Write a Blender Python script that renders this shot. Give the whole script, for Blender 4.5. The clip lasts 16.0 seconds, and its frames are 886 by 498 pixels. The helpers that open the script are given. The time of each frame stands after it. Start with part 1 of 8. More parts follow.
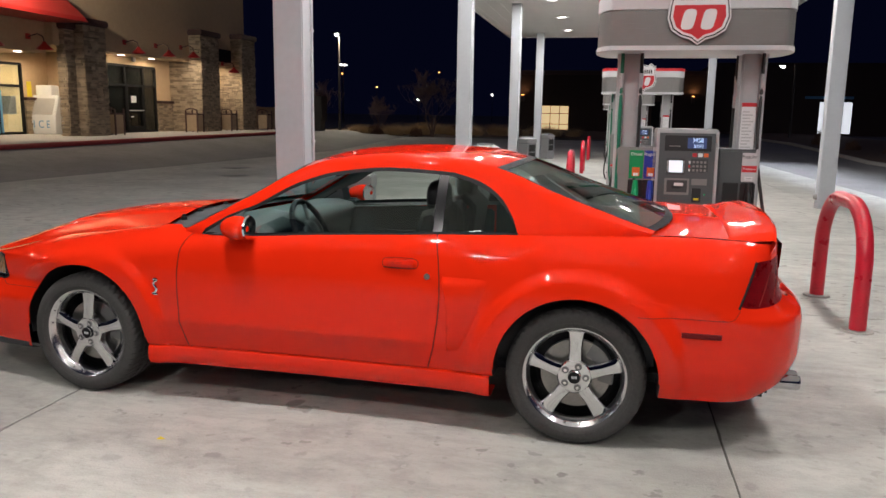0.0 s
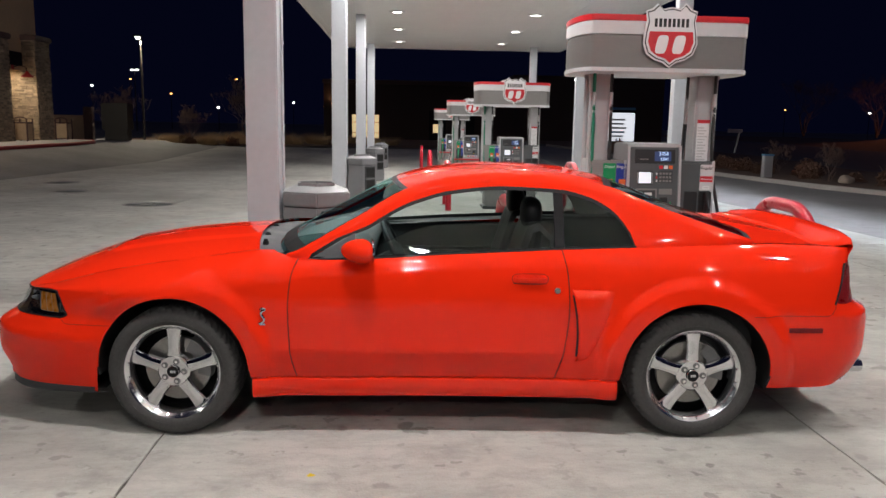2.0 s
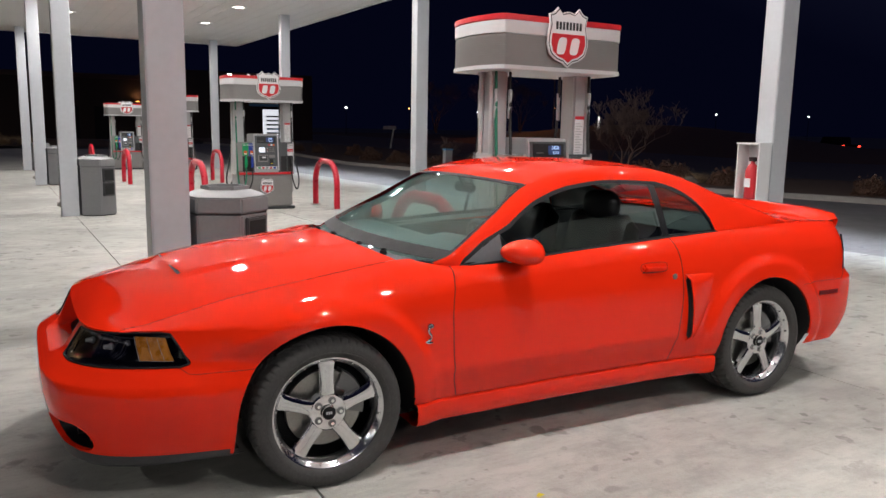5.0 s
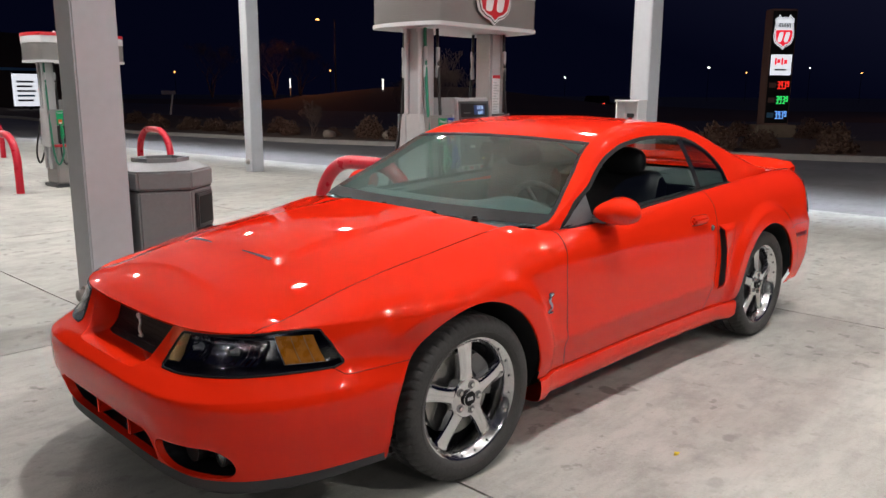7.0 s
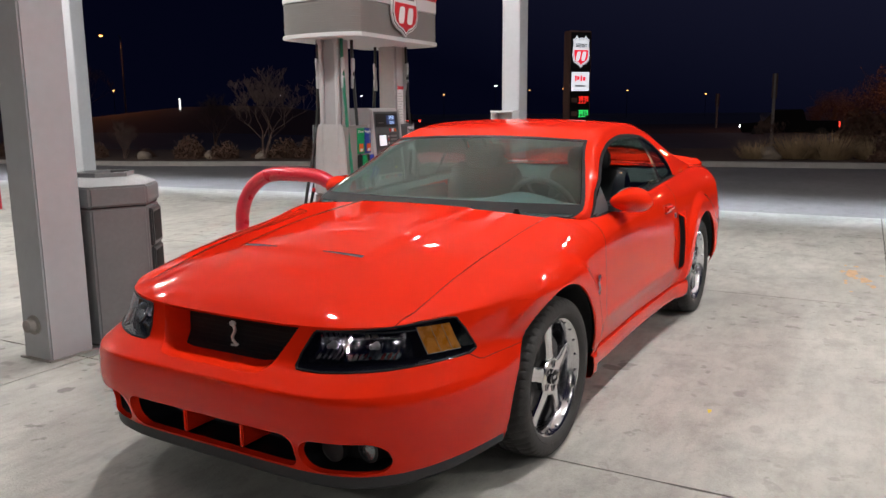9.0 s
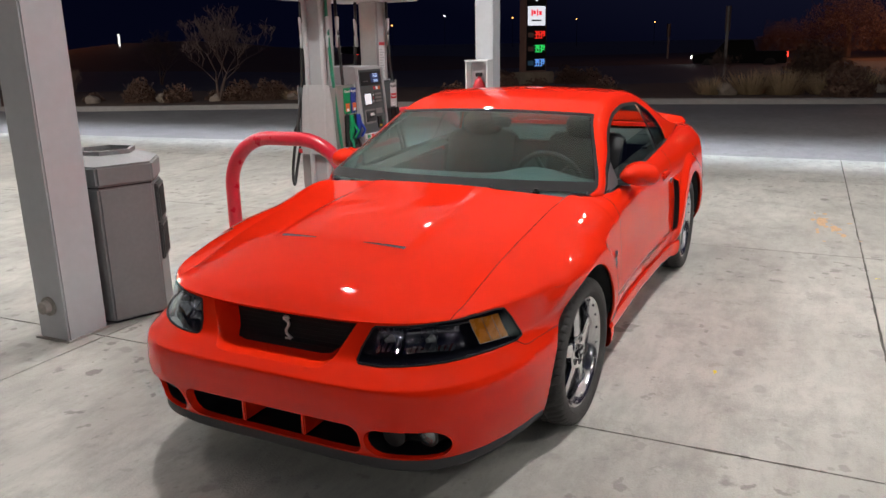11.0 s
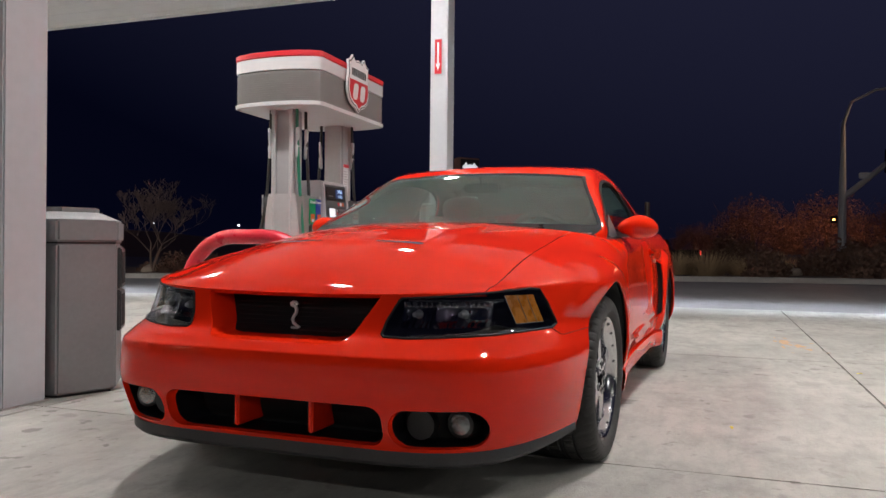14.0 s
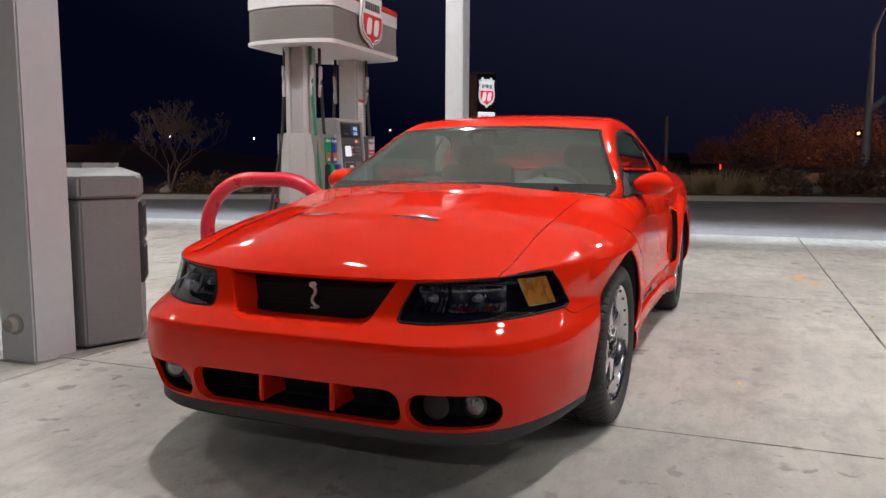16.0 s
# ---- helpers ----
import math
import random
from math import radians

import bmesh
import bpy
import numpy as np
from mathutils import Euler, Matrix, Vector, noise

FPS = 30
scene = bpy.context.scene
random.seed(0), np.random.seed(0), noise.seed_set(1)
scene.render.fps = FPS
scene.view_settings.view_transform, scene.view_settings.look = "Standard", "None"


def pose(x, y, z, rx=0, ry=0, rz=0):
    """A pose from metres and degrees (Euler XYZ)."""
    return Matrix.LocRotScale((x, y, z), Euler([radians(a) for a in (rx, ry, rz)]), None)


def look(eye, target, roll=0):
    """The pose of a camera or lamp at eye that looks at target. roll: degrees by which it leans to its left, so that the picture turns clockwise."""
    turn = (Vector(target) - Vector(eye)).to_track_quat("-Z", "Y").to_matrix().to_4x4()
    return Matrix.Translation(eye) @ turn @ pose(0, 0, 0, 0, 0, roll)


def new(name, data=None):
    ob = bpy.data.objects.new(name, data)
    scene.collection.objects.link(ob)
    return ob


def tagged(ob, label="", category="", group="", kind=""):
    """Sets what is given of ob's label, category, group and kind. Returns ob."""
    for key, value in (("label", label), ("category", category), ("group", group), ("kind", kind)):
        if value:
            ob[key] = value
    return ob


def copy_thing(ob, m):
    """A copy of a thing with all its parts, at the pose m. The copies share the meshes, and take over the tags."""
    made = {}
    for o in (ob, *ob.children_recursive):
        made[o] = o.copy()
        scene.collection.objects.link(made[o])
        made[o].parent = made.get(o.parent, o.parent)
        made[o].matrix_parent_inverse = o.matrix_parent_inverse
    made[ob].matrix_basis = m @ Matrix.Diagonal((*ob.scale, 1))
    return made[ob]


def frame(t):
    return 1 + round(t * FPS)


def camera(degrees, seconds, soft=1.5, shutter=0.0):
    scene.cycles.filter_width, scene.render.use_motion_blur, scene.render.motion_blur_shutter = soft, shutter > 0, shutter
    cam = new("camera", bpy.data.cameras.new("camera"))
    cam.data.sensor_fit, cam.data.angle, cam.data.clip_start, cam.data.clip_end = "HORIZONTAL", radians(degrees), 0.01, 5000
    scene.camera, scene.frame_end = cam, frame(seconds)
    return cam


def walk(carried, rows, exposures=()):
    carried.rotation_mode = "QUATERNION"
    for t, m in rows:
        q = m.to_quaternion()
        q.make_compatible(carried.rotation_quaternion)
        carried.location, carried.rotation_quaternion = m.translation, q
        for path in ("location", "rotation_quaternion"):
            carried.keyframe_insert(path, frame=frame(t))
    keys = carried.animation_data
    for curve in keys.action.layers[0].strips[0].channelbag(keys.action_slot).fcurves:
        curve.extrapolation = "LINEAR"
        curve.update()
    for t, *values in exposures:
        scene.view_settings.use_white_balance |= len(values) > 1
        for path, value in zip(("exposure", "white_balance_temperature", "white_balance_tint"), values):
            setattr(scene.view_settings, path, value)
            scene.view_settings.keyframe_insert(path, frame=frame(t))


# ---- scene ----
cam = camera(59.8, 16.0)
METRES, EYE, TILT, LEAN, TURN = 8.13, 1.49, 0.0, 0.0, 12.1
ROWS = [
    (0.0, -0.0031, -0.0086, 0.0022, 0.07, -10.03, -0.85),
    (0.5, -0.0449, -0.0010, 0.0049, -2.25, -9.69, -0.99),
    (1.0, -0.0998, -0.0023, 0.0073, -4.63, -9.47, -1.03),
    (1.5, -0.1475, 0.0026, 0.0053, -8.92, -9.48, -1.07),
    (2.0, -0.1963, 0.0067, 0.0067, -14.93, -9.21, -0.98),
    (2.5, -0.2485, 0.0138, 0.0098, -20.59, -9.20, -0.46),
    (3.0, -0.2903, 0.0343, 0.0087, -25.39, -8.75, -0.51),
    (5.5, -0.4702, 0.2079, -0.0015, -45.38, -9.46, -0.83),
    (6.0, -0.4914, 0.2498, -0.0019, -48.95, -10.10, -0.49),
    (6.5, -0.5169, 0.2842, -0.0023, -53.51, -10.83, -0.41),
    (7.0, -0.5299, 0.3167, -0.0055, -58.53, -11.40, -0.30),
    (7.5, -0.5434, 0.3449, -0.0096, -61.73, -11.39, -0.16),
    (8.0, -0.5718, 0.3729, -0.0112, -65.02, -10.93, -0.23),
    (8.5, -0.5881, 0.4026, -0.0160, -68.45, -10.18, -0.24),
    (9.0, -0.5994, 0.4297, -0.0152, -73.54, -10.05, 0.42),
    (11.5, -0.6243, 0.4684, 0.0177, -77.36, -15.28, 1.02),
    (12.0, -0.6273, 0.4755, 0.0134, -77.84, -11.29, 1.62),
    (12.5, -0.6181, 0.4956, -0.0157, -78.59, -3.21, 1.15),
    (13.0, -0.6151, 0.5091, -0.0622, -80.28, 1.84, -0.24),
    (13.5, -0.6165, 0.5105, -0.0769, -81.82, 1.58, -0.68),
    (14.0, -0.6152, 0.5113, -0.0813, -82.71, -0.19, -0.55),
    (14.5, -0.6148, 0.5112, -0.0814, -83.06, -1.40, -0.40),
    (15.0, -0.6144, 0.5117, -0.0814, -82.98, -2.79, -0.32),
    (15.5, -0.6139, 0.5116, -0.0777, -82.52, -4.56, -0.29),
    (16.0, -0.6190, 0.5101, -0.0523, -81.48, -6.78, -0.22),
]
walk(cam, [(t, pose(0, 0, EYE, TILT, LEAN, TURN) @ pose(METRES * x, METRES * y, METRES * z, 90 + pitch, roll, yaw)) for t, x, y, z, yaw, pitch, roll in ROWS])

# ---- world, lights, exposure ----
world = bpy.data.worlds.new("night_sky")
scene.world = world
world.use_nodes = True
wn = world.node_tree
# night sky: navy, with a faint town glow on the street side
wtc, wdot, wmap, wmix = (wn.nodes.new("ShaderNode" + k) for k in ("TexCoord", "VectorMath", "MapRange", "Mix"))
wdot.operation, wmix.data_type = "DOT_PRODUCT", "RGBA"
wdot.inputs[1].default_value = (0.45, -0.22, 1.2)
wmap.inputs["From Min"].default_value, wmap.inputs["From Max"].default_value = 0.36, 1.0
wmix.inputs["A"].default_value, wmix.inputs["B"].default_value = (0.0011, 0.0015, 0.0068, 1), (0.0172, 0.0180, 0.0410, 1)
wn.links.new(wtc.outputs["Generated"], wdot.inputs[0])
wn.links.new(wdot.outputs["Value"], wmap.inputs["Value"])
wn.links.new(wmap.outputs[0], wmix.inputs["Factor"])
wn.links.new(wmix.outputs["Result"], wn.nodes["Background"].inputs["Color"])
wn.nodes["Background"].inputs["Strength"].default_value = 1.0

ISLAND_Y, PITCH, DRIFT, ISLANDS = 6.4, 8.5, -0.065, 4


def fall(x, y):
    """Height of the gently falling pavement past the first pump island."""
    side = np.interp(x, [-20.0, -16.1, 90.0, 120.0], [0, 1, 1, 0])
    return float(side * np.interp(y, [6.21, 34.63, 46.81], [0.0, -0.31, 0.0]))



CANOPY_Z = 4.7
LAMP_XS, LAMP_YS = (-1.8, 2.2), [-1.75 + 4.06 * i for i in range(9)]
LAMP_WATT = {-1.8: 130.0, 2.2: 88.0}


def area_lamp(name, x, y, z, size, watt, colour):
    data = bpy.data.lights.new(name, "AREA")
    data.shape, data.size, data.energy, data.color = "DISK", size, watt, colour
    ob = new(name, data)
    ob.location = (x, y, z)
    return ob


for lx in LAMP_XS:
    for ly in LAMP_YS:
        area_lamp("canopy_led", lx, ly, CANOPY_Z - 0.035, 0.15, LAMP_WATT[lx], (1.0, 0.965, 0.945))

# ---- materials ----


def material(name, colour, rough=0.5, metal=0.0, spread=0.0, scale=6.0, bump=0.0, bump_scale=60.0, coat=0.0, island=0.0, specular=0.5):
    """A procedural surface: colour varied at two scales, roughness varied, fine relief."""
    m = bpy.data.materials.new(name)
    m.use_nodes = True
    nt = m.node_tree
    b = nt.nodes["Principled BSDF"]
    b.inputs["Base Color"].default_value = (*colour, 1)
    b.inputs["Roughness"].default_value = rough
    b.inputs["Metallic"].default_value = metal
    b.inputs["Coat Weight"].default_value = coat
    b.inputs["Coat Roughness"].default_value = 0.02
    b.inputs["Specular IOR Level"].default_value = specular
    tc = nt.nodes.new("ShaderNodeTexCoord")
    if spread or island:
        n1, n2 = nt.nodes.new("ShaderNodeTexNoise"), nt.nodes.new("ShaderNodeTexNoise")
        n1.inputs["Scale"].default_value, n1.inputs["Detail"].default_value = scale, 4
        n2.inputs["Scale"].default_value, n2.inputs["Detail"].default_value = scale * 9, 3
        for n in (n1, n2):
            nt.links.new(tc.outputs["Object"], n.inputs["Vector"])
        add = nt.nodes.new("ShaderNodeMath")
        add.operation = "ADD"
        nt.links.new(n1.outputs["Fac"], add.inputs[0])
        nt.links.new(n2.outputs["Fac"], add.inputs[1])
        last = add
        if island:
            info, mul, plus = nt.nodes.new("ShaderNodeObjectInfo"), nt.nodes.new("ShaderNodeMath"), nt.nodes.new("ShaderNodeMath")
            mul.operation, plus.operation = "MULTIPLY_ADD", "ADD"
            mul.inputs[1].default_value, mul.inputs[2].default_value = island, -island / 2
            nt.links.new(info.outputs["Random"], mul.inputs[0])
            nt.links.new(add.outputs[0], plus.inputs[0])
            nt.links.new(mul.outputs[0], plus.inputs[1])
            last = plus
        ramp = nt.nodes.new("ShaderNodeMapRange")
        ramp.inputs["From Min"].default_value, ramp.inputs["From Max"].default_value = 0.6, 1.4
        ramp.inputs["To Min"].default_value, ramp.inputs["To Max"].default_value = 1 - spread, 1 + spread
        nt.links.new(last.outputs[0], ramp.inputs["Value"])
        mix = nt.nodes.new("ShaderNodeVectorMath")
        mix.operation = "SCALE"
        mix.inputs[0].default_value = colour
        nt.links.new(ramp.outputs[0], mix.inputs["Scale"])
        nt.links.new(mix.outputs[0], b.inputs["Base Color"])
        rr = nt.nodes.new("ShaderNodeMapRange")
        rr.inputs["From Min"].default_value, rr.inputs["From Max"].default_value = 0.3, 0.7
        rr.inputs["To Min"].default_value, rr.inputs["To Max"].default_value = max(0.02, rough - spread * 0.3), min(1, rough + spread * 0.3)
        nt.links.new(n1.outputs["Fac"], rr.inputs["Value"])
        nt.links.new(rr.outputs[0], b.inputs["Roughness"])
    if bump:
        nb, bp = nt.nodes.new("ShaderNodeTexNoise"), nt.nodes.new("ShaderNodeBump")
        nb.inputs["Scale"].default_value, nb.inputs["Detail"].default_value = bump_scale, 5
        bp.inputs["Strength"].default_value, bp.inputs["Distance"].default_value = bump, 0.01
        nt.links.new(tc.outputs["Object"], nb.inputs["Vector"])
        nt.links.new(nb.outputs["Fac"], bp.inputs["Height"])
        nt.links.new(bp.outputs["Normal"], b.inputs["Normal"])
    return m


def glow(name, colour, strength):
    m = bpy.data.materials.new(name)
    m.use_nodes = True
    b = m.node_tree.nodes["Principled BSDF"]
    b.inputs["Base Color"].default_value = (*[min(1, c) for c in colour], 1)
    b.inputs["Emission Color"].default_value = (*colour, 1)
    b.inputs["Emission Strength"].default_value = strength
    return m


def glass(name, tint=(0.9, 0.95, 0.93), clear=0.8, rough=0.0, gloss=0.085, grazing=0.5, power=4.0, most=1.0):
    """Thin window glass: clear, tinted, with the gloss of a pane."""
    m = bpy.data.materials.new(name)
    m.use_nodes = True
    nt = m.node_tree
    nt.nodes.remove(nt.nodes["Principled BSDF"])
    tr, gl, mx, lw, pw, ma, cap = (nt.nodes.new("ShaderNode" + k) for k in ("BsdfTransparent", "BsdfGlossy", "MixShader", "LayerWeight", "Math", "Math", "Math"))
    tr.inputs["Color"].default_value = (*[c * clear for c in tint], 1)
    gl.inputs["Roughness"].default_value = rough
    gl.inputs["Color"].default_value = (*[min(1, c + 0.06) for c in tint], 1)
    pw.operation, ma.operation, cap.operation = "POWER", "MULTIPLY_ADD", "MINIMUM"
    cap.inputs[1].default_value = most
    pw.inputs[1].default_value, ma.inputs[1].default_value, ma.inputs[2].default_value = power, grazing, gloss
    nt.links.new(lw.outputs["Facing"], pw.inputs[0])
    nt.links.new(pw.outputs[0], ma.inputs[0])
    nt.links.new(ma.outputs[0], cap.inputs[0])
    nt.links.new(cap.outputs[0], mx.inputs[0])
    nt.links.new(tr.outputs[0], mx.inputs[1])
    nt.links.new(gl.outputs[0], mx.inputs[2])
    nt.links.new(mx.outputs[0], nt.nodes["Material Output"].inputs["Surface"])
    return m


def concrete(name, colour, dark, stain=1.0):
    """Worn concrete: broad blotches, oil spots, scuffs and fine pores."""
    m = material(name, colour, 0.72, bump=0.25, bump_scale=90)
    nt = m.node_tree
    b = nt.nodes["Principled BSDF"]
    geo = nt.nodes.new("ShaderNodeNewGeometry")

    def noise_fac(scale, detail, lo, hi, rough=0.6):
        n, r = nt.nodes.new("ShaderNodeTexNoise"), nt.nodes.new("ShaderNodeMapRange")
        n.inputs["Scale"].default_value, n.inputs["Detail"].default_value, n.inputs["Roughness"].default_value = scale, detail, rough
        r.inputs["From Min"].default_value, r.inputs["From Max"].default_value = lo, hi
        nt.links.new(geo.outputs["Position"], n.inputs["Vector"])
        nt.links.new(n.outputs["Fac"], r.inputs["Value"])
        return r.outputs[0]

    def mixed(fac, a, c, amount):
        mx, k = nt.nodes.new("ShaderNodeMix"), nt.nodes.new("ShaderNodeMath")
        mx.data_type = "RGBA"
        k.operation = "MULTIPLY"
        k.inputs[1].default_value = amount
        nt.links.new(fac, k.inputs[0])
        nt.links.new(k.outputs[0], mx.inputs["Factor"])
        if isinstance(a, tuple):
            mx.inputs["A"].default_value = (*a, 1)
        else:
            nt.links.new(a, mx.inputs["A"])
        mx.inputs["B"].default_value = (*c, 1)
        return mx.outputs["Result"]

    col = mixed(noise_fac(0.45, 5, 0.42, 0.66), colour, tuple(c * 0.74 for c in colour), 0.95 * stain)
    col = mixed(noise_fac(2.3, 6, 0.5, 0.72, 0.7), col, tuple(c * 0.6 for c in colour), 0.85 * stain)
    col = mixed(noise_fac(1.7, 3, 0.56, 0.75), col, tuple(min(1, c * 1.25) for c in colour), 0.5 * stain)
    vor, spot = nt.nodes.new("ShaderNodeTexVoronoi"), nt.nodes.new("ShaderNodeMapRange")
    warp, wadd = nt.nodes.new("ShaderNodeTexNoise"), nt.nodes.new("ShaderNodeVectorMath")
    wadd.operation = "MULTIPLY_ADD"
    wadd.inputs[1].default_value = (0.16, 0.16, 0.16)
    warp.inputs["Scale"].default_value, warp.inputs["Detail"].default_value = 9, 4
    nt.links.new(geo.outputs["Position"], warp.inputs["Vector"])
    nt.links.new(warp.outputs["Color"], wadd.inputs[0])
    nt.links.new(geo.outputs["Position"], wadd.inputs[2])
    vor.inputs["Scale"].default_value, vor.inputs["Randomness"].default_value = 3.1, 1.0
    nt.links.new(wadd.outputs[0], vor.inputs["Vector"])
    spot.inputs["From Min"].default_value, spot.inputs["From Max"].default_value = 0.17, 0.11
    nt.links.new(vor.outputs["Distance"], spot.inputs["Value"])
    pick, both = noise_fac(0.7, 3, 0.40, 0.62), nt.nodes.new("ShaderNodeMath")
    both.operation = "MULTIPLY"
    nt.links.new(spot.outputs[0], both.inputs[0])
    nt.links.new(pick, both.inputs[1])
    col = mixed(both.outputs[0], col, dark, 0.75 * stain)
    col = mixed(noise_fac(0.22, 4, 0.5, 0.68), col, tuple(c * 0.62 for c in colour), 0.6 * stain)
    flecks, few = noise_fac(9, 3, 0.62, 0.66, 0.5), noise_fac(0.6, 3, 0.38, 0.6)
    fm = nt.nodes.new("ShaderNodeMath")
    fm.operation = "MULTIPLY"
    nt.links.new(flecks, fm.inputs[0])
    nt.links.new(few, fm.inputs[1])
    col = mixed(fm.outputs[0], col, dark, 0.8 * stain)
    col = mixed(noise_fac(4.5, 5, 0.66, 0.72, 0.65), col, tuple(min(1, c * 1.3) for c in colour), 0.5 * stain)
    col = mixed(noise_fac(38, 4, 0.58, 0.75), col, tuple(c * 0.6 for c in colour), 0.6)
    # brushed mottling, drawn out along the lanes
    st, nz, rg = nt.nodes.new("ShaderNodeVectorMath"), nt.nodes.new("ShaderNodeTexNoise"), nt.nodes.new("ShaderNodeMapRange")
    st.operation = "MULTIPLY"
    st.inputs[1].default_value = (1.0, 2.6, 1.0)
    nz.inputs["Scale"].default_value, nz.inputs["Detail"].default_value, nz.inputs["Roughness"].default_value = 3.4, 8, 0.72
    rg.inputs["From Min"].default_value, rg.inputs["From Max"].default_value = 0.44, 0.72
    nt.links.new(geo.outputs["Position"], st.inputs[0])
    nt.links.new(st.outputs[0], nz.inputs["Vector"])
    nt.links.new(nz.outputs["Fac"], rg.inputs["Value"])
    col = mixed(rg.outputs[0], col, tuple(c * 0.52 for c in colour), 0.62 * stain)
    nt.links.new(col, b.inputs["Base Color"])
    return m


M = {}
M["concrete"] = concrete("concrete", (0.435, 0.428, 0.393), (0.14, 0.135, 0.122))
M["drive"] = concrete("grey_drive_concrete", (0.21, 0.205, 0.205), (0.1, 0.1, 0.1), 0.7)
M["asphalt"] = concrete("asphalt", (0.085, 0.083, 0.085), (0.04, 0.04, 0.04), 0.6)
M["joint"] = material("joint_sealant", (0.075, 0.07, 0.06), 0.8, spread=0.2, bump=0.4)
M["steel_grey"] = material("grey_painted_steel", (0.455, 0.475, 0.505), 0.42, spread=0.05, scale=2, bump=0.02)
M["silver"] = material("silver_panel", (0.5, 0.5, 0.51), 0.35, 0.35, spread=0.06, scale=3)
M["band_grey"] = material("pale_grey_band", (0.56, 0.56, 0.57), 0.4, spread=0.03, scale=3)
M["upright_grey"] = material("upright_grey", (0.37, 0.37, 0.38), 0.45, spread=0.05, scale=3)
M["panel_grey"] = material("warm_grey_panel", (0.22, 0.21, 0.205), 0.45, spread=0.05, scale=3)
M["white_panel"] = material("white_panel", (0.72, 0.72, 0.73), 0.4, spread=0.03, scale=3)
M["red_panel"] = material("red_panel", (0.55, 0.02, 0.03), 0.4, spread=0.05, scale=3)
M["soffit"] = material("white_soffit", (0.78, 0.77, 0.75), 0.5, spread=0.04, scale=1)
M["hoop_red"] = material("red_bollard_paint", (0.5, 0.012, 0.03), 0.3, spread=0.12, scale=7, bump=0.05)
M["bin_grey"] = material("dark_grey_plastic", (0.19, 0.192, 0.20), 0.5, spread=0.08, scale=5, bump=0.05, bump_scale=200)
M["pole_dark"] = material("dark_bronze_pole", (0.035, 0.03, 0.027), 0.5, spread=0.1)
M["black"] = material("black_plastic", (0.012, 0.012, 0.013), 0.45, spread=0.1)
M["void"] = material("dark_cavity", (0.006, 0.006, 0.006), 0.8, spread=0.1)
M["dark_panel"] = material("charcoal_panel", (0.045, 0.047, 0.05), 0.35, spread=0.06)
M["rubber_hose"] = material("black_hose", (0.02, 0.02, 0.02), 0.45, spread=0.1)
M["green_hose"] = material("green_hose", (0.01, 0.16, 0.09), 0.4, spread=0.1)
M["green"] = material("green_plastic", (0.0, 0.26, 0.09), 0.35, spread=0.05)
M["blue"] = material("blue_plastic", (0.015, 0.04, 0.30), 0.35, spread=0.05)
M["orange"] = material("orange_sticker", (0.7, 0.12, 0.02), 0.5, spread=0.05)
M["yellow"] = material("yellow_paper", (0.7, 0.55, 0.02), 0.6, spread=0.1)
M["screen"] = glow("lit_screen", (0.85, 0.92, 1.0), 0.5)
M["console"] = material("teal_grey_console", (0.075, 0.084, 0.088), 0.4, spread=0.06)
M["lcd"] = glow("blue_display", (0.03, 0.06, 0.18), 0.2)
M["lcd_digit"] = glow("display_digits", (0.5, 0.7, 1.0), 0.6)
M["led"] = glow("led_lens", (1.0, 0.96, 0.9), 14.0)
M["lamp_white"] = glow("white_street_light", (1.0, 0.98, 0.92), 14.0)
M["lamp_amber"] = glow("amber_street_light", (1.0, 0.40, 0.10), 6.0)
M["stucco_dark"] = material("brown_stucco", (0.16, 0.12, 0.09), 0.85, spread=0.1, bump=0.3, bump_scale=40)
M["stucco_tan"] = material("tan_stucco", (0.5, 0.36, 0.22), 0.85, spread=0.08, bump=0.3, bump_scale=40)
M["red_roof"] = material("red_metal_roof", (0.42, 0.025, 0.02), 0.35, 0.2, spread=0.08)
M["brown_trim"] = material("dark_brown_trim", (0.06, 0.025, 0.022), 0.5, spread=0.1)
M["red_kerb"] = material("red_kerb_paint", (0.3, 0.03, 0.03), 0.7, spread=0.3)
M["kerb"] = material("kerb_concrete", (0.32, 0.30, 0.28), 0.8, spread=0.15, bump=0.2)
M["store_window"] = glass("store_glass", clear=0.75)
M["store_inside"] = glow("lit_store_interior", (1.0, 0.72, 0.38), 0.7)
M["soil"] = material("desert_soil", (0.10, 0.062, 0.042), 0.95, spread=0.25, scale=2, bump=0.6, bump_scale=12)
M["bark"] = material("grey_bark", (0.135, 0.088, 0.070), 0.9, spread=0.2, bump=0.4)
M["marker_glow"] = glow("marker_light", (1.0, 0.97, 0.9), 1.4)
M["shrub"] = material("dry_shrub", (0.15, 0.083, 0.056), 0.9, spread=0.35, scale=12)
M["grass"] = material("dry_grass", (0.42, 0.30, 0.17), 0.9, spread=0.35, scale=12)
M["rock"] = material("boulder", (0.3, 0.24, 0.19), 0.9, spread=0.2, bump=0.6, bump_scale=10)
M["far_wall"] = material("far_brick_wall", (0.05, 0.032, 0.026), 0.9, spread=0.15, bump=0.2)
M["sign_brown"] = material("brown_pylon", (0.30, 0.165, 0.13), 0.6, spread=0.1)
M["ice_white"] = material("ice_chest_paint", (0.75, 0.77, 0.8), 0.35, spread=0.04)
M["ice_blue"] = material("ice_letter_blue", (0.12, 0.35, 0.6), 0.5, spread=0.04)
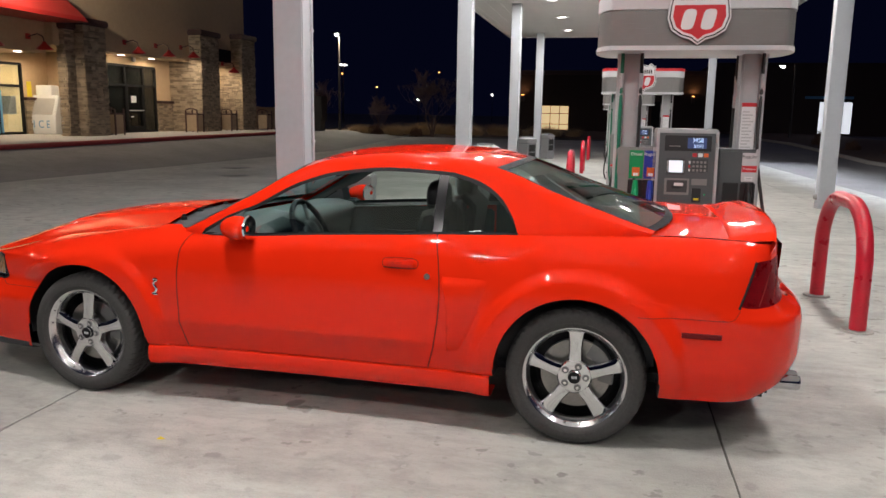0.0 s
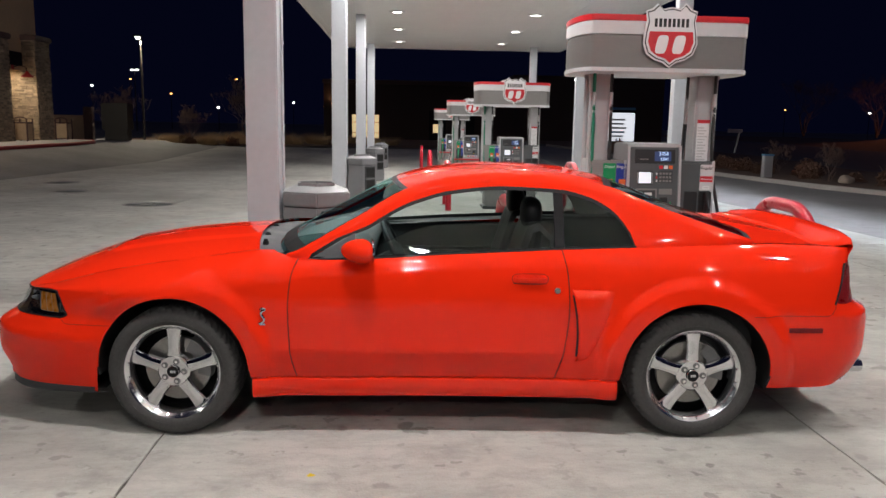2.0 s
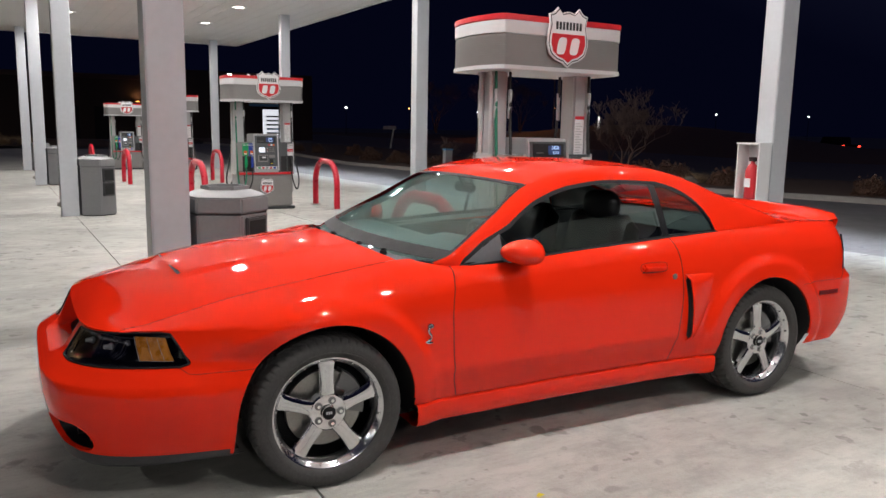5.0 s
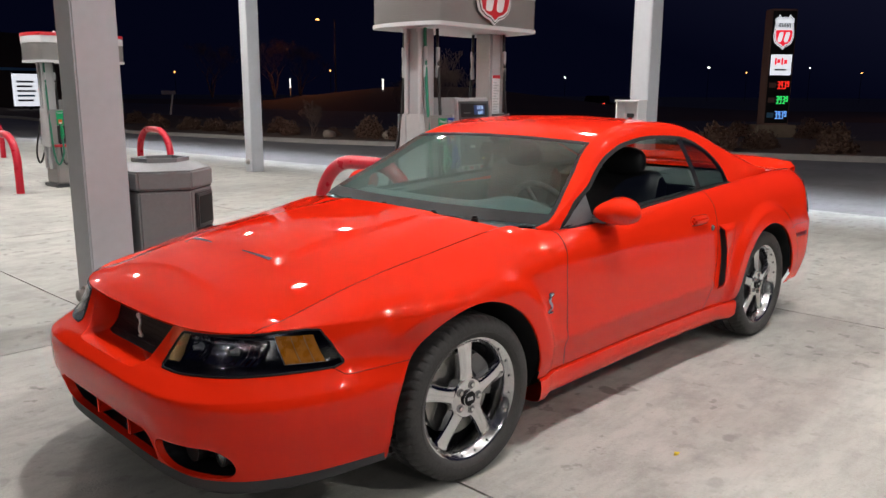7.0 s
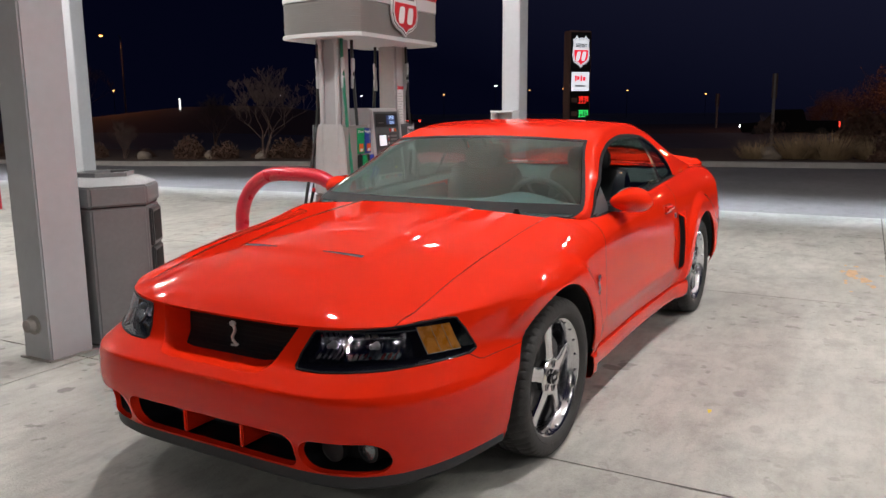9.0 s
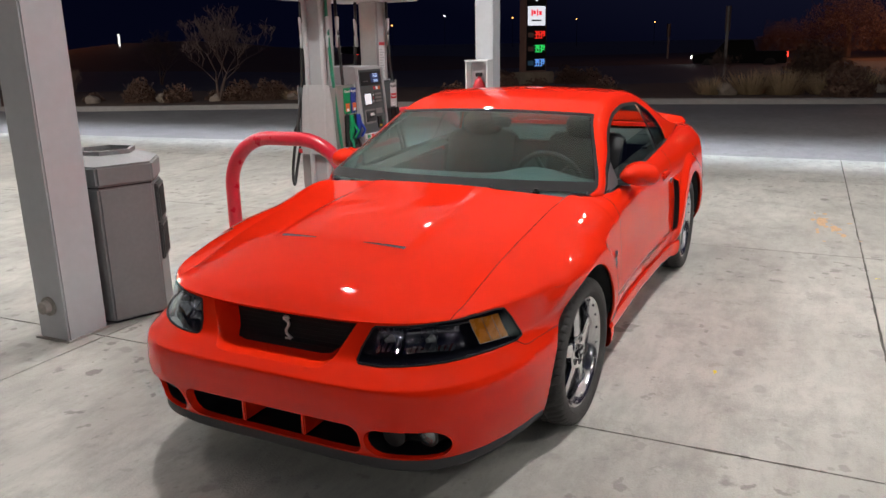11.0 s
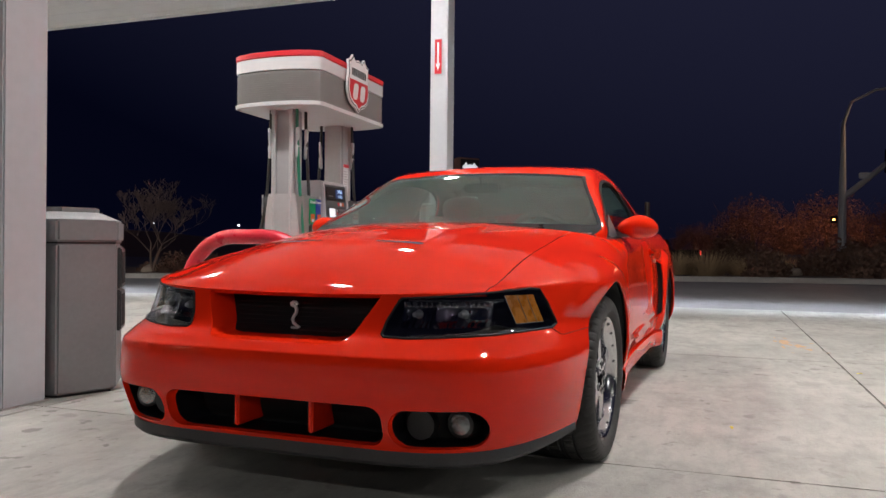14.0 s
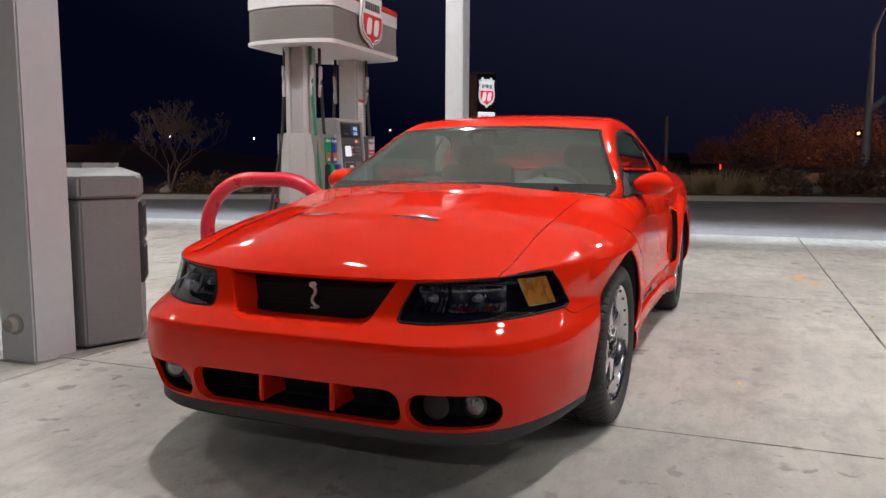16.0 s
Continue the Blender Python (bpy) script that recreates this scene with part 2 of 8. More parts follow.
M["bin_tan"] = material("tan_bin_panel", (0.35, 0.26, 0.17), 0.8, spread=0.15, bump=0.3)
M["sign_white"] = glow("lit_sign_white", (0.9, 0.93, 1.0), 0.8)
M["sign_red"] = glow("lit_sign_red", (0.8, 0.02, 0.04), 1.0)
M["digit_red"] = glow("led_price_red", (1.0, 0.03, 0.02), 1.3)
M["digit_green"] = glow("led_price_green", (0.05, 1.0, 0.2), 1.0)
M["digit_blue"] = glow("led_price_blue", (0.15, 0.4, 1.0), 1.3)
M["car_light_red"] = glow("far_tail_light", (1.0, 0.05, 0.03), 3.0)

# ---- mesh helpers ----


def add_box(bm, x0, x1, y0, y1, z0, z1, bevel=0.0, m=None):
    r = bmesh.ops.create_cube(bm, size=1.0)
    vs = r["verts"]
    for v in vs:
        v.co = Vector(((x0 + x1) / 2 + v.co.x * (x1 - x0), (y0 + y1) / 2 + v.co.y * (y1 - y0), (z0 + z1) / 2 + v.co.z * (z1 - z0)))
    if m:
        bmesh.ops.transform(bm, matrix=m, verts=vs)
    if bevel:
        es = list({e for v in vs for e in v.link_edges})
        bmesh.ops.bevel(bm, geom=es, offset=bevel, segments=2, affect="EDGES", clamp_overlap=True)
    return bm


def box(x0, x1, y0, y1, z0, z1, bevel=0.0):
    return add_box(bmesh.new(), x0, x1, y0, y1, z0, z1, bevel)


def add_prism(bm, outline, z0, z1, bevel=0.0, m=None, scale_top=1.0):
    """A prism on a plan outline [(x, y), ...], upright unless m turns it."""
    cx = sum(p[0] for p in outline) / len(outline)
    cy = sum(p[1] for p in outline) / len(outline)
    lo = [bm.verts.new((x, y, z0)) for x, y in outline]
    hi = [bm.verts.new((cx + (x - cx) * scale_top, cy + (y - cy) * scale_top, z1)) for x, y in outline]
    n = len(outline)
    fs = [bm.faces.new(lo[::-1]), bm.faces.new(hi)] + [bm.faces.new((lo[i], lo[(i + 1) % n], hi[(i + 1) % n], hi[i])) for i in range(n)]
    vs = lo + hi
    if m:
        bmesh.ops.transform(bm, matrix=m, verts=vs)
    bmesh.ops.recalc_face_normals(bm, faces=fs)
    if bevel:
        bmesh.ops.bevel(bm, geom=list({e for f in fs for e in f.edges}), offset=bevel, segments=2, affect="EDGES", clamp_overlap=True)
    return bm


def add_tube(bm, pts, radius, sides=10, closed=False):
    """A round tube along points; radius may be a number or one for each point."""
    pts = [Vector(p) for p in pts]
    n = len(pts)
    rad = radius if isinstance(radius, (list, tuple)) else [radius] * n
    rings, ref = [], None
    for i, p in enumerate(pts):
        a = pts[(i - 1) % n] if (closed or i) else p
        b = pts[(i + 1) % n] if (closed or i < n - 1) else p
        d = (b - a).normalized()
        if ref is None:
            ref = d.orthogonal().normalized()
        ref = (ref - d * ref.dot(d)).normalized()
        side = d.cross(ref)
        rings.append([bm.verts.new(p + (ref * math.cos(2 * math.pi * k / sides) + side * math.sin(2 * math.pi * k / sides)) * rad[i]) for k in range(sides)])
    for i in range(n if closed else n - 1):
        a, b = rings[i], rings[(i + 1) % n]
        for k in range(sides):
            bm.faces.new((a[k], a[(k + 1) % sides], b[(k + 1) % sides], b[k]))
    if not closed:
        bm.faces.new(rings[0][::-1])
        bm.faces.new(rings[-1])
    return bm


def tube(pts, radius, sides=10, closed=False):
    return add_tube(bmesh.new(), pts, radius, sides, closed)


def add_lathe(bm, profile, n=24, axis="z", at=(0, 0, 0), caps=True):
    """Turns a profile [(r, h), ...] round an axis."""
    rings = []
    for r, h in profile:
        ring = []
        for k in range(n):
            a = 2 * math.pi * k / n
            c, s = r * math.cos(a), r * math.sin(a)
            p = (c, s, h) if axis == "z" else (c, h, s)
            ring.append(bm.verts.new(Vector(p) + Vector(at)))
        rings.append(ring)
    fs = []
    for a, b in zip(rings, rings[1:]):
        for k in range(n):
            fs.append(bm.faces.new((a[k], a[(k + 1) % n], b[(k + 1) % n], b[k])))
    for ring, (r, h) in ((rings[0], profile[0]), (rings[-1], profile[-1])):
        if caps and r > 1e-4:
            fs.append(bm.faces.new(ring))
    bmesh.ops.recalc_face_normals(bm, faces=fs)
    return bm


def shade(me, angle=35):
    """Smooth shading with sharp edges above an angle."""
    for p in me.polygons:
        p.use_smooth = True
    me.set_sharp_from_angle(angle=radians(angle))


def mesh_ob(name, bm, mat, angle=35):
    me = bpy.data.meshes.new(name)
    bm.to_mesh(me)
    bm.free()
    me.materials.append(mat)
    shade(me, angle)
    return new(name, me)


def part(name, bm, mat, parent, label="", angle=35):
    ob = mesh_ob(name, bm, mat, angle)
    ob.parent = parent
    if label:
        ob["label"] = label
    return ob


def thing(name, label, category, m=None, group="", kind=""):
    ob = new(name)
    ob.empty_display_size = 0.1
    if m:
        ob.matrix_basis = m
    return tagged(ob, label, category, group, kind)


def smooth(a, b, x):
    t = min(1.0, max(0.0, (x - a) / (b - a)))
    return t * t * (3 - 2 * t)


def curve_fn(pts):
    """A smooth monotone curve through a few (x, y) points."""
    xs, ys = [p[0] for p in pts], [p[1] for p in pts]
    n = len(xs)
    d = [(ys[i + 1] - ys[i]) / (xs[i + 1] - xs[i]) for i in range(n - 1)]
    ms = [d[0]] + [0 if d[i - 1] * d[i] <= 0 else 2 * d[i - 1] * d[i] / (d[i - 1] + d[i]) for i in range(1, n - 1)] + [d[-1]]

    def f(x):
        if x <= xs[0]:
            return ys[0]
        if x >= xs[-1]:
            return ys[-1]
        i = max(k for k in range(n - 1) if xs[k] <= x)
        h = xs[i + 1] - xs[i]
        t = (x - xs[i]) / h
        return (2 * t**3 - 3 * t * t + 1) * ys[i] + (t**3 - 2 * t * t + t) * h * ms[i] + (3 * t * t - 2 * t**3) * ys[i + 1] + (t**3 - t * t) * h * ms[i + 1]

    return f


# ---- ground ----
def sheet(grid):
    """A surface through a grid of points."""
    bm = bmesh.new()
    vs = [[bm.verts.new(p) for p in row] for row in grid]
    for a, b in zip(vs, vs[1:]):
        for k in range(len(a) - 1):
            bm.faces.new((a[k], b[k], b[k + 1], a[k + 1]))
    return bm



ground = tagged(mesh_ob("ground", sheet([[(x, y, fall(x, y) - 0.02) for y in (-400, -30, 6.21, 34.63, 46.81, 500)] for x in (-400, -20, -16.1, 90, 120, 500)]), M["asphalt"]), "dark asphalt lot and street round the forecourt", "ground", kind="structure")
SLAB_X = [-2.755 + 3.33 * i for i in range(-4, 3)] + [5.68]
SLAB_Y = [2.15 + 4.06 * i for i in range(-4, 12)]
pad = tagged(mesh_ob("pavement", sheet([[(x, y, fall(0, y) - 0.008) for y in SLAB_Y] for x in (SLAB_X[0], SLAB_X[-1])]), M["joint"]), "stained light grey concrete forecourt with dark sealed joints", "pavement", kind="structure")

bm = bmesh.new()
drive_rows = []
for y in sorted([*np.linspace(-30, 60, 46), 6.21, 34.63, 46.81]):
    xe = float(np.interp(y, [-30, 0, 12, 22, 60], [16.4, 15.6, 13.2, 10.8, 9.5]))
    drive_rows.append([(5.685 + (xe - 5.685) * t, y, fall(0, y) - 0.008) for t in np.linspace(0, 1, 5)])
for a, b in zip(drive_rows, drive_rows[1:]):
    for k in range(4):
        bm.faces.new([bm.verts.new(v) for v in (a[k], a[k + 1], b[k + 1], b[k])])
bmesh.ops.remove_doubles(bm, verts=bm.verts, dist=1e-4)
bmesh.ops.recalc_face_normals(bm, faces=bm.faces)
tagged(mesh_ob("road", bm, M["drive"]), "worn grey drive lane beside the forecourt", "road", kind="structure")

# kerb, planting strip and mound beyond the drive
STRIP = [(16.4, -30), (15.6, 0), (13.2, 12), (10.8, 22), (9.5, 60)]


def strip_x(y):
    return float(np.interp(y, [p[1] for p in STRIP], [p[0] for p in STRIP]))


bm = bmesh.new()
ys = sorted([*np.linspace(-30, 60, 40), 6.21, 34.63, 46.81])
prev = None
for y in ys:
    x = strip_x(y)
    ring = [bm.verts.new((x + dx, y, z + fall(0, y))) for dx, z in ((0, -0.03), (0.02, 0.12), (0.16, 0.13), (0.16, -0.03))]
    if prev:
        for a, b, c, d in zip(prev, prev[1:], ring[1:], ring):
            bm.faces.new((a, b, c, d))
    prev = ring
bmesh.ops.recalc_face_normals(bm, faces=bm.faces)
tagged(mesh_ob("kerb", bm, M["kerb"]), "pale concrete kerb along the planting strip", "kerb", kind="structure")

bm = bmesh.new()
rows = []
for y in np.linspace(-60, 160, 90):
    row = []
    for k in range(26):
        d = 0.15 + (k / 25) ** 1.7 * 70
        x = strip_x(y) + d
        z = 0.10 + 0.05 * noise.noise((x * 0.5, y * 0.5, 0))
        z += 2.1 * math.exp(-((x - 52) / 12) ** 2 - ((y - 58) / 18) ** 2)
        z += -0.5 * smooth(8, 14, d) + 0.5 * smooth(28, 36, d)
        row.append(bm.verts.new((x, y, z + fall(x, y))))
    rows.append(row)
for a, b in zip(rows, rows[1:]):
    for k in range(25):
        bm.faces.new((a[k], a[k + 1], b[k + 1], b[k]))
tagged(mesh_ob("planting_ground", bm, M["soil"], 80), "bare brown desert soil strip with a low mound", "ground", kind="structure")

# ---- canopy ----
CX0, CX1, CY0, CY1 = -4.35, 5.0, -3.8, 33.4
canopy = thing("canopy", "flat white forecourt canopy on grey steel posts", "canopy", kind="structure")
part("soffit", box(CX0, CX1, CY0, CY1, CANOPY_Z, CANOPY_Z + 0.08), M["soffit"], canopy)
for a in ((CX0 - 0.06, CX1 + 0.06, CY0 - 0.06, CY0), (CX0 - 0.06, CX1 + 0.06, CY1, CY1 + 0.06), (CX0 - 0.06, CX0, CY0, CY1), (CX1, CX1 + 0.06, CY0, CY1)):
    part("fascia", box(*a, CANOPY_Z - 0.03, CANOPY_Z + 0.95, 0.01), M["white_panel"], canopy)
bm = bmesh.new()
for i in range(24):
    x = CX0 + (i + 0.5) * (CX1 - CX0) / 24
    add_box(bm, x - 0.006, x + 0.006, CY0 + 0.02, CY1 - 0.02, CANOPY_Z - 0.004, CANOPY_Z + 0.002)
part("soffit_rib", bm, M["soffit"], canopy)

lamp0 = thing("canopy_light", "round recessed white canopy light in the soffit", "ceiling light", pose(LAMP_XS[0], LAMP_YS[0], CANOPY_Z), "canopy lights")
part("housing", add_lathe(bmesh.new(), [(0.16, 0), (0.24, 0.0), (0.23, -0.028), (0.16, -0.03)], 20, caps=False), M["white_panel"], lamp0)
part("lens", add_lathe(bmesh.new(), [(0.158, -0.004), (0.157, -0.012)], 20), M["led"], lamp0)
for lx in LAMP_XS:
    for ly in LAMP_YS:
        if (lx, ly) != (LAMP_XS[0], LAMP_YS[0]):
            copy_thing(lamp0, pose(lx, ly, CANOPY_Z))


# ---- posts ----
def post(label):
    ob = thing("canopy_post", label, "post", group="canopy posts")
    part("shaft", box(-0.105, 0.165, -0.125, 0.115, -0.02, CANOPY_Z + 0.34, 0.01), M["steel_grey"], ob)
    part("conduit", tube([(0.177, 0.06, 0.3), (0.177, 0.06, CANOPY_Z + 0.33)], 0.012, 8), M["steel_grey"], ob)
    for z in (0.6, 1.05, 1.24, 2.2, 3.4):
        part("conduit_clamp", box(0.16, 0.192, 0.042, 0.078, z - 0.012, z + 0.012, 0.003), M["silver"], ob)
    part("grout", box(-0.125, 0.185, -0.145, 0.135, -0.02, 0.006, 0.004), M["kerb"], ob)
    cap = add_lathe(bmesh.new(), [(0.056, 0.0), (0.056, -0.012), (0.04, -0.016), (0.036, -0.05), (0.028, -0.055)], 20, "y")
    part("drain_cap", cap, M["kerb"], ob, "rusty capped drain stub").matrix_basis = pose(-0.105, 0.0, 0.2, 0, 0, -90)
    return ob


LEFT_X, RIGHT_X = -2.795, 3.86
post0 = post("grey painted square steel post beside a trash bin")
post0.matrix_basis = pose(LEFT_X, ISLAND_Y + 0.05, 0)
for k in range(ISLANDS):
    if k:
        copy_thing(post0, pose(LEFT_X + DRIFT * k, ISLAND_Y + 0.05 + PITCH * k, 0))
    copy_thing(post0, pose(RIGHT_X + DRIFT * k, ISLAND_Y + 0.05 + PITCH * k, 0))["label"] = "grey painted square steel post at an island's end"


# ---- shield badge ----
def shield_outline(w, h):
    """Half outline of a road-shield shape, from the top centre round to the foot."""
    half = [(0.0, 0.44), (0.16, 0.41), (0.26, 0.5), (0.36, 0.41), (0.47, 0.38), (0.44, 0.22), (0.48, 0.05), (0.5, -0.12), (0.43, -0.29), (0.28, -0.38), (0.12, -0.42), (0.0, -0.5)]
    return [(x * w, z * h) for x, z in half] + [(-x * w, z * h) for x, z in half[-2:0:-1]]


UP = pose(0, 0, 0, 90)


def shield(parent, w, h, at, m0=None, faces=(("white_panel"), ("red_panel"))):
    """A shield plate: dark rim, white face, red field with two round white figures, dark bars above."""
    m0 = m0 or Matrix.Identity(4)
    base = m0 @ Matrix.Translation(at) @ UP
    plate = part("shield", add_prism(bmesh.new(), shield_outline(w, h), 0, 0.02, 0.002, base), M[faces[0]], parent, "shield-shaped badge")
    part("shield_rim", add_prism(bmesh.new(), shield_outline(w * 0.95, h * 0.95), 0.02, 0.022, 0, base), M["black"], plate)
    part("shield_face", add_prism(bmesh.new(), shield_outline(w * 0.91, h * 0.91), 0.022, 0.024, 0, base), M[faces[0]], plate)
    low = [(x, min(z, 0.06 * h)) for x, z in shield_outline(w * 0.83, h * 0.84)]
    seen, out = set(), []
    for p in low:
        k = (round(p[0], 4), round(p[1], 4))
        if k not in seen:
            seen.add(k)
            out.append(p)
    flat = [p for p in out if p[1] >= 0.0599 * h]
    out = [p for p in out if p[1] < 0.0599 * h]
    xs = max(p[0] for p in flat)
    right = [p for p in out if p[0] >= 0]
    left = [p for p in out if p[0] < 0]
    red = [(-xs, 0.06 * h), (xs, 0.06 * h)] + right + left
    part("shield_field", add_prism(bmesh.new(), red[::-1], 0.024, 0.028, 0, base), M[faces[1]], plate)
    for sx in (-0.165, 0.15):
        bm = bmesh.new()
        sgp = lambda v: math.copysign(abs(v) ** 0.55, v)
        ring = [(sx * w + 0.105 * w * sgp(math.cos(a)), -0.14 * h + 0.145 * h * sgp(math.sin(a))) for a in np.linspace(0, 2 * math.pi, 16, endpoint=False)]
        add_prism(bm, [(x + 0.2 * (z + 0.14 * h), z) for x, z in ring], 0.028, 0.031, 0, base)
        part("figure", bm, M[faces[0]], plate)
    for k in range(8):
        x = (k - 3.5) * 0.082 * w
        part("bar", add_prism(bmesh.new(), [(x - 0.026 * w, 0.13 * h), (x + 0.026 * w, 0.13 * h), (x + 0.026 * w, 0.26 * h), (x - 0.026 * w, 0.26 * h)], 0.024, 0.027, 0, base), M["black"], plate)
    return plate


def bowed_plan(hx, hy, bow, n=14):
    """A plan with flat long sides, sharp corners and bowed ends."""
    out = []
    for s in (1, -1):
        out += [(s * (hx + bow * math.cos(math.pi * t / 2) ** 1.0), s * hy * math.sin(math.pi * t / 2)) for t in np.linspace(-1, 1, n + 1)]
    return out


def words(text, size, m, mat, parent, name="writing"):
    """Raised lettering from the built-in font, as a mesh. The text stands in the local xz plane, facing -y."""
    cu = bpy.data.curves.new(name, "FONT")
    cu.body, cu.size, cu.align_x, cu.align_y, cu.extrude = text, size, "CENTER", "CENTER", 0.0008
    tmp = bpy.data.objects.new(name, cu)
    me = bpy.data.meshes.new_from_object(tmp)
    bpy.data.objects.remove(tmp)
    me.transform(m @ UP)
    me.materials.clear()
    me.materials.append(mat)
    ob = new(name, me)
    ob.parent = parent
    return ob


# ---- fuel dispenser: front faces -y, centre at the origin ----
def pump():
    ob = thing("fuel_dispenser", "grey fuel dispenser with red, white and grey top sign", "fuel pump", group="fuel dispensers")
    top = part("top_sign", add_prism(bmesh.new(), bowed_plan(0.60, 0.41, 0.13), 2.03, 2.29, 0.004), M["panel_grey"], ob, "rounded grey ribbed top sign with red and white bands", 25)
    bm = bmesh.new()
    for k in range(13):
        add_prism(bm, bowed_plan(0.603, 0.414, 0.132), 2.045 + k * 0.0185, 2.045 + k * 0.0185 + 0.009)
    part("rib", bm, M["panel_grey"], top, angle=25)
    part("lower_lip", add_prism(bmesh.new(), bowed_plan(0.61, 0.425, 0.135), 1.995, 2.03, 0.004), M["band_grey"], top, angle=25)
    part("white_band", add_prism(bmesh.new(), bowed_plan(0.607, 0.42, 0.133), 2.292, 2.40, 0.004), M["band_grey"], top, angle=25)
    part("red_band", add_prism(bmesh.new(), bowed_plan(0.61, 0.425, 0.135), 2.40, 2.45, 0.006), M["red_panel"], top, angle=25)
    shield(ob, 0.45, 0.51, (0, -0.432, 2.285))
    shield(ob, 0.45, 0.51, (0, -0.432, 2.285), pose(0, 0, 0, 0, 0, 180))
    for sx in (-1, 1):
        up = part("upright", box(sx * 0.455 - 0.07, sx * 0.455 + 0.07, -0.10, 0.10, 0.3, 2.0, 0.012), M["upright_grey"], ob)
        for sy in (-1, 1):
            part("corner_tube", tube([(sx * 0.545, sy * 0.085, 0.3), (sx * 0.545, sy * 0.085, 1.97)], 0.022, 10), M["silver"], up)
            part("tube_cap", box(sx * 0.545 - 0.026, sx * 0.545 + 0.026, sy * 0.085 - 0.026, sy * 0.085 + 0.026, 1.96, 1.995, 0.004), M["silver"], up)
        part("inner_trim", box(sx * 0.385 - 0.008, sx * 0.385 + 0.008, -0.085, 0.085, 0.4, 1.99, 0.003), M["silver"], up)
        part("wing_side", add_prism(bmesh.new(), [(-0.185, 0.66), (0.185, 0.66), (0.155, 1.12), (0.13, 1.27), (-0.13, 1.27), (-0.155, 1.12)], sx * 0.553 - 0.008, sx * 0.553 + 0.008, 0.004, pose(0, 0, 0, 90, 0, 90)), M["silver"], ob)
    # notices on the upright
    notice = part("notice", box(0.40, 0.51, -0.106, -0.10, 1.15, 1.62, 0.002), M["white_panel"], ob, "white notice with red heading and small print")
    part("heading", box(0.40, 0.51, -0.109, -0.106, 1.59, 1.62), M["red_panel"], notice)
    bm = bmesh.new()
    for k in range(16):
        add_box(bm, 0.41, 0.41 + 0.05 + 0.04 * ((k * 7) % 5) / 5, -0.108, -0.106, 1.17 + k * 0.025, 1.18 + k * 0.025)
    part("print_bar", bm, M["silver"], notice)
    # body: lower cabinet, main head with sloped front, side nozzle panels
    part("lower_cabinet", box(-0.5, 0.5, -0.24, 0.24, 0.06, 0.66, 0.02), M["panel_grey"], ob)
    part("plinth", box(-0.54, 0.54, -0.27, 0.27, 0.0, 0.06, 0.01), M["dark_panel"], ob)
    shield(ob, 0.26, 0.3, (0, -0.252, 0.44))
    part("red_stripe", box(-0.51, 0.51, -0.26, 0.26, 0.66, 0.70, 0.006), M["red_panel"], ob)
    side = [(-0.255, 0.70), (-0.255, 0.82), (-0.205, 1.395), (-0.19, 1.41), (0.19, 1.41), (0.205, 1.395), (0.255, 0.82), (0.255, 0.70)]
    turn = pose(0, 0, 0, 90, 0, 90)
    head = part("head", add_prism(bmesh.new(), side, -0.232, 0.232, 0.006, turn), M["upright_grey"], ob)
    tilt = math.degrees(math.atan2(0.05, 0.575))
    for face in (0, 180):
        f = pose(0, 0, 0, 0, 0, face) @ pose(0, -0.258, 0.82, -tilt, 0, 0) @ Matrix.Diagonal((0.86, 1, 1, 1))

        def plate(name, x0, x1, z0, z1, mat, d=0.006, parent=head, label=""):
            return part(name, add_box(bmesh.new(), x0, x1, -d, 0.002, z0, z1, 0.002, f), mat, parent, label)

        plate("console", -0.245, 0.245, -0.06, 0.56, M["console"])
        for sx in (-1, 1):
            plate("side_bezel", sx * 0.262 - 0.011, sx * 0.262 + 0.011, -0.08, 0.575, M["silver"], 0.02)
        plate("button_column", -0.169, -0.162, 0.25, 0.345, M["white_panel"], 0.012)
        plate("button_column", -0.023, -0.016, 0.25, 0.345, M["white_panel"], 0.012)
        for k in range(3):
            plate("notice_label", 0.05 + 0.05 * k, 0.09 + 0.05 * k, 0.375, 0.405, M[("red_panel", "white_panel", "orange")[k]], 0.009)
        disp = plate("price_display", -0.20, 0.21, 0.42, 0.54, M["black"], 0.012)
        plate("display_glass", 0.0, 0.17, 0.44, 0.525, M["lcd"], 0.014, disp)
        words("3458", 0.05, f @ Matrix.Translation((0.09, -0.0155, 0.503)), M["lcd_digit"], disp, "digits")
        plate("sale_bar", -0.16, -0.06, 0.452, 0.462, M["panel_grey"], 0.0135, disp)
        words("8.043", 0.038, f @ Matrix.Translation((0.10, -0.0155, 0.458)), M["lcd_digit"], disp, "digits")
        bezel = plate("screen_bezel", -0.175, -0.01, 0.235, 0.36, M["dark_panel"], 0.010)
        plate("screen", -0.155, -0.03, 0.25, 0.345, M["screen"], 0.012, bezel)
        keypad = plate("keypad", 0.04, 0.19, 0.255, 0.36, M["dark_panel"], 0.012)
        for k, c in enumerate(("white_panel", "red_panel", "white_panel")):
            plate("card_label", 0.02, 0.036, 0.262 + 0.03 * k, 0.282 + 0.03 * k, M[c], 0.009)
        bm = bmesh.new()
        for i in range(4):
            for j in range(3):
                add_box(bm, 0.055 + i * 0.033, 0.055 + i * 0.033 + 0.02, -0.017, -0.011, 0.262 + j * 0.032, 0.262 + j * 0.032 + 0.018, 0, f)
        part("key", bm, M["panel_grey"], keypad)
        plate("reader_plate", -0.185, 0.035, 0.075, 0.205, M["panel_grey"], 0.009)
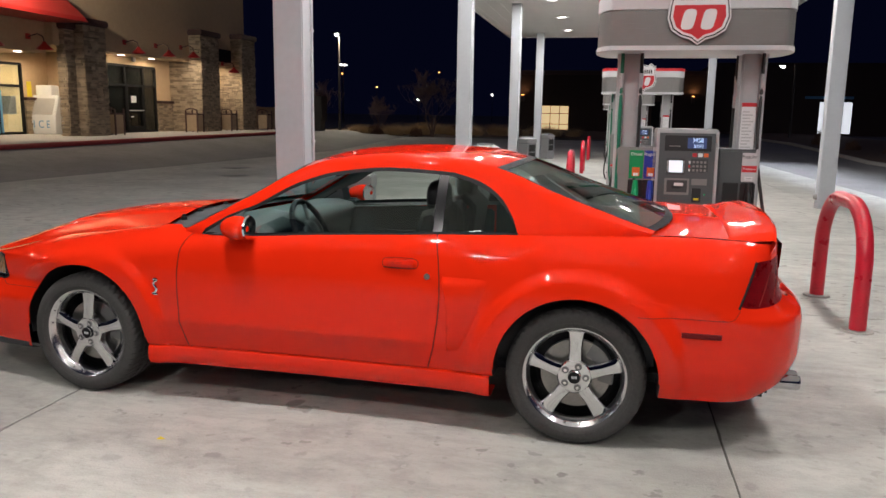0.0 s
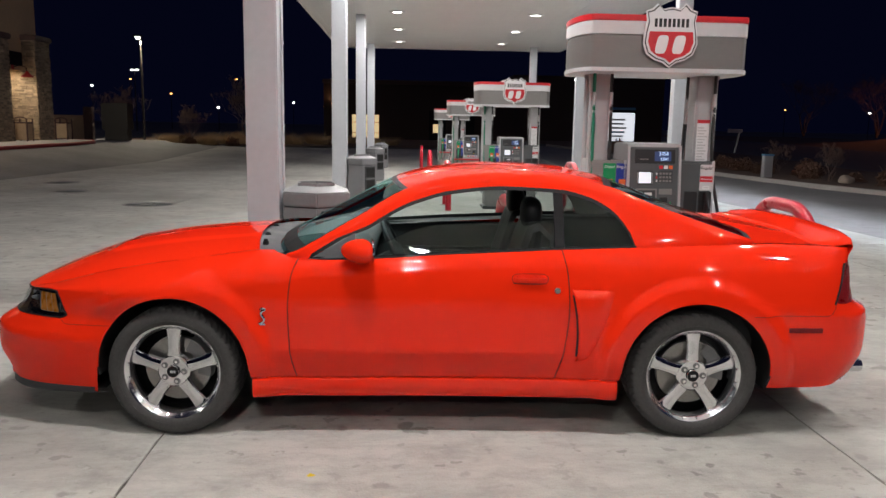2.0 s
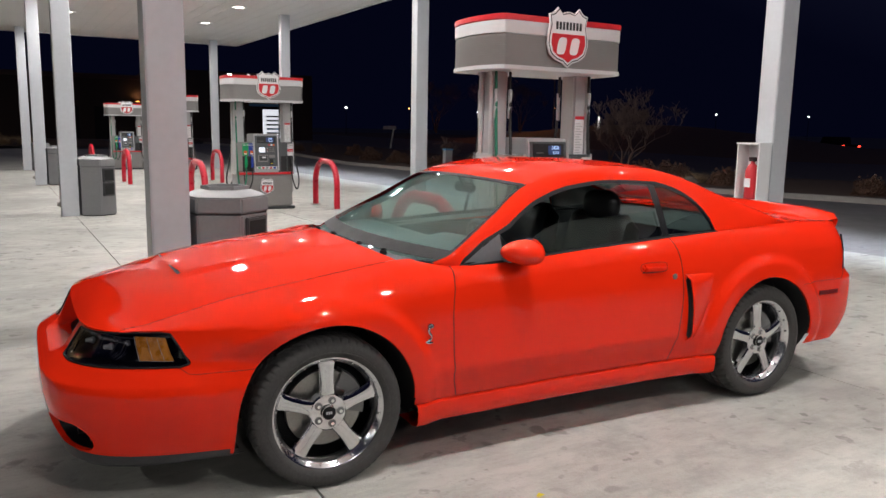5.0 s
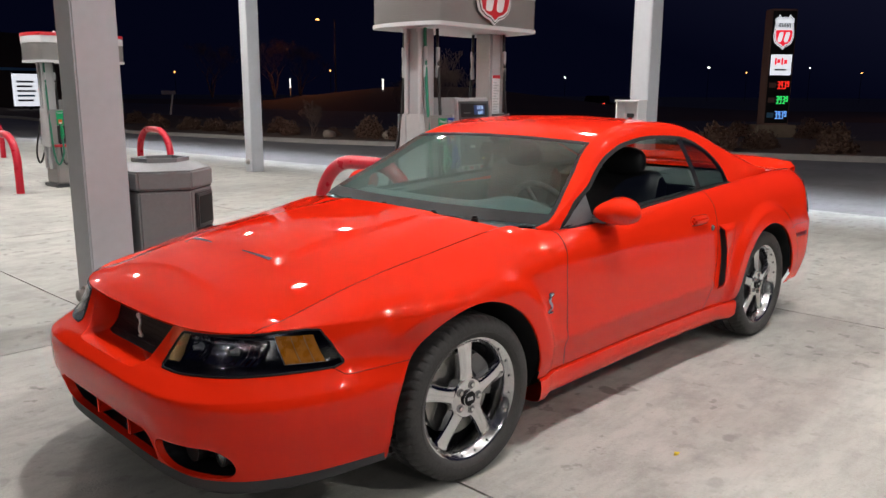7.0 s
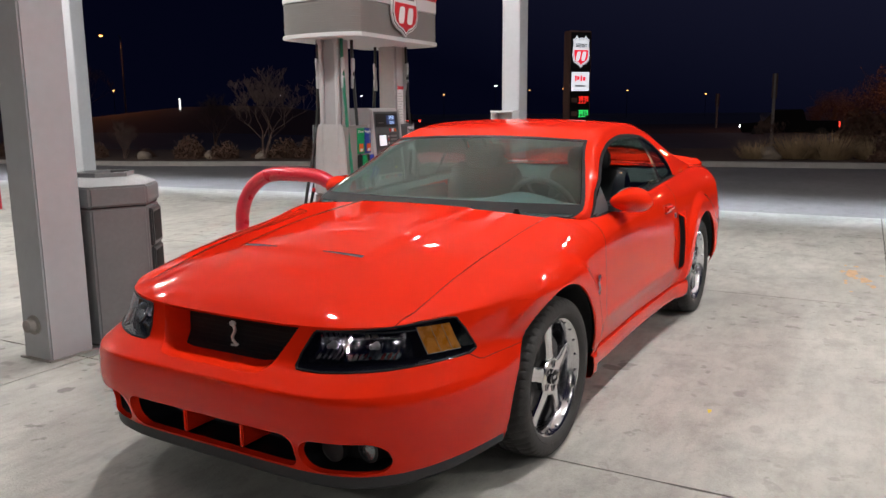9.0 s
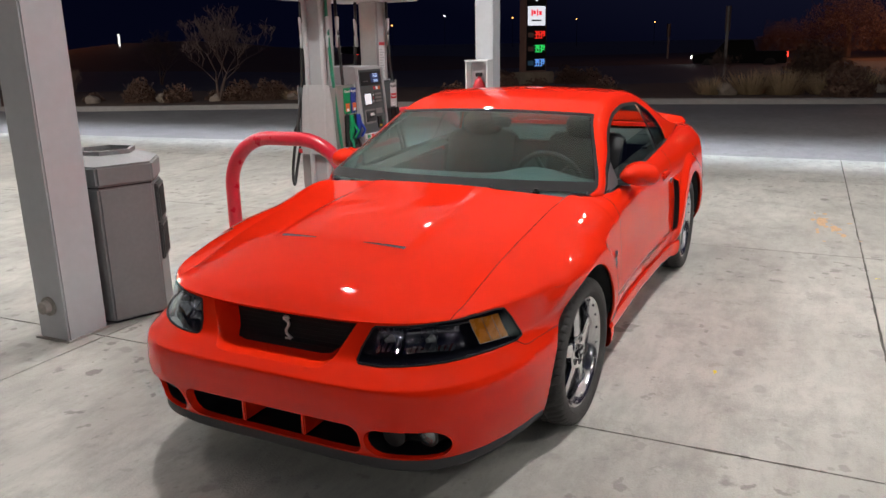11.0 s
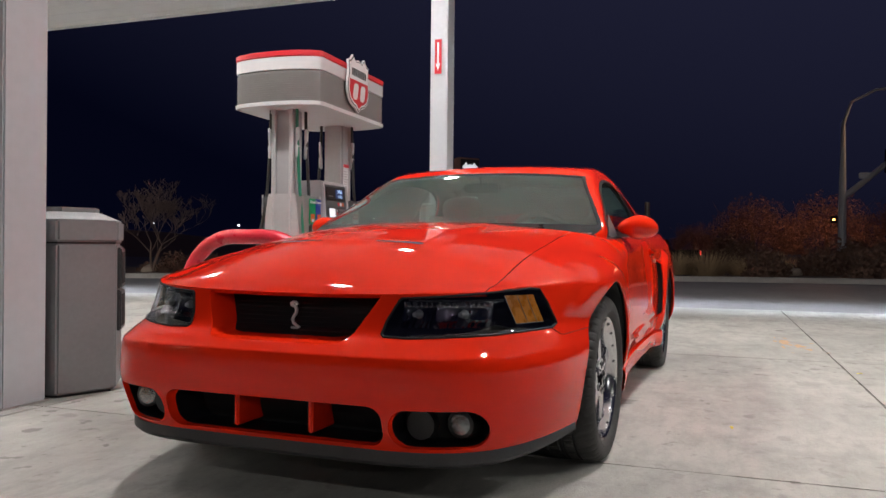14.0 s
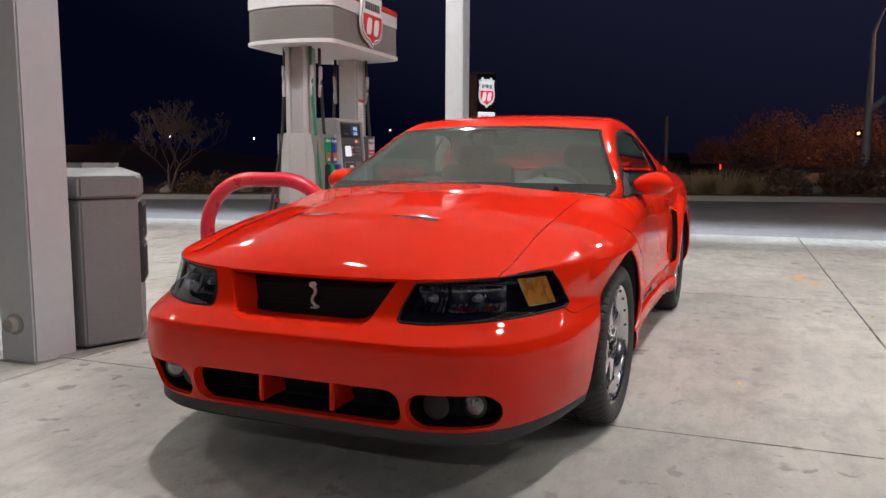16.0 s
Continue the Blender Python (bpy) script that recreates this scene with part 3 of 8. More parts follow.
        plate("card_reader", -0.165, 0.015, 0.095, 0.19, M["dark_panel"], 0.02)
        plate("speaker_plate", 0.055, 0.19, 0.155, 0.205, M["panel_grey"], 0.009)
        plate("green_lamp", 0.165, 0.18, 0.075, 0.09, M["green"], 0.014)
        plate("card_slot", -0.12, -0.04, 0.125, 0.145, M["black"], 0.023)
        plate("note_plate", -0.10, -0.02, 0.145, 0.17, M["white_panel"], 0.023)
        plate("receipt_slot", 0.06, 0.14, 0.02, 0.13, M["black"], 0.02)
        plate("receipt_label", 0.075, 0.125, 0.035, 0.055, M["yellow"], 0.022)
        plate("grade_strip", -0.23, 0.23, -0.055, -0.01, M["white_panel"], 0.012)
        for k, c in enumerate(("green", "red_panel", "panel_grey", "red_panel", "blue")):
            plate("grade_button", -0.2 + k * 0.085, -0.14 + k * 0.085, -0.05, -0.018, M[c], 0.016)
        g = pose(0, 0, 0, 0, 0, face)
        for sx, cols, texts in ((-1, ("green", "blue"), ("Diesel", "Regular")), (1, ("dark_panel", "dark_panel"), ("", "Regular"))):
            wing = part("nozzle_panel", add_box(bmesh.new(), sx * 0.39 - 0.155, sx * 0.39 + 0.155, -0.2, -0.02, 0.70, 1.26, 0.015, g), M["panel_grey" if sx < 0 else "console"], ob)
            for i in (0, 1):
                x = 0.345 + i * 0.13 if sx > 0 else -0.382 + i * 0.115
                if i == 0:
                    part("edge_bar", add_box(bmesh.new(), 0.518 if sx > 0 else -0.258, 0.544 if sx > 0 else -0.234, -0.206, -0.2, 0.70, 1.265, 0.006, g), M["silver"], wing)
                part("boot", add_box(bmesh.new(), x - 0.058, x + 0.058, -0.208, -0.2, 0.72, 1.0, 0.004, g), M["black"], wing)
                if sx < 0 or i:
                    card = part("grade_card", add_box(bmesh.new(), x - 0.055, x + 0.055, -0.206, -0.198, 1.01, 1.235, 0.003, g), M[cols[i] if sx < 0 else "band_grey"], wing)
                    if sx > 0:
                        red = part("grade_label", add_box(bmesh.new(), x - 0.055, x + 0.055, -0.2085, -0.206, 1.085, 1.135, 0, g), M["red_panel"], card)
                        words("Premium", 0.026, g @ Matrix.Translation((x, -0.2095, 1.11)), M["white_panel"], red)
                    words(texts[i], 0.036, g @ Matrix.Translation((x, -0.207, 1.205)), M["white_panel" if sx < 0 else "black"], card)
                    stick = part("sticker", add_box(bmesh.new(), x - 0.03, x + 0.03, -0.209, -0.205, 1.02 if sx > 0 else 1.03, 1.05 if sx > 0 else 1.10, 0, g), M["orange" if sx < 0 else "white_panel"], card)
                    part("sticker_print", add_box(bmesh.new(), x - 0.02, x + 0.02, -0.2105, -0.209, 1.032, 1.04 if sx > 0 else 1.055, 0, g), M["white_panel" if sx < 0 else "silver"], stick)
                    nz = bmesh.new()
                    add_tube(nz, [g @ Vector(p) for p in ((x, -0.22, 0.78), (x, -0.25, 0.9), (x, -0.24, 1.0))], [0.018, 0.028, 0.02], 8)
                    add_tube(nz, [g @ Vector(p) for p in ((x, -0.26, 0.93), (x, -0.31, 0.86), (x, -0.27, 0.8))], 0.012, 6)
                    part("nozzle", nz, M["green" if (sx < 0 and not i) else "blue" if sx < 0 else "black"], wing)
                    hx = x + sx * 0.10
                    up_pts = [(x, -0.24, 0.79), (x + sx * 0.02, -0.29, 0.55), (hx, -0.28, 0.38), (hx + sx * 0.05, -0.24, 0.6), (sx * 0.455 + (i - 0.5) * 0.15, -0.17, 1.22), (sx * 0.455 + (i - 0.5) * 0.15, -0.135, 1.74), (sx * 0.455 + (i - 0.5) * 0.15, -0.128, 2.0)]
                    fine = []
                    for q in range(len(up_pts) - 1):
                        p0, p1, p2, p3 = (Vector(up_pts[min(max(q + o, 0), len(up_pts) - 1)]) for o in (-1, 0, 1, 2))
                        for s in range(6):
                            t = s / 6
                            fine.append(0.5 * ((2 * p1) + (p2 - p0) * t + (2 * p0 - 5 * p1 + 4 * p2 - p3) * t * t + (3 * p1 - p0 - 3 * p2 + p3) * t**3))
                    fine.append(Vector(up_pts[-1]))
                    hose = part("hose", tube([g @ p for p in fine], 0.014, 8), M["green_hose" if (sx < 0 and not i) else "rubber_hose"], ob)
                    tip = Vector(up_pts[-2])
                    part("swivel", add_tube(bmesh.new(), [g @ (tip + Vector((0, -0.02 * dz, dz))) for dz in (-0.16, -0.15, -0.06, -0.05, 0.0, 0.01, 0.09, 0.1)], [0.015, 0.019, 0.019, 0.015, 0.015, 0.018, 0.018, 0.0145], 8), M["silver"], hose)
    return ob


pump0 = pump()
pump0.matrix_basis = pose(0.585, 6.53, 0)
for k in range(1, ISLANDS):
    copy_thing(pump0, pose(0.585 + DRIFT * k, 6.53 + PITCH * k, 0))


# ---- bollard hoops ----
def hoop():
    ob = thing("bollard", "glossy red bent steel pipe hoop bollard, scuffed", "bollard", group="hoop bollards")
    half, h, r = 0.575, 0.89, 0.43
    pts = [(0, -half, 0.0), (0, -half, 0.3), (0, -half, h - r)]
    pts += [(0, -half + r - r * math.cos(radians(a)), h - r + r * math.sin(radians(a))) for a in range(10, 91, 10)]
    pts += [(0, -y, z) for _, y, z in pts[::-1]]
    part("pipe", tube(pts, 0.057, 16), M["hoop_red"], ob)
    for s in (-1, 1):
        part("grout_ring", add_lathe(bmesh.new(), [(0.058, 0.0), (0.11, 0.0), (0.105, 0.012), (0.058, 0.016)], 16, at=(0, s * half, 0), caps=False), M["kerb"], ob)
    return ob


hoop0 = hoop()
hoop0.matrix_basis = pose(1.8, 6.385, 0)
for k in range(ISLANDS):
    for x in (1.8, -0.66):
        if (k, x) != (0, 1.8):
            copy_thing(hoop0, pose(x + DRIFT * k, 6.385 + PITCH * k, 0))


# ---- trash bins beside the posts ----
def trash_bin():
    ob = thing("trash_bin", "dark grey hexagonal plastic trash bin beside a post", "trash bin", group="forecourt bins")
    hexa = [(0.318 * math.cos(radians(t)), 0.318 * math.sin(radians(t))) for t in (30, 90, 150, 210, 270, 330)]
    part("body", add_prism(bmesh.new(), hexa, 0.015, 0.826, 0.01), M["bin_grey"], ob)
    part("lid_gap", add_prism(bmesh.new(), [(x * 0.98, y * 0.98) for x, y in hexa], 0.826, 0.834), M["black"], ob)
    lid = part("lid", add_prism(bmesh.new(), [(x * 1.03, y * 1.03) for x, y in hexa], 0.834, 0.955, 0.012), M["bin_grey"], ob)
    part("lid_slope", add_prism(bmesh.new(), [(x * 1.01, y * 1.01) for x, y in hexa], 0.955, 1.0, 0.006, None, 0.62), M["bin_grey"], lid)
    ring = bmesh.new()
    outer, inner = [[(x * k, y * k) for x, y in hexa] for k in (0.57, 0.5)]
    vs = [[ring.verts.new((x, y, z)) for x, y in o] for o, z in ((outer, 0.995), (outer, 1.026), (inner, 1.026), (inner, 0.995))]
    for a, b in zip(vs, vs[1:] + vs[:1]):
        for q in range(6):
            ring.faces.new((a[q], a[(q + 1) % 6], b[(q + 1) % 6], b[q]))
    bmesh.ops.recalc_face_normals(ring, faces=ring.faces)
    part("lid_rim", ring, M["bin_grey"], lid)
    part("mouth", add_prism(bmesh.new(), inner, 0.99, 1.003), M["void"], lid)
    part("foot", add_prism(bmesh.new(), [(x * 0.9, y * 0.9) for x, y in hexa], 0, 0.02), M["black"], ob)
    for z0, z1 in ((0.60, 0.78), (0.36, 0.54)):
        f = part("flap_frame", box(0.25, 0.298, -0.118, 0.118, z0 - 0.025, z1 + 0.025, 0.008), M["dark_panel"], ob)
        part("opening", box(0.265, 0.3, -0.095, 0.095, z0, z1), M["void"], f)
    return ob


bin0 = trash_bin()
bin0.matrix_basis = pose(-2.335, 6.49, 0, 0, 0, -53)
for k in range(1, ISLANDS):
    copy_thing(bin0, pose(-2.335 + DRIFT * k, 6.49 + PITCH * k, 0, 0, 0, -53))

# ---- extinguisher cabinet and arrow sign on a post ----
cab = thing("extinguisher_cabinet", "white open-front cabinet with a red fire extinguisher on a post", "extinguisher", pose(RIGHT_X, ISLAND_Y + 0.35, -0.31))
part("back", box(-0.15, -0.135, -0.44, -0.14, 1.05, 1.68), M["white_panel"], cab)
part("side_panel", box(-0.34, -0.15, -0.44, -0.425, 1.05, 1.68, 0.003), M["white_panel"], cab)
part("side_panel", box(-0.34, -0.15, -0.155, -0.14, 1.05, 1.68, 0.003), M["white_panel"], cab)
part("top", box(-0.35, -0.135, -0.45, -0.13, 1.68, 1.70, 0.003), M["white_panel"], cab)
part("bottom", box(-0.35, -0.135, -0.45, -0.13, 1.03, 1.05, 0.003), M["white_panel"], cab)
cyl = part("cylinder", add_lathe(bmesh.new(), [(0.07, 0), (0.075, 0.02), (0.075, 0.33), (0.05, 0.39), (0.025, 0.41), (0.02, 0.44)], 16, at=(-0.245, -0.29, 1.055)), M["red_panel"], cab, "red extinguisher cylinder")
part("valve", box(-0.27, -0.22, -0.33, -0.25, 1.49, 1.54, 0.006), M["black"], cyl)
part("label_plate", box(-0.322, -0.316, -0.33, -0.25, 1.2, 1.3), M["white_panel"], cyl)
arrow = thing("arrow_sign", "red sign plate with white down arrow on a post", "sign", pose(RIGHT_X - 0.125, ISLAND_Y + 0.05, 3.09) @ Matrix.Diagonal((1, 0.85, 0.82, 1)))
part("plate", box(-0.006, 0.003, -0.055, 0.055, 0, 0.55, 0.001), M["red_panel"], arrow)
part("shaft", box(-0.009, -0.006, -0.014, 0.014, 0.16, 0.5), M["white_panel"], arrow)
bm = bmesh.new()
add_prism(bm, [(-0.04, 0.16), (0.0, 0.05), (0.04, 0.16)], 0.006, 0.009, 0, pose(0, 0, 0, 90, 0, -90))
part("point", bm, M["white_panel"], arrow)

# ---- car materials ----
M["paint"] = material("red_car_paint", (0.74, 0.0225, 0.0048), 0.6, 0.0, spread=0.015, scale=1.5, coat=0.85, specular=0.0)
M["paint"].node_tree.nodes["Principled BSDF"].inputs["Coat IOR"].default_value = 1.42
M["chrome"] = material("chrome", (0.66, 0.66, 0.68), 0.08, 1.0, spread=0.03, scale=20)
M["tyre"] = material("tyre_rubber", (0.041, 0.039, 0.038), 0.75, spread=0.25, scale=10, bump=0.15, bump_scale=120)
M["rim"] = material("polished_rim", (0.62, 0.62, 0.64), 0.17, 1.0, spread=0.05, scale=14)
M["disc"] = material("brake_steel", (0.28, 0.27, 0.26), 0.35, 1.0, spread=0.15, scale=15)
M["caliper"] = material("caliper_grey", (0.16, 0.16, 0.16), 0.5, 0.3, spread=0.2, scale=20)
M["trim"] = material("satin_black_trim", (0.011, 0.011, 0.012), 0.6, spread=0.15, scale=9, specular=0.15)
M["chin"] = material("grey_black_valance", (0.03, 0.03, 0.032), 0.6, spread=0.2, scale=12, bump=0.1)
M["seam"] = material("panel_gap", (0.05, 0.004, 0.002), 0.8, spread=0.1)
M["cowl"] = material("grey_cowl_plastic", (0.055, 0.057, 0.062), 0.62, spread=0.35, bump=0.1, specular=0.3)
M["vent"] = material("dark_vent_mesh", (0.035, 0.036, 0.04), 0.5, spread=0.3, bump=0.2, bump_scale=300)
M["sail"] = material("grey_mirror_sail", (0.16, 0.165, 0.175), 0.3, spread=0.1)
M["leather"] = material("black_leather", (0.012, 0.012, 0.014), 0.45, spread=0.15, scale=14, bump=0.15, bump_scale=150, specular=0.3)
M["cabin_grey"] = material("dark_cabin_plastic", (0.036, 0.036, 0.038), 0.6, spread=0.12, bump=0.1, bump_scale=180)
M["dash"] = material("dashboard_top", (0.085, 0.09, 0.09), 0.65, spread=0.1, bump=0.1, bump_scale=180)
M["carpet"] = material("dark_carpet", (0.02, 0.02, 0.022), 0.95, spread=0.2)
M["liner"] = material("headliner_cloth", (0.16, 0.155, 0.15), 0.95, spread=0.08)
M["wind_glass"] = glass("windscreen_glass", (0.68, 0.94, 0.92), 0.95, gloss=0.04, grazing=11.0, power=5.0, most=0.42)
M["side_glass"] = glass("side_window_glass", (0.74, 0.84, 0.81), 0.85, gloss=0.10)
M["dark_glass"] = glass("tinted_window_glass", (0.62, 0.72, 0.70), 0.72, gloss=0.10)
M["rear_glass"] = glass("rear_window_glass", (0.68, 0.84, 0.80), 0.66, gloss=0.19, grazing=1.6, power=3.0, most=0.42)
M["lamp_glass"] = glass("lamp_lens", (0.95, 0.97, 1.0), 0.92)
M["lamp_black"] = material("lamp_bezel", (0.012, 0.012, 0.014), 0.18, spread=0.1)
M["amber"] = material("amber_reflector", (0.48, 0.165, 0.005), 0.3, spread=0.4, scale=40, coat=1.0)
M["holder"] = material("dull_lamp_metal", (0.30, 0.30, 0.31), 0.4, 0.3, spread=0.3, scale=60)
M["smoked"] = material("smoked_reflector", (0.16, 0.16, 0.175), 0.10, 1.0, spread=0.35, scale=30)
M["fog_glass"] = material("fog_lens", (0.30, 0.30, 0.31), 0.12, 0.9, spread=0.5, scale=60, bump=0.3, bump_scale=120)
M["grille_black"] = material("grille_black", (0.006, 0.006, 0.008), 0.4, spread=0.2, specular=0.3)
M["emblem"] = material("satin_silver", (0.75, 0.75, 0.76), 0.35, 0.6, spread=0.1, scale=30)
M["tail"] = material("red_tail_lens", (0.15, 0.002, 0.005), 0.35, spread=0.6, scale=18, coat=0.0, specular=0.08)
M["marker"] = material("dark_red_marker", (0.15, 0.008, 0.008), 0.5, spread=0.2, scale=30, specular=0.1)

car = thing("car", "bright red two-door coupe with chrome five-spoke wheels, driver window half open", "car", pose(-0.093, 4.230, 0, 0, 0, -1.36))

# ---- body form: x runs back from the rear axle, y across, z up ----
AF, AR, AZ, ARCH = -2.580, -0.003, 0.325, 0.377
body_w = curve_fn([(0.18, 0.838), (0.30, 0.870), (0.42, 0.893), (0.52, 0.8965), (0.6, 0.896), (0.75, 0.885), (0.85, 0.866), (0.98, 0.832)])
edge_y = curve_fn([(-3.35, 0.60), (-2.9, 0.615), (-2.4, 0.63), (-2.2, 0.648), (-2.13, 0.672), (-2.05, 0.745), (-1.96, 0.778), (-1.86, 0.788), (-1.6, 0.798), (-0.9, 0.790), (-0.3, 0.768), (0.1, 0.742), (0.5, 0.715), (0.9, 0.685)])
belt_z = curve_fn([(-2.12, 0.893), (-1.99, 0.876), (-1.88, 0.876), (-1.2, 0.913), (-0.62, 0.941), (-0.3, 0.953), (0.05, 0.963), (0.4, 0.972), (0.65, 0.966), (0.9, 0.950)])
nose_x = curve_fn([(0.19, -3.535), (0.24, -3.578), (0.32, -3.606), (0.40, -3.622), (0.44, -3.6275), (0.47, -3.6285), (0.495, -3.6265), (0.502, -3.624), (0.508, -3.616), (0.535, -3.575), (0.56, -3.535), (0.60, -3.51), (0.66, -3.48), (0.71, -3.455)])
tail_x = curve_fn([(0.26, 0.905), (0.32, 0.988), (0.45, 1.040), (0.58, 1.042), (0.635, 1.031), (0.668, 0.970), (0.71, 0.928), (0.96, 0.893)])
HOOD_Z = curve_fn([(0, 0.676), (0.04, 0.708), (0.12, 0.754), (0.32, 0.836), (0.68, 0.906), (1, 0.936)])
CROWN = curve_fn([(0, 0.0), (0.1, 0.035), (0.3, 0.062), (0.6, 0.064), (1, 0.035)])


def side_w(x, z):
    w = body_w(z)
    for ax, amt in ((AF, 0.028), (AR, 0.034)):
        r = math.hypot(x - ax, z - AZ)
        full = 1.0 if ax == AR else max(smooth(0.56, 0.70, z), 0.15 + 0.85 * smooth(AF - 0.34, AF - 0.10, x))
        w += amt * full * (1 - smooth(ARCH + 0.07, ARCH + 0.132, r)) * smooth(0.20, 0.36, z)
    w -= 0.012 * math.exp(-(((x + 1.3) / 0.5) ** 2))
    w += (0.007 * math.exp(-(((z - 0.435) / 0.03) ** 2)) - 0.008 * (1 - smooth(0.40, 0.43, z))) * smooth(-2.15, -2.05, x) * (1 - smooth(-0.75, -0.55, x))
    if x < AF:
        w -= 0.020 * smooth(-3.2, -2.95, x) * (1 - smooth(0.5, 0.68, z)) * smooth(0.2, 0.4, z)
    return w


def front_dims(z):
    x0 = -2.85 + 0.25 * smooth(0.45, 0.6, z)
    return x0, x0 - nose_x(z)


def square(z):
    """How square the nose is in plan: fuller at the bumper, rounder at the lamps."""
    return 5.6 - 0.5 * smooth(0.36, 0.46, z) - 0.4 * smooth(0.48, 0.58, z)


def front_x(y, z):
    x0, a = front_dims(z)
    w = body_w(z)
    return x0 - a * max(0.0, 1 - (abs(y) / w) ** square(z)) ** (1 / 1.5)


def front_y(x, z):
    x0, a = front_dims(z)
    w = side_w(x, z)
    if x >= x0:
        return w
    return w * max(0.0, 1 - ((x0 - x) / a) ** 1.5) ** (1 / square(z))


def arch_front(z):
    return AF - math.sqrt(max(0.0, ARCH**2 - (z - AZ) ** 2)) if z > AZ else AF - ARCH - 0.1 * (AZ - z)


def arch_rear(z):
    if z > AZ + ARCH:
        return AR
    return AR + math.sqrt(max(0.0, ARCH**2 - (z - AZ) ** 2)) if z > AZ else AR + ARCH - 0.05 * (AZ - z)


def resample(pts, n):
    """n + 1 points evenly along a polyline."""
    p = np.array(pts)
    s = np.concatenate([[0], np.cumsum(np.linalg.norm(np.diff(p, axis=0), axis=1))])
    q = np.linspace(0, s[-1], n + 1)
    return [tuple(np.interp(q, s, p[:, k])[i] for k in range(p.shape[1])) for i in range(n + 1)]


def front_row(z):
    """Half of a level line round the nose, from the centre to the front wheel arch."""
    x0, a = front_dims(z)
    stop = arch_front(z)
    pts = []
    for k in range(60):
        c = math.cos(k / 59 * math.pi / 2) ** 1.2 if k < 59 else 0.0
        x = x0 - a * c
        if x > stop:
            break
        pts.append((x, side_w(x, z) * max(0.0, 1 - c**1.5) ** (1 / square(z))))
    x = max(pts[-1][0], x0)
    while x < stop - 0.02:
        x += 0.015
        pts.append((x, side_w(x, z)))
    pts.append((stop, front_y(stop, z)))
    return pts


def rear_row(z):
    """Half of a level line from the rear wheel arch round to the tail's centre."""
    x1, start = 0.52, arch_rear(z)
    a = tail_x(z) - x1
    pts, x = [], start
    while x < x1 - 0.012:
        pts.append((x, side_w(x, z)))
        x += 0.012
    for k in range(60):
        c = math.sin(k / 59 * math.pi / 2)
        x = x1 + a * c
        if x < start:
            continue
        pts.append((x, side_w(x, z) * max(0.0, 1 - c**2.8) ** (1 / 3.5)))
    return pts


def poly_sd(poly, y, z):
    """Signed distance to a polygon, negative inside."""
    best, inside, n = 1e9, False, len(poly)
    for i in range(n):
        (x1, y1), (x2, y2) = poly[i], poly[(i + 1) % n]
        dx, dy = x2 - x1, y2 - y1
        t = max(0.0, min(1.0, ((y - x1) * dx + (z - y1) * dy) / (dx * dx + dy * dy)))
        best = min(best, math.hypot(y - x1 - t * dx, z - y1 - t * dy))
        if (y1 > z) != (y2 > z) and y < (x2 - x1) * (z - y1) / (y2 - y1) + x1:
            inside = not inside
    return -best if inside else best


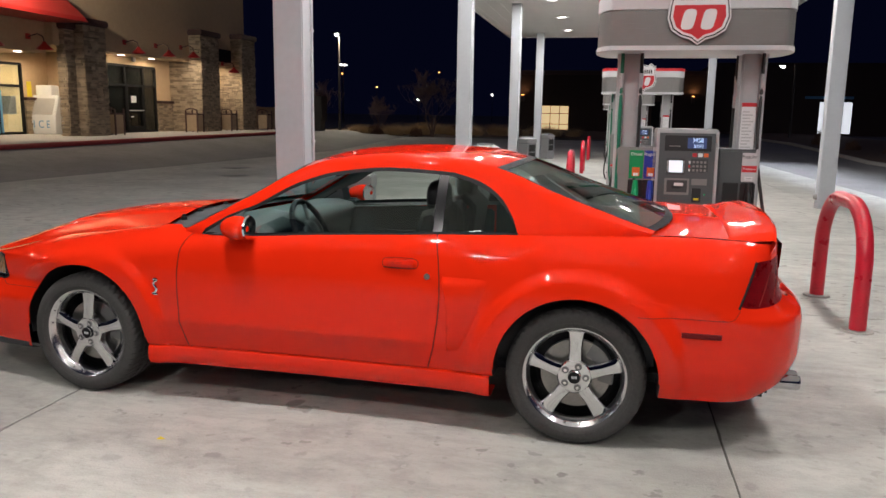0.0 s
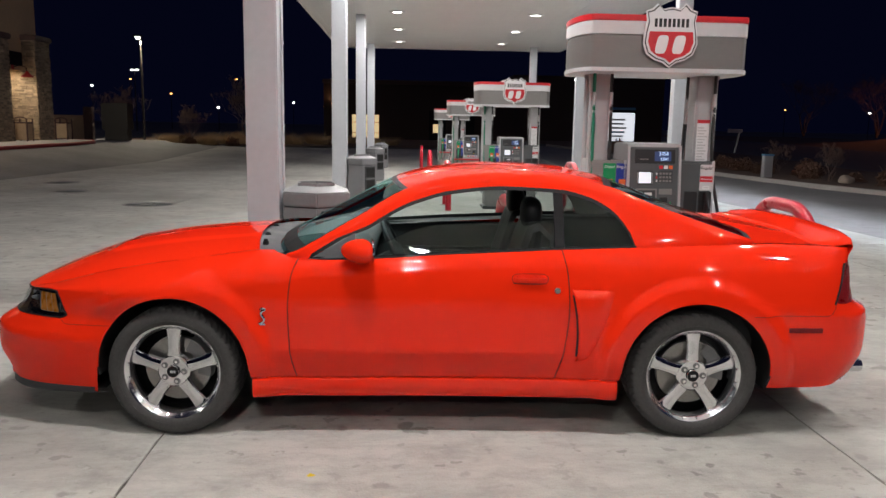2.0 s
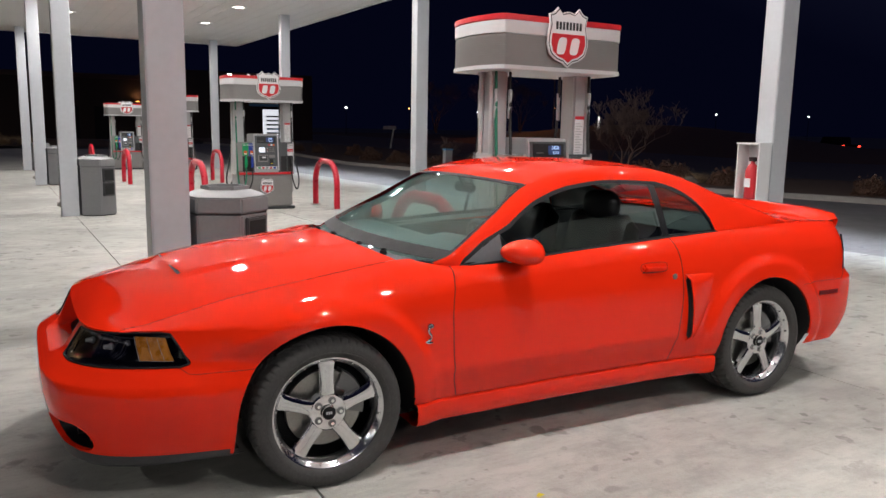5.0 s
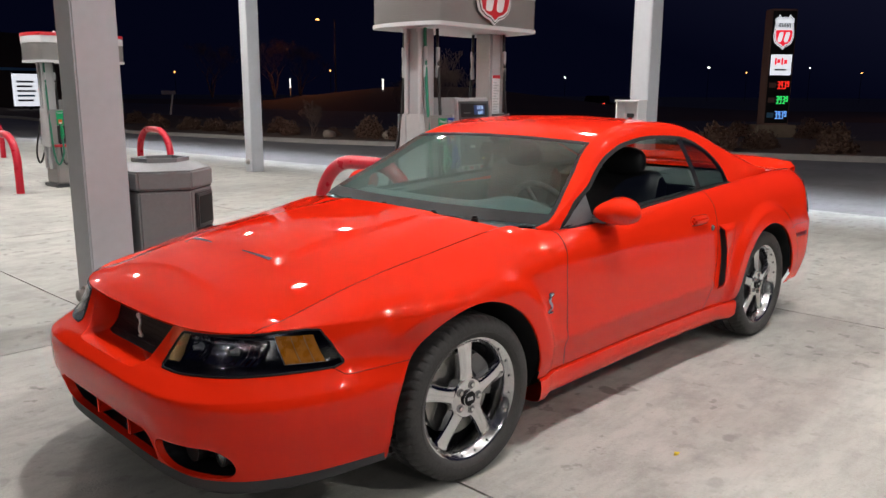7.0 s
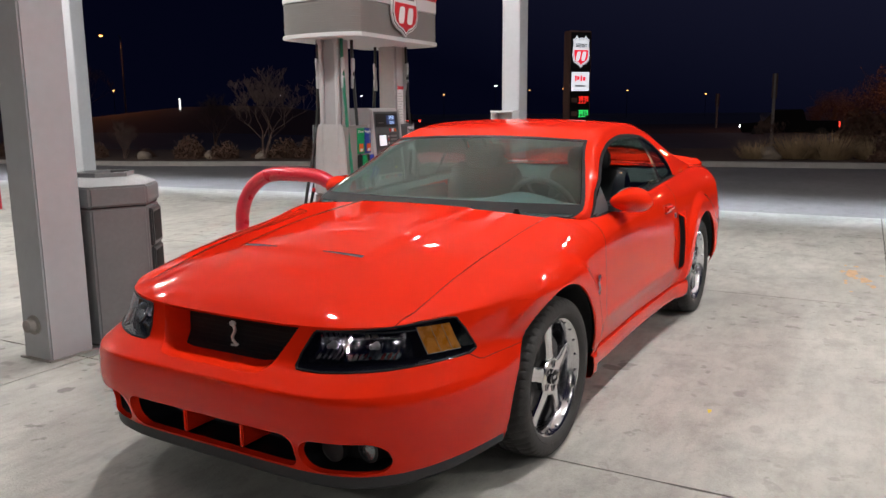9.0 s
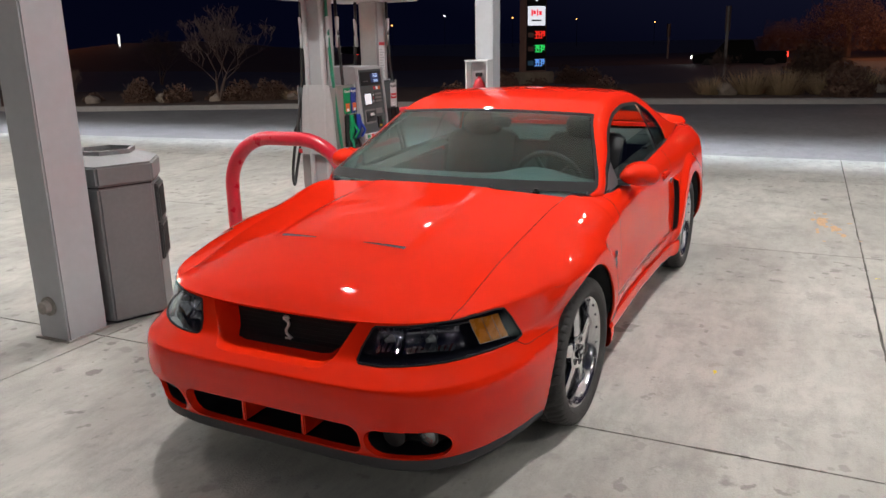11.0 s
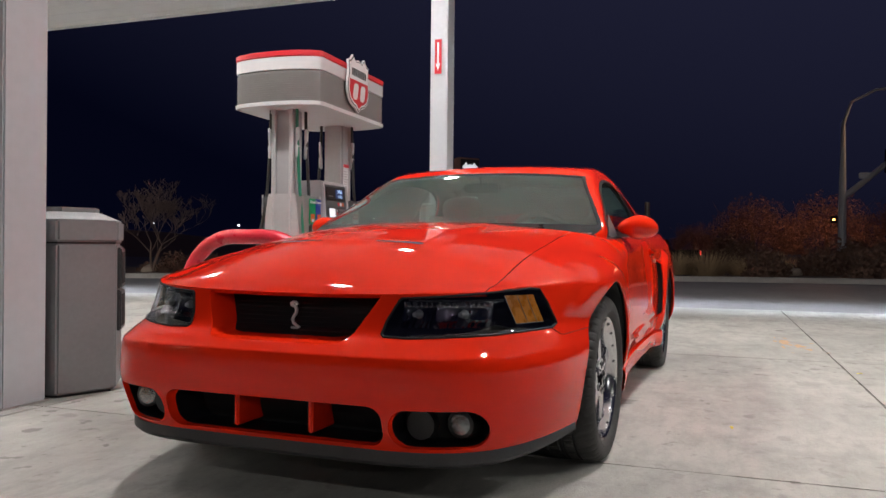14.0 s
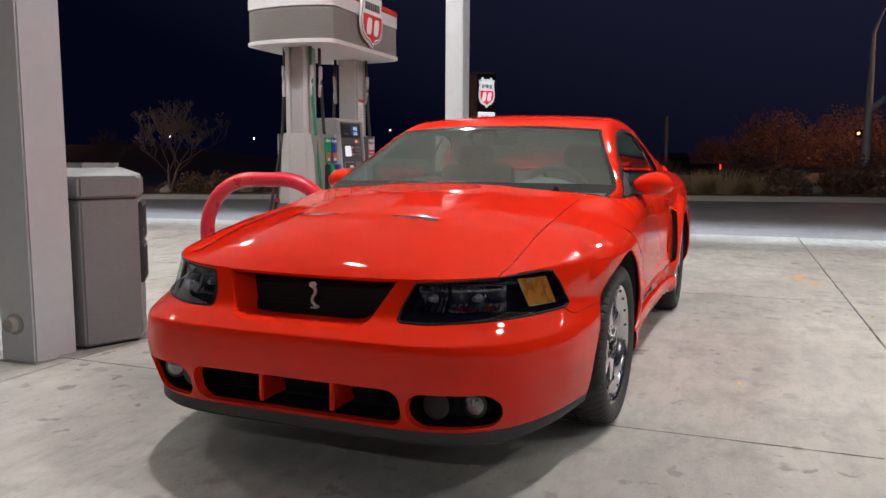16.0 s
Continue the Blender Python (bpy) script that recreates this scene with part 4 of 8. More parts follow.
class Sheet:
    """A grid of points (rows by columns) from which shapes are cut with clean edges."""

    def __init__(self, grid):
        self.g = [[Vector(p) for p in row] for row in grid]
        self.nr, self.nc = len(self.g), len(self.g[0])
        self.own = [[0] * (self.nc - 1) for _ in range(self.nr - 1)]

    def cut(self, sds, look_at):
        """sds: {number: signed distance of (u, v)}; look_at: (u, v) of a point. Faces inside a shape get its number; edge points move onto the outline."""
        for num, sd in sds.items():
            d = [[sd(*look_at(p)) for p in row] for row in self.g]
            for i in range(self.nr - 1):
                for j in range(self.nc - 1):
                    if (d[i][j] + d[i + 1][j] + d[i][j + 1] + d[i + 1][j + 1]) < 0 and self.own[i][j] == 0:
                        self.own[i][j] = num
            for i in range(self.nr):
                for j in range(self.nc):
                    near = {self.own[a][b] for a in (i - 1, i) for b in (j - 1, j) if 0 <= a < self.nr - 1 and 0 <= b < self.nc - 1}
                    if num in near and len(near) > 1:
                        for _ in range(4):
                            p = self.g[i][j]
                            q = p.copy()
                            val = sd(*look_at(p))
                            if abs(val) < 2e-4:
                                break
                            best = None
                            for di, dj in ((0, 1), (1, 0), (0, -1), (-1, 0), (1, 1), (1, -1), (-1, 1), (-1, -1)):
                                a, b = i + di, j + dj
                                if 0 <= a < self.nr and 0 <= b < self.nc:
                                    o = self.g[a][b]
                                    vo = sd(*look_at(o))
                                    if abs(vo - val) > 1e-6:
                                        t = val / (val - vo)
                                        if abs(t) < 0.75 and (best is None or abs(t) < abs(best[0])):
                                            best = (t, o)
                            if best is None:
                                break
                            self.g[i][j] = q.lerp(best[1], best[0])
        return self

    def mesh(self, nums, shift=Vector((0, 0, 0))):
        bm = bmesh.new()
        vs = {}

        def vert(i, j):
            if (i, j) not in vs:
                vs[i, j] = bm.verts.new(self.g[i][j] + shift)
            return vs[i, j]

        for i in range(self.nr - 1):
            for j in range(self.nc - 1):
                if self.own[i][j] in nums:
                    pts = [vert(i, j), vert(i, j + 1), vert(i + 1, j + 1), vert(i + 1, j)]
                    try:
                        bm.faces.new(pts)
                    except ValueError:
                        pass
        bmesh.ops.remove_doubles(bm, verts=bm.verts, dist=1e-5)
        bmesh.ops.dissolve_degenerate(bm, edges=bm.edges, dist=1e-5)
        bmesh.ops.recalc_face_normals(bm, faces=bm.faces)
        return bm

    def walls(self, num, move, shrink=1.0):
        """A collar from the outline of shape num, moved inwards by a vector."""
        bm = bmesh.new()
        own = lambda a, b: self.own[a][b] if 0 <= a < self.nr - 1 and 0 <= b < self.nc - 1 else -1
        pts = [self.g[i][j] for i in range(self.nr) for j in range(self.nc) if num in {own(i - 1, j - 1), own(i - 1, j), own(i, j - 1), own(i, j)}]
        mid = sum(pts, Vector()) / max(1, len(pts))
        made = {}

        def pair(p):
            k = tuple(round(c, 6) for c in p)
            if k not in made:
                made[k] = (bm.verts.new(p), bm.verts.new(mid + (p - mid) * shrink + move))
            return made[k]

        for i in range(self.nr):
            for j in range(self.nc):
                for di, dj, a, b in ((0, 1, own(i - 1, j), own(i, j)), (1, 0, own(i, j - 1), own(i, j))):
                    if i + di < self.nr and j + dj < self.nc and (a == num) != (b == num):
                        p, q = pair(self.g[i][j]), pair(self.g[i + di][j + dj])
                        try:
                            bm.faces.new((p[0], q[0], q[1], p[1]))
                        except ValueError:
                            pass
        bmesh.ops.recalc_face_normals(bm, faces=bm.faces)
        return bm


def loft(grid):
    return Sheet(grid).mesh({0})


def mirrored(bm):
    geom = bmesh.ops.duplicate(bm, geom=bm.verts[:] + bm.edges[:] + bm.faces[:])["geom"]
    vs = [g for g in geom if isinstance(g, bmesh.types.BMVert)]
    for v in vs:
        v.co.y = -v.co.y
    bmesh.ops.reverse_faces(bm, faces=[g for g in geom if isinstance(g, bmesh.types.BMFace)])
    bmesh.ops.remove_doubles(bm, verts=bm.verts, dist=1e-4)
    return bm


def flipped(grid):
    return [[(p[0], -p[1], p[2]) for p in row] for row in grid]


def both_sides(name, grid, mat, label="", angle=35):
    """The same panel on either side of the car."""
    return [part(name, loft(g), mat, car, label, angle) for g in (flipped(grid), grid)]


def seam(pts, r=0.0012, mirror=True, parent=None, name="panel_gap"):
    for s in ((-1, 1) if mirror else (1,)):
        part(name, tube([(x, s * y, z) for x, y, z in pts], r, 6), M["seam"], parent or car)


# ---- front bumper with lamp, grille and fog openings ----
lamp_poly = [(0.352, 0.563), (0.358, 0.60), (0.384, 0.660), (0.392, 0.668), (0.50, 0.674), (0.62, 0.684), (0.732, 0.697), (0.753, 0.693), (0.774, 0.650), (0.799, 0.580), (0.791, 0.569), (0.64, 0.560), (0.45, 0.553), (0.362, 0.555)]
grille_poly = [(-0.345, 0.72), (-0.318, 0.664), (-0.256, 0.552), (-0.235, 0.534), (-0.19, 0.529), (0.19, 0.529), (0.235, 0.534), (0.256, 0.552), (0.318, 0.664), (0.345, 0.72)]


def round_box(cy, cz, hy, hz, r):
    def f(y, z):
        a, b = abs(y - cy) - hy + r, abs(z - cz) - hz + r
        return math.hypot(max(a, 0), max(b, 0)) + min(max(a, b), 0) - r
    return f


def top_line(y):
    return 0.674 + 0.014 * (abs(y) / 0.625) ** 2


# the hood's form: s runs across, u back from its leading edge
HOOD_Y = curve_fn([(0, 0.625), (0.4, 0.637), (0.8, 0.645), (1, 0.66)])


def hood(s, u):
    yf = 0.625 * s
    zf = top_line(yf)
    xf = front_x(yf, zf) - 0.002
    xr = -2.265 + 0.17 * (0.66 * s) ** 2
    x = xf + (xr - xf) * u
    y = s * HOOD_Y(u)
    z = HOOD_Z(u) - CROWN(u) * abs(s) ** 2.1 + (zf - 0.676) * max(0.0, 1 - u / 0.1)
    z += 0.011 * (1 - smooth(0.29, 0.355, abs(y))) * smooth(0.30, 0.34, u) * (1 - 0.5 * smooth(0.5, 1, u))
    return (x, y, z + 0.001)


US = [0.5 * (1 - math.cos(math.pi * k / 60)) * 0.35 + 0.65 * k / 60 for k in range(61)]
edge_pts = [hood(1, u) for u in US]
ex = [p[0] for p in edge_pts]
Z1 = AZ + ARCH


def hood_edge(x):
    return tuple(np.interp(x, ex, [p[k] for p in edge_pts]) for k in (1, 2))


def fender_low(x):
    """Where the fender's crown meets the bumper and the side."""
    return min(Z1, hood_edge(x)[1] - 0.006)


NZ, NH = 62, 84
levels = sorted([0.203 + (AZ + ARCH - 0.203) * k / NZ for k in range(NZ + 1)] + [0.4985, 0.5025, 0.5065])
front_grid = []
for z in levels:
    half = resample(front_row(z), NH)
    front_grid.append([(x, -y, z) for x, y in half[::-1]] + [(x, y, z) for x, y in half[1:]])
front = Sheet(front_grid)
front.cut({1: lambda x, y, z: (top_line(y) if abs(y) < 0.622 else fender_low(x)) - z}, lambda p: (p.x, p.y, p.z))
front.cut({
    2: lambda y, z: poly_sd(grille_poly, y, z),
    3: lambda y, z: poly_sd(lamp_poly, -y, z),
    4: lambda y, z: poly_sd(lamp_poly, y, z),
    5: round_box(0, 0.297, 0.388, 0.062, 0.046),
    6: round_box(-0.542, 0.293, 0.137, 0.060, 0.058),
    7: round_box(0.542, 0.293, 0.137, 0.060, 0.058),
}, lambda p: (p.y, p.z))
bumper = part("front_bumper", front.mesh({0}), M["paint"], car, "glossy red front bumper", 40)
part("grille_surround", front.walls(2, Vector((0.095, 0, 0.003)), 0.90), M["paint"], bumper)
part("grille", front.mesh({2}, Vector((0.095, 0, 0))), M["grille_black"], bumper, "black mesh grille")
part("lower_grille_lip", front.walls(5, Vector((0.03, 0, 0)), 0.968), M["paint"], bumper)
part("lower_grille_surround", front.walls(5, Vector((0.15, 0, 0)), 0.92), M["grille_black"], bumper)
part("lower_grille", front.mesh({5}, Vector((0.15, 0, 0))), M["void"], bumper, "black lower air intake")
for y in (-0.135, 0.135):
    part("divider", box(-3.572, -3.43, y - 0.009, y + 0.009, 0.252, 0.352, 0.004), M["paint"], bumper)
for num, s in ((6, -1), (7, 1)):
    part("fog_lip", front.walls(num, Vector((0.022, -s * 0.002, 0)), 0.955), M["paint"], bumper)
    part("fog_surround", front.walls(num, Vector((0.12, -s * 0.01, 0)), 0.9), M["grille_black"], bumper)
    part("fog_recess", front.mesh({num}, Vector((0.12, -s * 0.01, 0))), M["void"], bumper)
    fx = front_x(0.59, 0.295)
    fog = part("fog_lamp", add_lathe(bmesh.new(), [(0.036, -0.03), (0.043, -0.028), (0.043, 0.03), (0.0, 0.04)], 20, "y"), M["black"], bumper, "round fog lamp")
    fog.matrix_basis = pose(fx + 0.105, s * 0.588, 0.297, 0, 0, -90 + s * 6)
    lens = add_lathe(bmesh.new(), [(0.0, -0.036), (0.018, -0.034), (0.036, -0.029)], 20, "y")
    part("fog_lens", lens, M["fog_glass"], fog)
    sock = part("fog_socket", add_lathe(bmesh.new(), [(0.036, -0.012), (0.045, -0.012), (0.045, 0.03), (0.036, 0.03)], 20, "y"), M["black"], bumper)
    sock.matrix_basis = pose(fx + 0.05, s * 0.472, 0.293, 0, 0, -90)
# headlamps
for num, s in ((3, -1), (4, 1)):
    lamp = part("headlamp", front.mesh({num}), M["lamp_glass"], car, "smoked clear headlamp with amber reflector")
    part("bezel", front.walls(num, Vector((0.07, -s * 0.05, -0.004)), 0.9), M["lamp_black"], lamp)
    part("lamp_back", front.mesh({num}, Vector((0.065, -s * 0.045, -0.003))), M["lamp_black"], lamp)
    rimline = [(a[0] + (b[0] - a[0]) * q / 6, a[1] + (b[1] - a[1]) * q / 6) for a, b in zip(lamp_poly, lamp_poly[1:] + lamp_poly[:1]) for q in range(6)]
    edge = [(front_x(y, z) - 0.001, s * y, z) for y, z in rimline]
    part("lamp_edge", tube(edge, 0.004, 6, True), M["trim"], lamp)
    bm = bmesh.new()
    left = lambda z: 0.674 + (0.680 - z) * 0.42
    right = lambda z: 0.741 + (0.680 - z) * 0.34
    grid = [[(front_x(y, z) + 0.012, s * (y - 0.006), z) for y in np.linspace(left(z), right(z), 12)] for z in np.linspace(0.588, 0.676, 10)]
    part("turn_reflector", loft(grid), M["amber"], lamp, "amber turn reflector")
    for f in (0.45, 0.78):
        rib = [(left(z) + (right(z) - left(z)) * f, z) for z in (0.590, 0.63, 0.674)]
        part("reflector_rib", tube([(front_x(y, z) + 0.009, s * (y - 0.006), z) for y, z in rib], 0.0009, 5), M["holder"], lamp)
    rim = [(left(z), z) for z in (0.676, 0.66, 0.64, 0.62, 0.588)] + [(y, 0.588) for y in (0.725, 0.755)] + [(right(0.588), 0.588)]
    part("reflector_edge", tube([(front_x(y, z) + 0.009, s * (y - 0.006), z) for y, z in rim], 0.0011, 5), M["holder"], lamp)
    part("inner_ledge", tube([(front_x(y, 0.632) + 0.045, s * (y - 0.02), 0.660) for y in np.linspace(0.42, 0.68, 10)], 0.003, 5), M["cowl"], lamp)
    # faceted mirror bowls behind the lens
    for y0, y1 in ((0.405, 0.495), (0.505, 0.655)):
        cells = []
        for z in np.linspace(0.578, 0.655, 13):
            row = []
            for y in np.linspace(y0, y1, 31):
                d = ((y - (y0 + y1) / 2) / (y1 - y0) * 2) ** 2 + ((z - 0.617) / 0.04) ** 2
                row.append((front_x(y, z) + 0.058 - 0.018 * min(d, 1.6) + 0.004 * abs(math.sin(y * 190)) + 0.002 * math.sin(z * 160), s * (y - 0.018), z))
            cells.append(row)
        part("reflector", loft(cells), M["smoked"], lamp, "", 25)
        yc = (y0 + y1) / 2
        part("bulb_holder", add_lathe(bmesh.new(), [(0.0, -0.02), (0.008, -0.018), (0.010, 0.0), (0.014, 0.006), (0.014, 0.012), (0.0, 0.02)], 12, "y"), M["holder"], lamp).matrix_basis = pose(front_x(yc, 0.62) + 0.04, s * (yc - 0.018), 0.618, 0, 0, -90 + s * 12)
# emblem: a plain upright silver squiggle
def squiggle(h):
    s = [(0.16, -0.5), (-0.1, -0.5), (-0.2, -0.47), (-0.05, -0.4), (0.07, -0.3), (0.1, -0.18), (0.05, -0.05), (-0.04, 0.06), (-0.07, 0.18), (-0.03, 0.3), (0.06, 0.36), (0.14, 0.38), (0.17, 0.44), (0.08, 0.5), (-0.04, 0.49), (-0.1, 0.4)]
    return [(a * h, b * h) for a, b in s]


part("emblem", tube([(-3.445, a, 0.600 + b) for a, b in squiggle(0.085)], [0.0062 - 0.0002 * abs(k - 9) for k in range(16)], 8), M["emblem"], car, "small silver emblem")
bars = bmesh.new()
for k in range(9):
    z = 0.552 + k * 0.014
    add_tube(bars, [(front_x(y, z) + 0.093, y, z) for y in np.linspace(-0.22 - k * 0.006, 0.22 + k * 0.006, 12)], 0.0014, 5)
part("grille_wire", bars, M["void"], bumper)
# black chin under the bumper
chin = []
for z, o in ((0.225, 0.004), (0.208, -0.012), (0.185, -0.014), (0.172, 0.0), (0.175, 0.05)):
    half = resample(front_row(max(z, 0.206)), 40)
    chin.append([(x + o, -y + o * 0.3, z + 0.025 * smooth(-3.5, -2.95, x)) for x, y in half[::-1]] + [(x + o, y - o * 0.3, z + 0.025 * smooth(-3.5, -2.95, x)) for x, y in half[1:]])
part("chin_spoiler", loft(chin), M["chin"], car, "dark grey lower lip")

LCX = front_x(0.782, 0.569)
seam([(x, front_y(x, z) + 0.0008, z) for x, z in [(LCX + (arch_front(0.546) - LCX) * t, 0.574 - 0.034 * smooth(0.0, 0.22, t) + 0.006 * t) for t in np.linspace(0.02, 1, 14)]])

# ---- hood ----
hood_grid = [[hood(-1 + 2 * j / 96, u) for j in range(97)] for u in US]
lip = [[(p[0] + 0.02, p[1], p[2] - 0.014) for p in hood_grid[0]], [(p[0] + 0.004, p[1], p[2] - 0.009) for p in hood_grid[0]]]
bonnet = part("hood", loft(lip + hood_grid), M["paint"], car, "glossy red hood with two vents", 50)
seam([(x, y + 0.001, z - 0.0022) for x, y, z in edge_pts[1:]], 0.0006)
for s in (-1, 1):
    def vent_at(q, f):
        u = 0.328 + 0.012 * f * (0.12 + 0.88 * (q - 0.09) / 0.22)
        p = hood(s * q / 0.637, u)
        return (p[0], s * q, p[2] + 0.001)

    vent = part("hood_vent", loft([[vent_at(q, f) for q in np.linspace(0.115, 0.295, 14)] for f in np.linspace(0, 1, 6)]), M["vent"], bonnet, "dark grey hood vent")
    part("vent_lip", tube([vent_at(q, 1) for q in np.linspace(0.115, 0.295, 10)], 0.0012, 5), M["void"], vent)

# ---- fender top between hood and side ----
def crown_at(t, width, drop, slope=0.17):
    """A shoulder that leaves the hood along its slope and ends upright: shares across and down."""
    k = min(0.5, slope * width / drop)
    return 2 * t - t * t, 2 * t * (1 - t) * k + t * t


fender_grid = []
for k in range(49):
    x = ex[0] + 0.004 + (AF - ex[0] - 0.004) * (k / 48) ** 1.15
    y0, z0 = hood_edge(x)
    y0, z0 = y0 + 0.0022, z0 - 0.001
    zl = fender_low(x)
    w = front_y(x, zl)
    h = max(0.003, z0 - zl)
    col = []
    for t in np.linspace(0, 1, 17):
        across, down = crown_at(t, w - y0, h)
        z = z0 - h * down
        col.append((x, y0 + (w * side_w(x, z) / side_w(x, zl) - y0) * across, z))
    fender_grid.append(col)

# ---- flanks: fender, door, quarter ----
BEND_F = curve_fn([(0.3, 0.03), (0.42, 0.004), (0.66, -0.006), (0.8, 0.008), (0.9, 0.04)])
BEND_R = curve_fn([(0.3, -0.05), (0.45, -0.012), (0.66, 0.008), (0.8, 0.0), (0.96, -0.03)])
CUT_F, CUT_R, SILL = -2.010, -0.650, 0.300


def flank_top(x):
    if x < -2.13:
        y0, z0 = hood_edge(x)
        return y0 + 0.0022, z0 - 0.001
    return edge_y(x), belt_z(x)


def flank_low(x):
    for ax in (AF, AR):
        if abs(x - ax) < ARCH:
            return AZ + math.sqrt(ARCH**2 - (x - ax) ** 2)
    return SILL


SHOULDER = curve_fn([(-2.6, 0.185), (-2.2, 0.15), (-1.9, 0.075), (-0.8, 0.085), (-0.35, 0.14), (0.0, 0.15)])


def flank_col(x):
    y0, z0 = flank_top(x)
    h = min(SHOULDER(x), z0 - Z1 if x < -2.3 else 1)
    h += (z0 - 0.83 - h) * smooth(-0.5, -0.1, x)
    lo = flank_low(x)
    col = []
    zs, e = [], 1 - smooth(-2.5, -2.05, x)
    for t in np.linspace(0, 1, 17):
        across, down = crown_at(t, side_w(x, z0 - h) - y0, h)
        zs.append((z0 - h * (e * down + (1 - e) * (1 - math.cos(t * math.pi / 2))), e * across + (1 - e) * math.sin(t * math.pi / 2)))
    zm = z0 - h
    for k in range(1, 23):
        zs.append((zm + (lo - zm) * k / 22, 1.0))
    for z, sa in zs:
        xb = x + BEND_F(z) * max(0, 1 - abs(x - CUT_F) / 0.2) + BEND_R(z) * max(0, 1 - abs(x - CUT_R) / 0.2)
        if abs(x - AF) < ARCH or abs(x - AR) < ARCH:
            xb = x
        w = side_w(xb, z)
        col.append((xb, y0 + (w - y0) * sa if sa < 1 else w, z))
    return col


def arch_xs(ax, a0, a1, n):
    return [ax + ARCH * math.cos(radians(a)) for a in np.linspace(a0, a1, n)]


xs = arch_xs(AF, 90, 0.5, 26) + [AF + ARCH + 0.0005]
f_cols = [flank_col(x) for x in xs + list(np.linspace(xs[-1] + 0.004, CUT_F - 0.0025, 12))]
d_cols = [flank_col(x) for x in np.linspace(CUT_F + 0.0025, CUT_R - 0.0025, 60)]
xs = [AR - ARCH - 0.0005] + arch_xs(AR, 179.5, 90, 26)
q_cols = [flank_col(x) for x in list(np.linspace(CUT_R + 0.0025, xs[0] - 0.004, 16)) + xs]
both_sides("front_fender", fender_grid, M["paint"], "", 60)
both_sides("fender_side", f_cols, M["paint"], "", 60)
doors = both_sides("door", d_cols, M["paint"], "red door with flush handle", 60)
both_sides("quarter_panel", q_cols, M["paint"], "", 60)
for cols, i in ((d_cols, 0), (d_cols, -1)):
    dx = -0.0025 if i == 0 else 0.0025
    seam([(p[0] + dx, p[1] - 0.001, p[2]) for p in cols[i]])
low = [(c[-1][0], c[-1][1] - 0.001, c[-1][2]) for c in d_cols]
seam(low)
# sills
sill = []
for x in np.linspace(AF + ARCH + 0.012, AR - ARCH - 0.012, 40):
    w = side_w(x, 0.32) + 0.004
    sill.append([(x, w - 0.014, 0.2975), (x, w, 0.290), (x, w + 0.004, 0.26), (x, w + 0.0, 0.218), (x, w - 0.012, 0.198), (x, w - 0.05, 0.190), (x, w - 0.2, 0.190)])
both_sides("sill", sill, M["paint"], "red side skirt", 50)

# ---- rear: bumper, tail lamps, quarter, deck ----
Z2 = 0.83
rear_levels = [0.262 + (Z2 - 0.262) * k / 50 for k in range(51)]
rear_half = [[(x, y, z) for x, y in resample(rear_row(z), 76)] for z in rear_levels]


TL, TS = 0.686, 0.345


for s in (-1, 1):
    g = [[(x, s * y, z) for x, y, z in row] for row in rear_half]
    sh = Sheet(g)
    sh.cut({1: lambda x, z: max(TL + TS * (z - 0.7) - x, 0.692 - z), 2: lambda x, z: z - (0.639 + 0.053 * smooth(0.655, 0.70, x))}, lambda p: (p.x, p.z))
    part("rear_quarter", sh.mesh({0}), M["paint"], car, "", 60)
    part("tail_lamp", sh.mesh({1}, Vector((0.0, 0, 0))), M["tail"], car, "dark red tail lamp")
    rb = part("rear_bumper", sh.mesh({2}), M["paint"], car, "red rear bumper", 60)
    z = 0.567
    mk = [(x, s * (np.interp(x, [p[0] for p in rear_half[27]], [p[1] for p in rear_half[27]]) + 0.002), z) for x in (0.452, 0.495, 0.535, 0.575, 0.618)]
    bm = bmesh.new()
    for dz in (-0.007, 0.0, 0.007):
        add_tube(bm, [(a, b, c + dz) for a, b, c in mk], 0.006, 6)
    part("side_marker", bm, M["marker"], rb, "dark red side marker")
    part("exhaust_tip", add_lathe(bmesh.new(), [(0.027, 0.0), (0.034, 0.0), (0.035, 0.19), (0.031, 0.2), (0.027, 0.19)], 20), M["chrome"], car, "chrome exhaust tip").matrix_basis = pose(0.815, s * 0.50, 0.292, 0, 90, 0)
    part("exhaust_tip", add_lathe(bmesh.new(), [(0.027, 0.0), (0.034, 0.0), (0.035, 0.19), (0.031, 0.2), (0.027, 0.19)], 20), M["chrome"], car, "chrome exhaust tip").matrix_basis = pose(0.815, s * 0.575, 0.292, 0, 90, 0)
row_at = lambda z, x: float(np.interp(x, [p[0] for p in rear_half[min(50, int(round((z - 0.262) / (Z2 - 0.262) * 50)))]], [p[1] for p in rear_half[min(50, int(round((z - 0.262) / (Z2 - 0.262) * 50)))]]))
seam([(x, row_at(z, x) + 0.0005, z) for x, z in zip(np.linspace(0.262, 0.69, 20), [0.639 + 0.053 * smooth(0.655, 0.70, x) for x in np.linspace(0.262, 0.69, 20)])])


def rear_side(x):
    r = rear_half[-1]
    return float(np.interp(x, [p[0] for p in r], [p[1] for p in r]))


def deck_edge(x):
    return min(edge_y(x), rear_side(x) - 0.035)


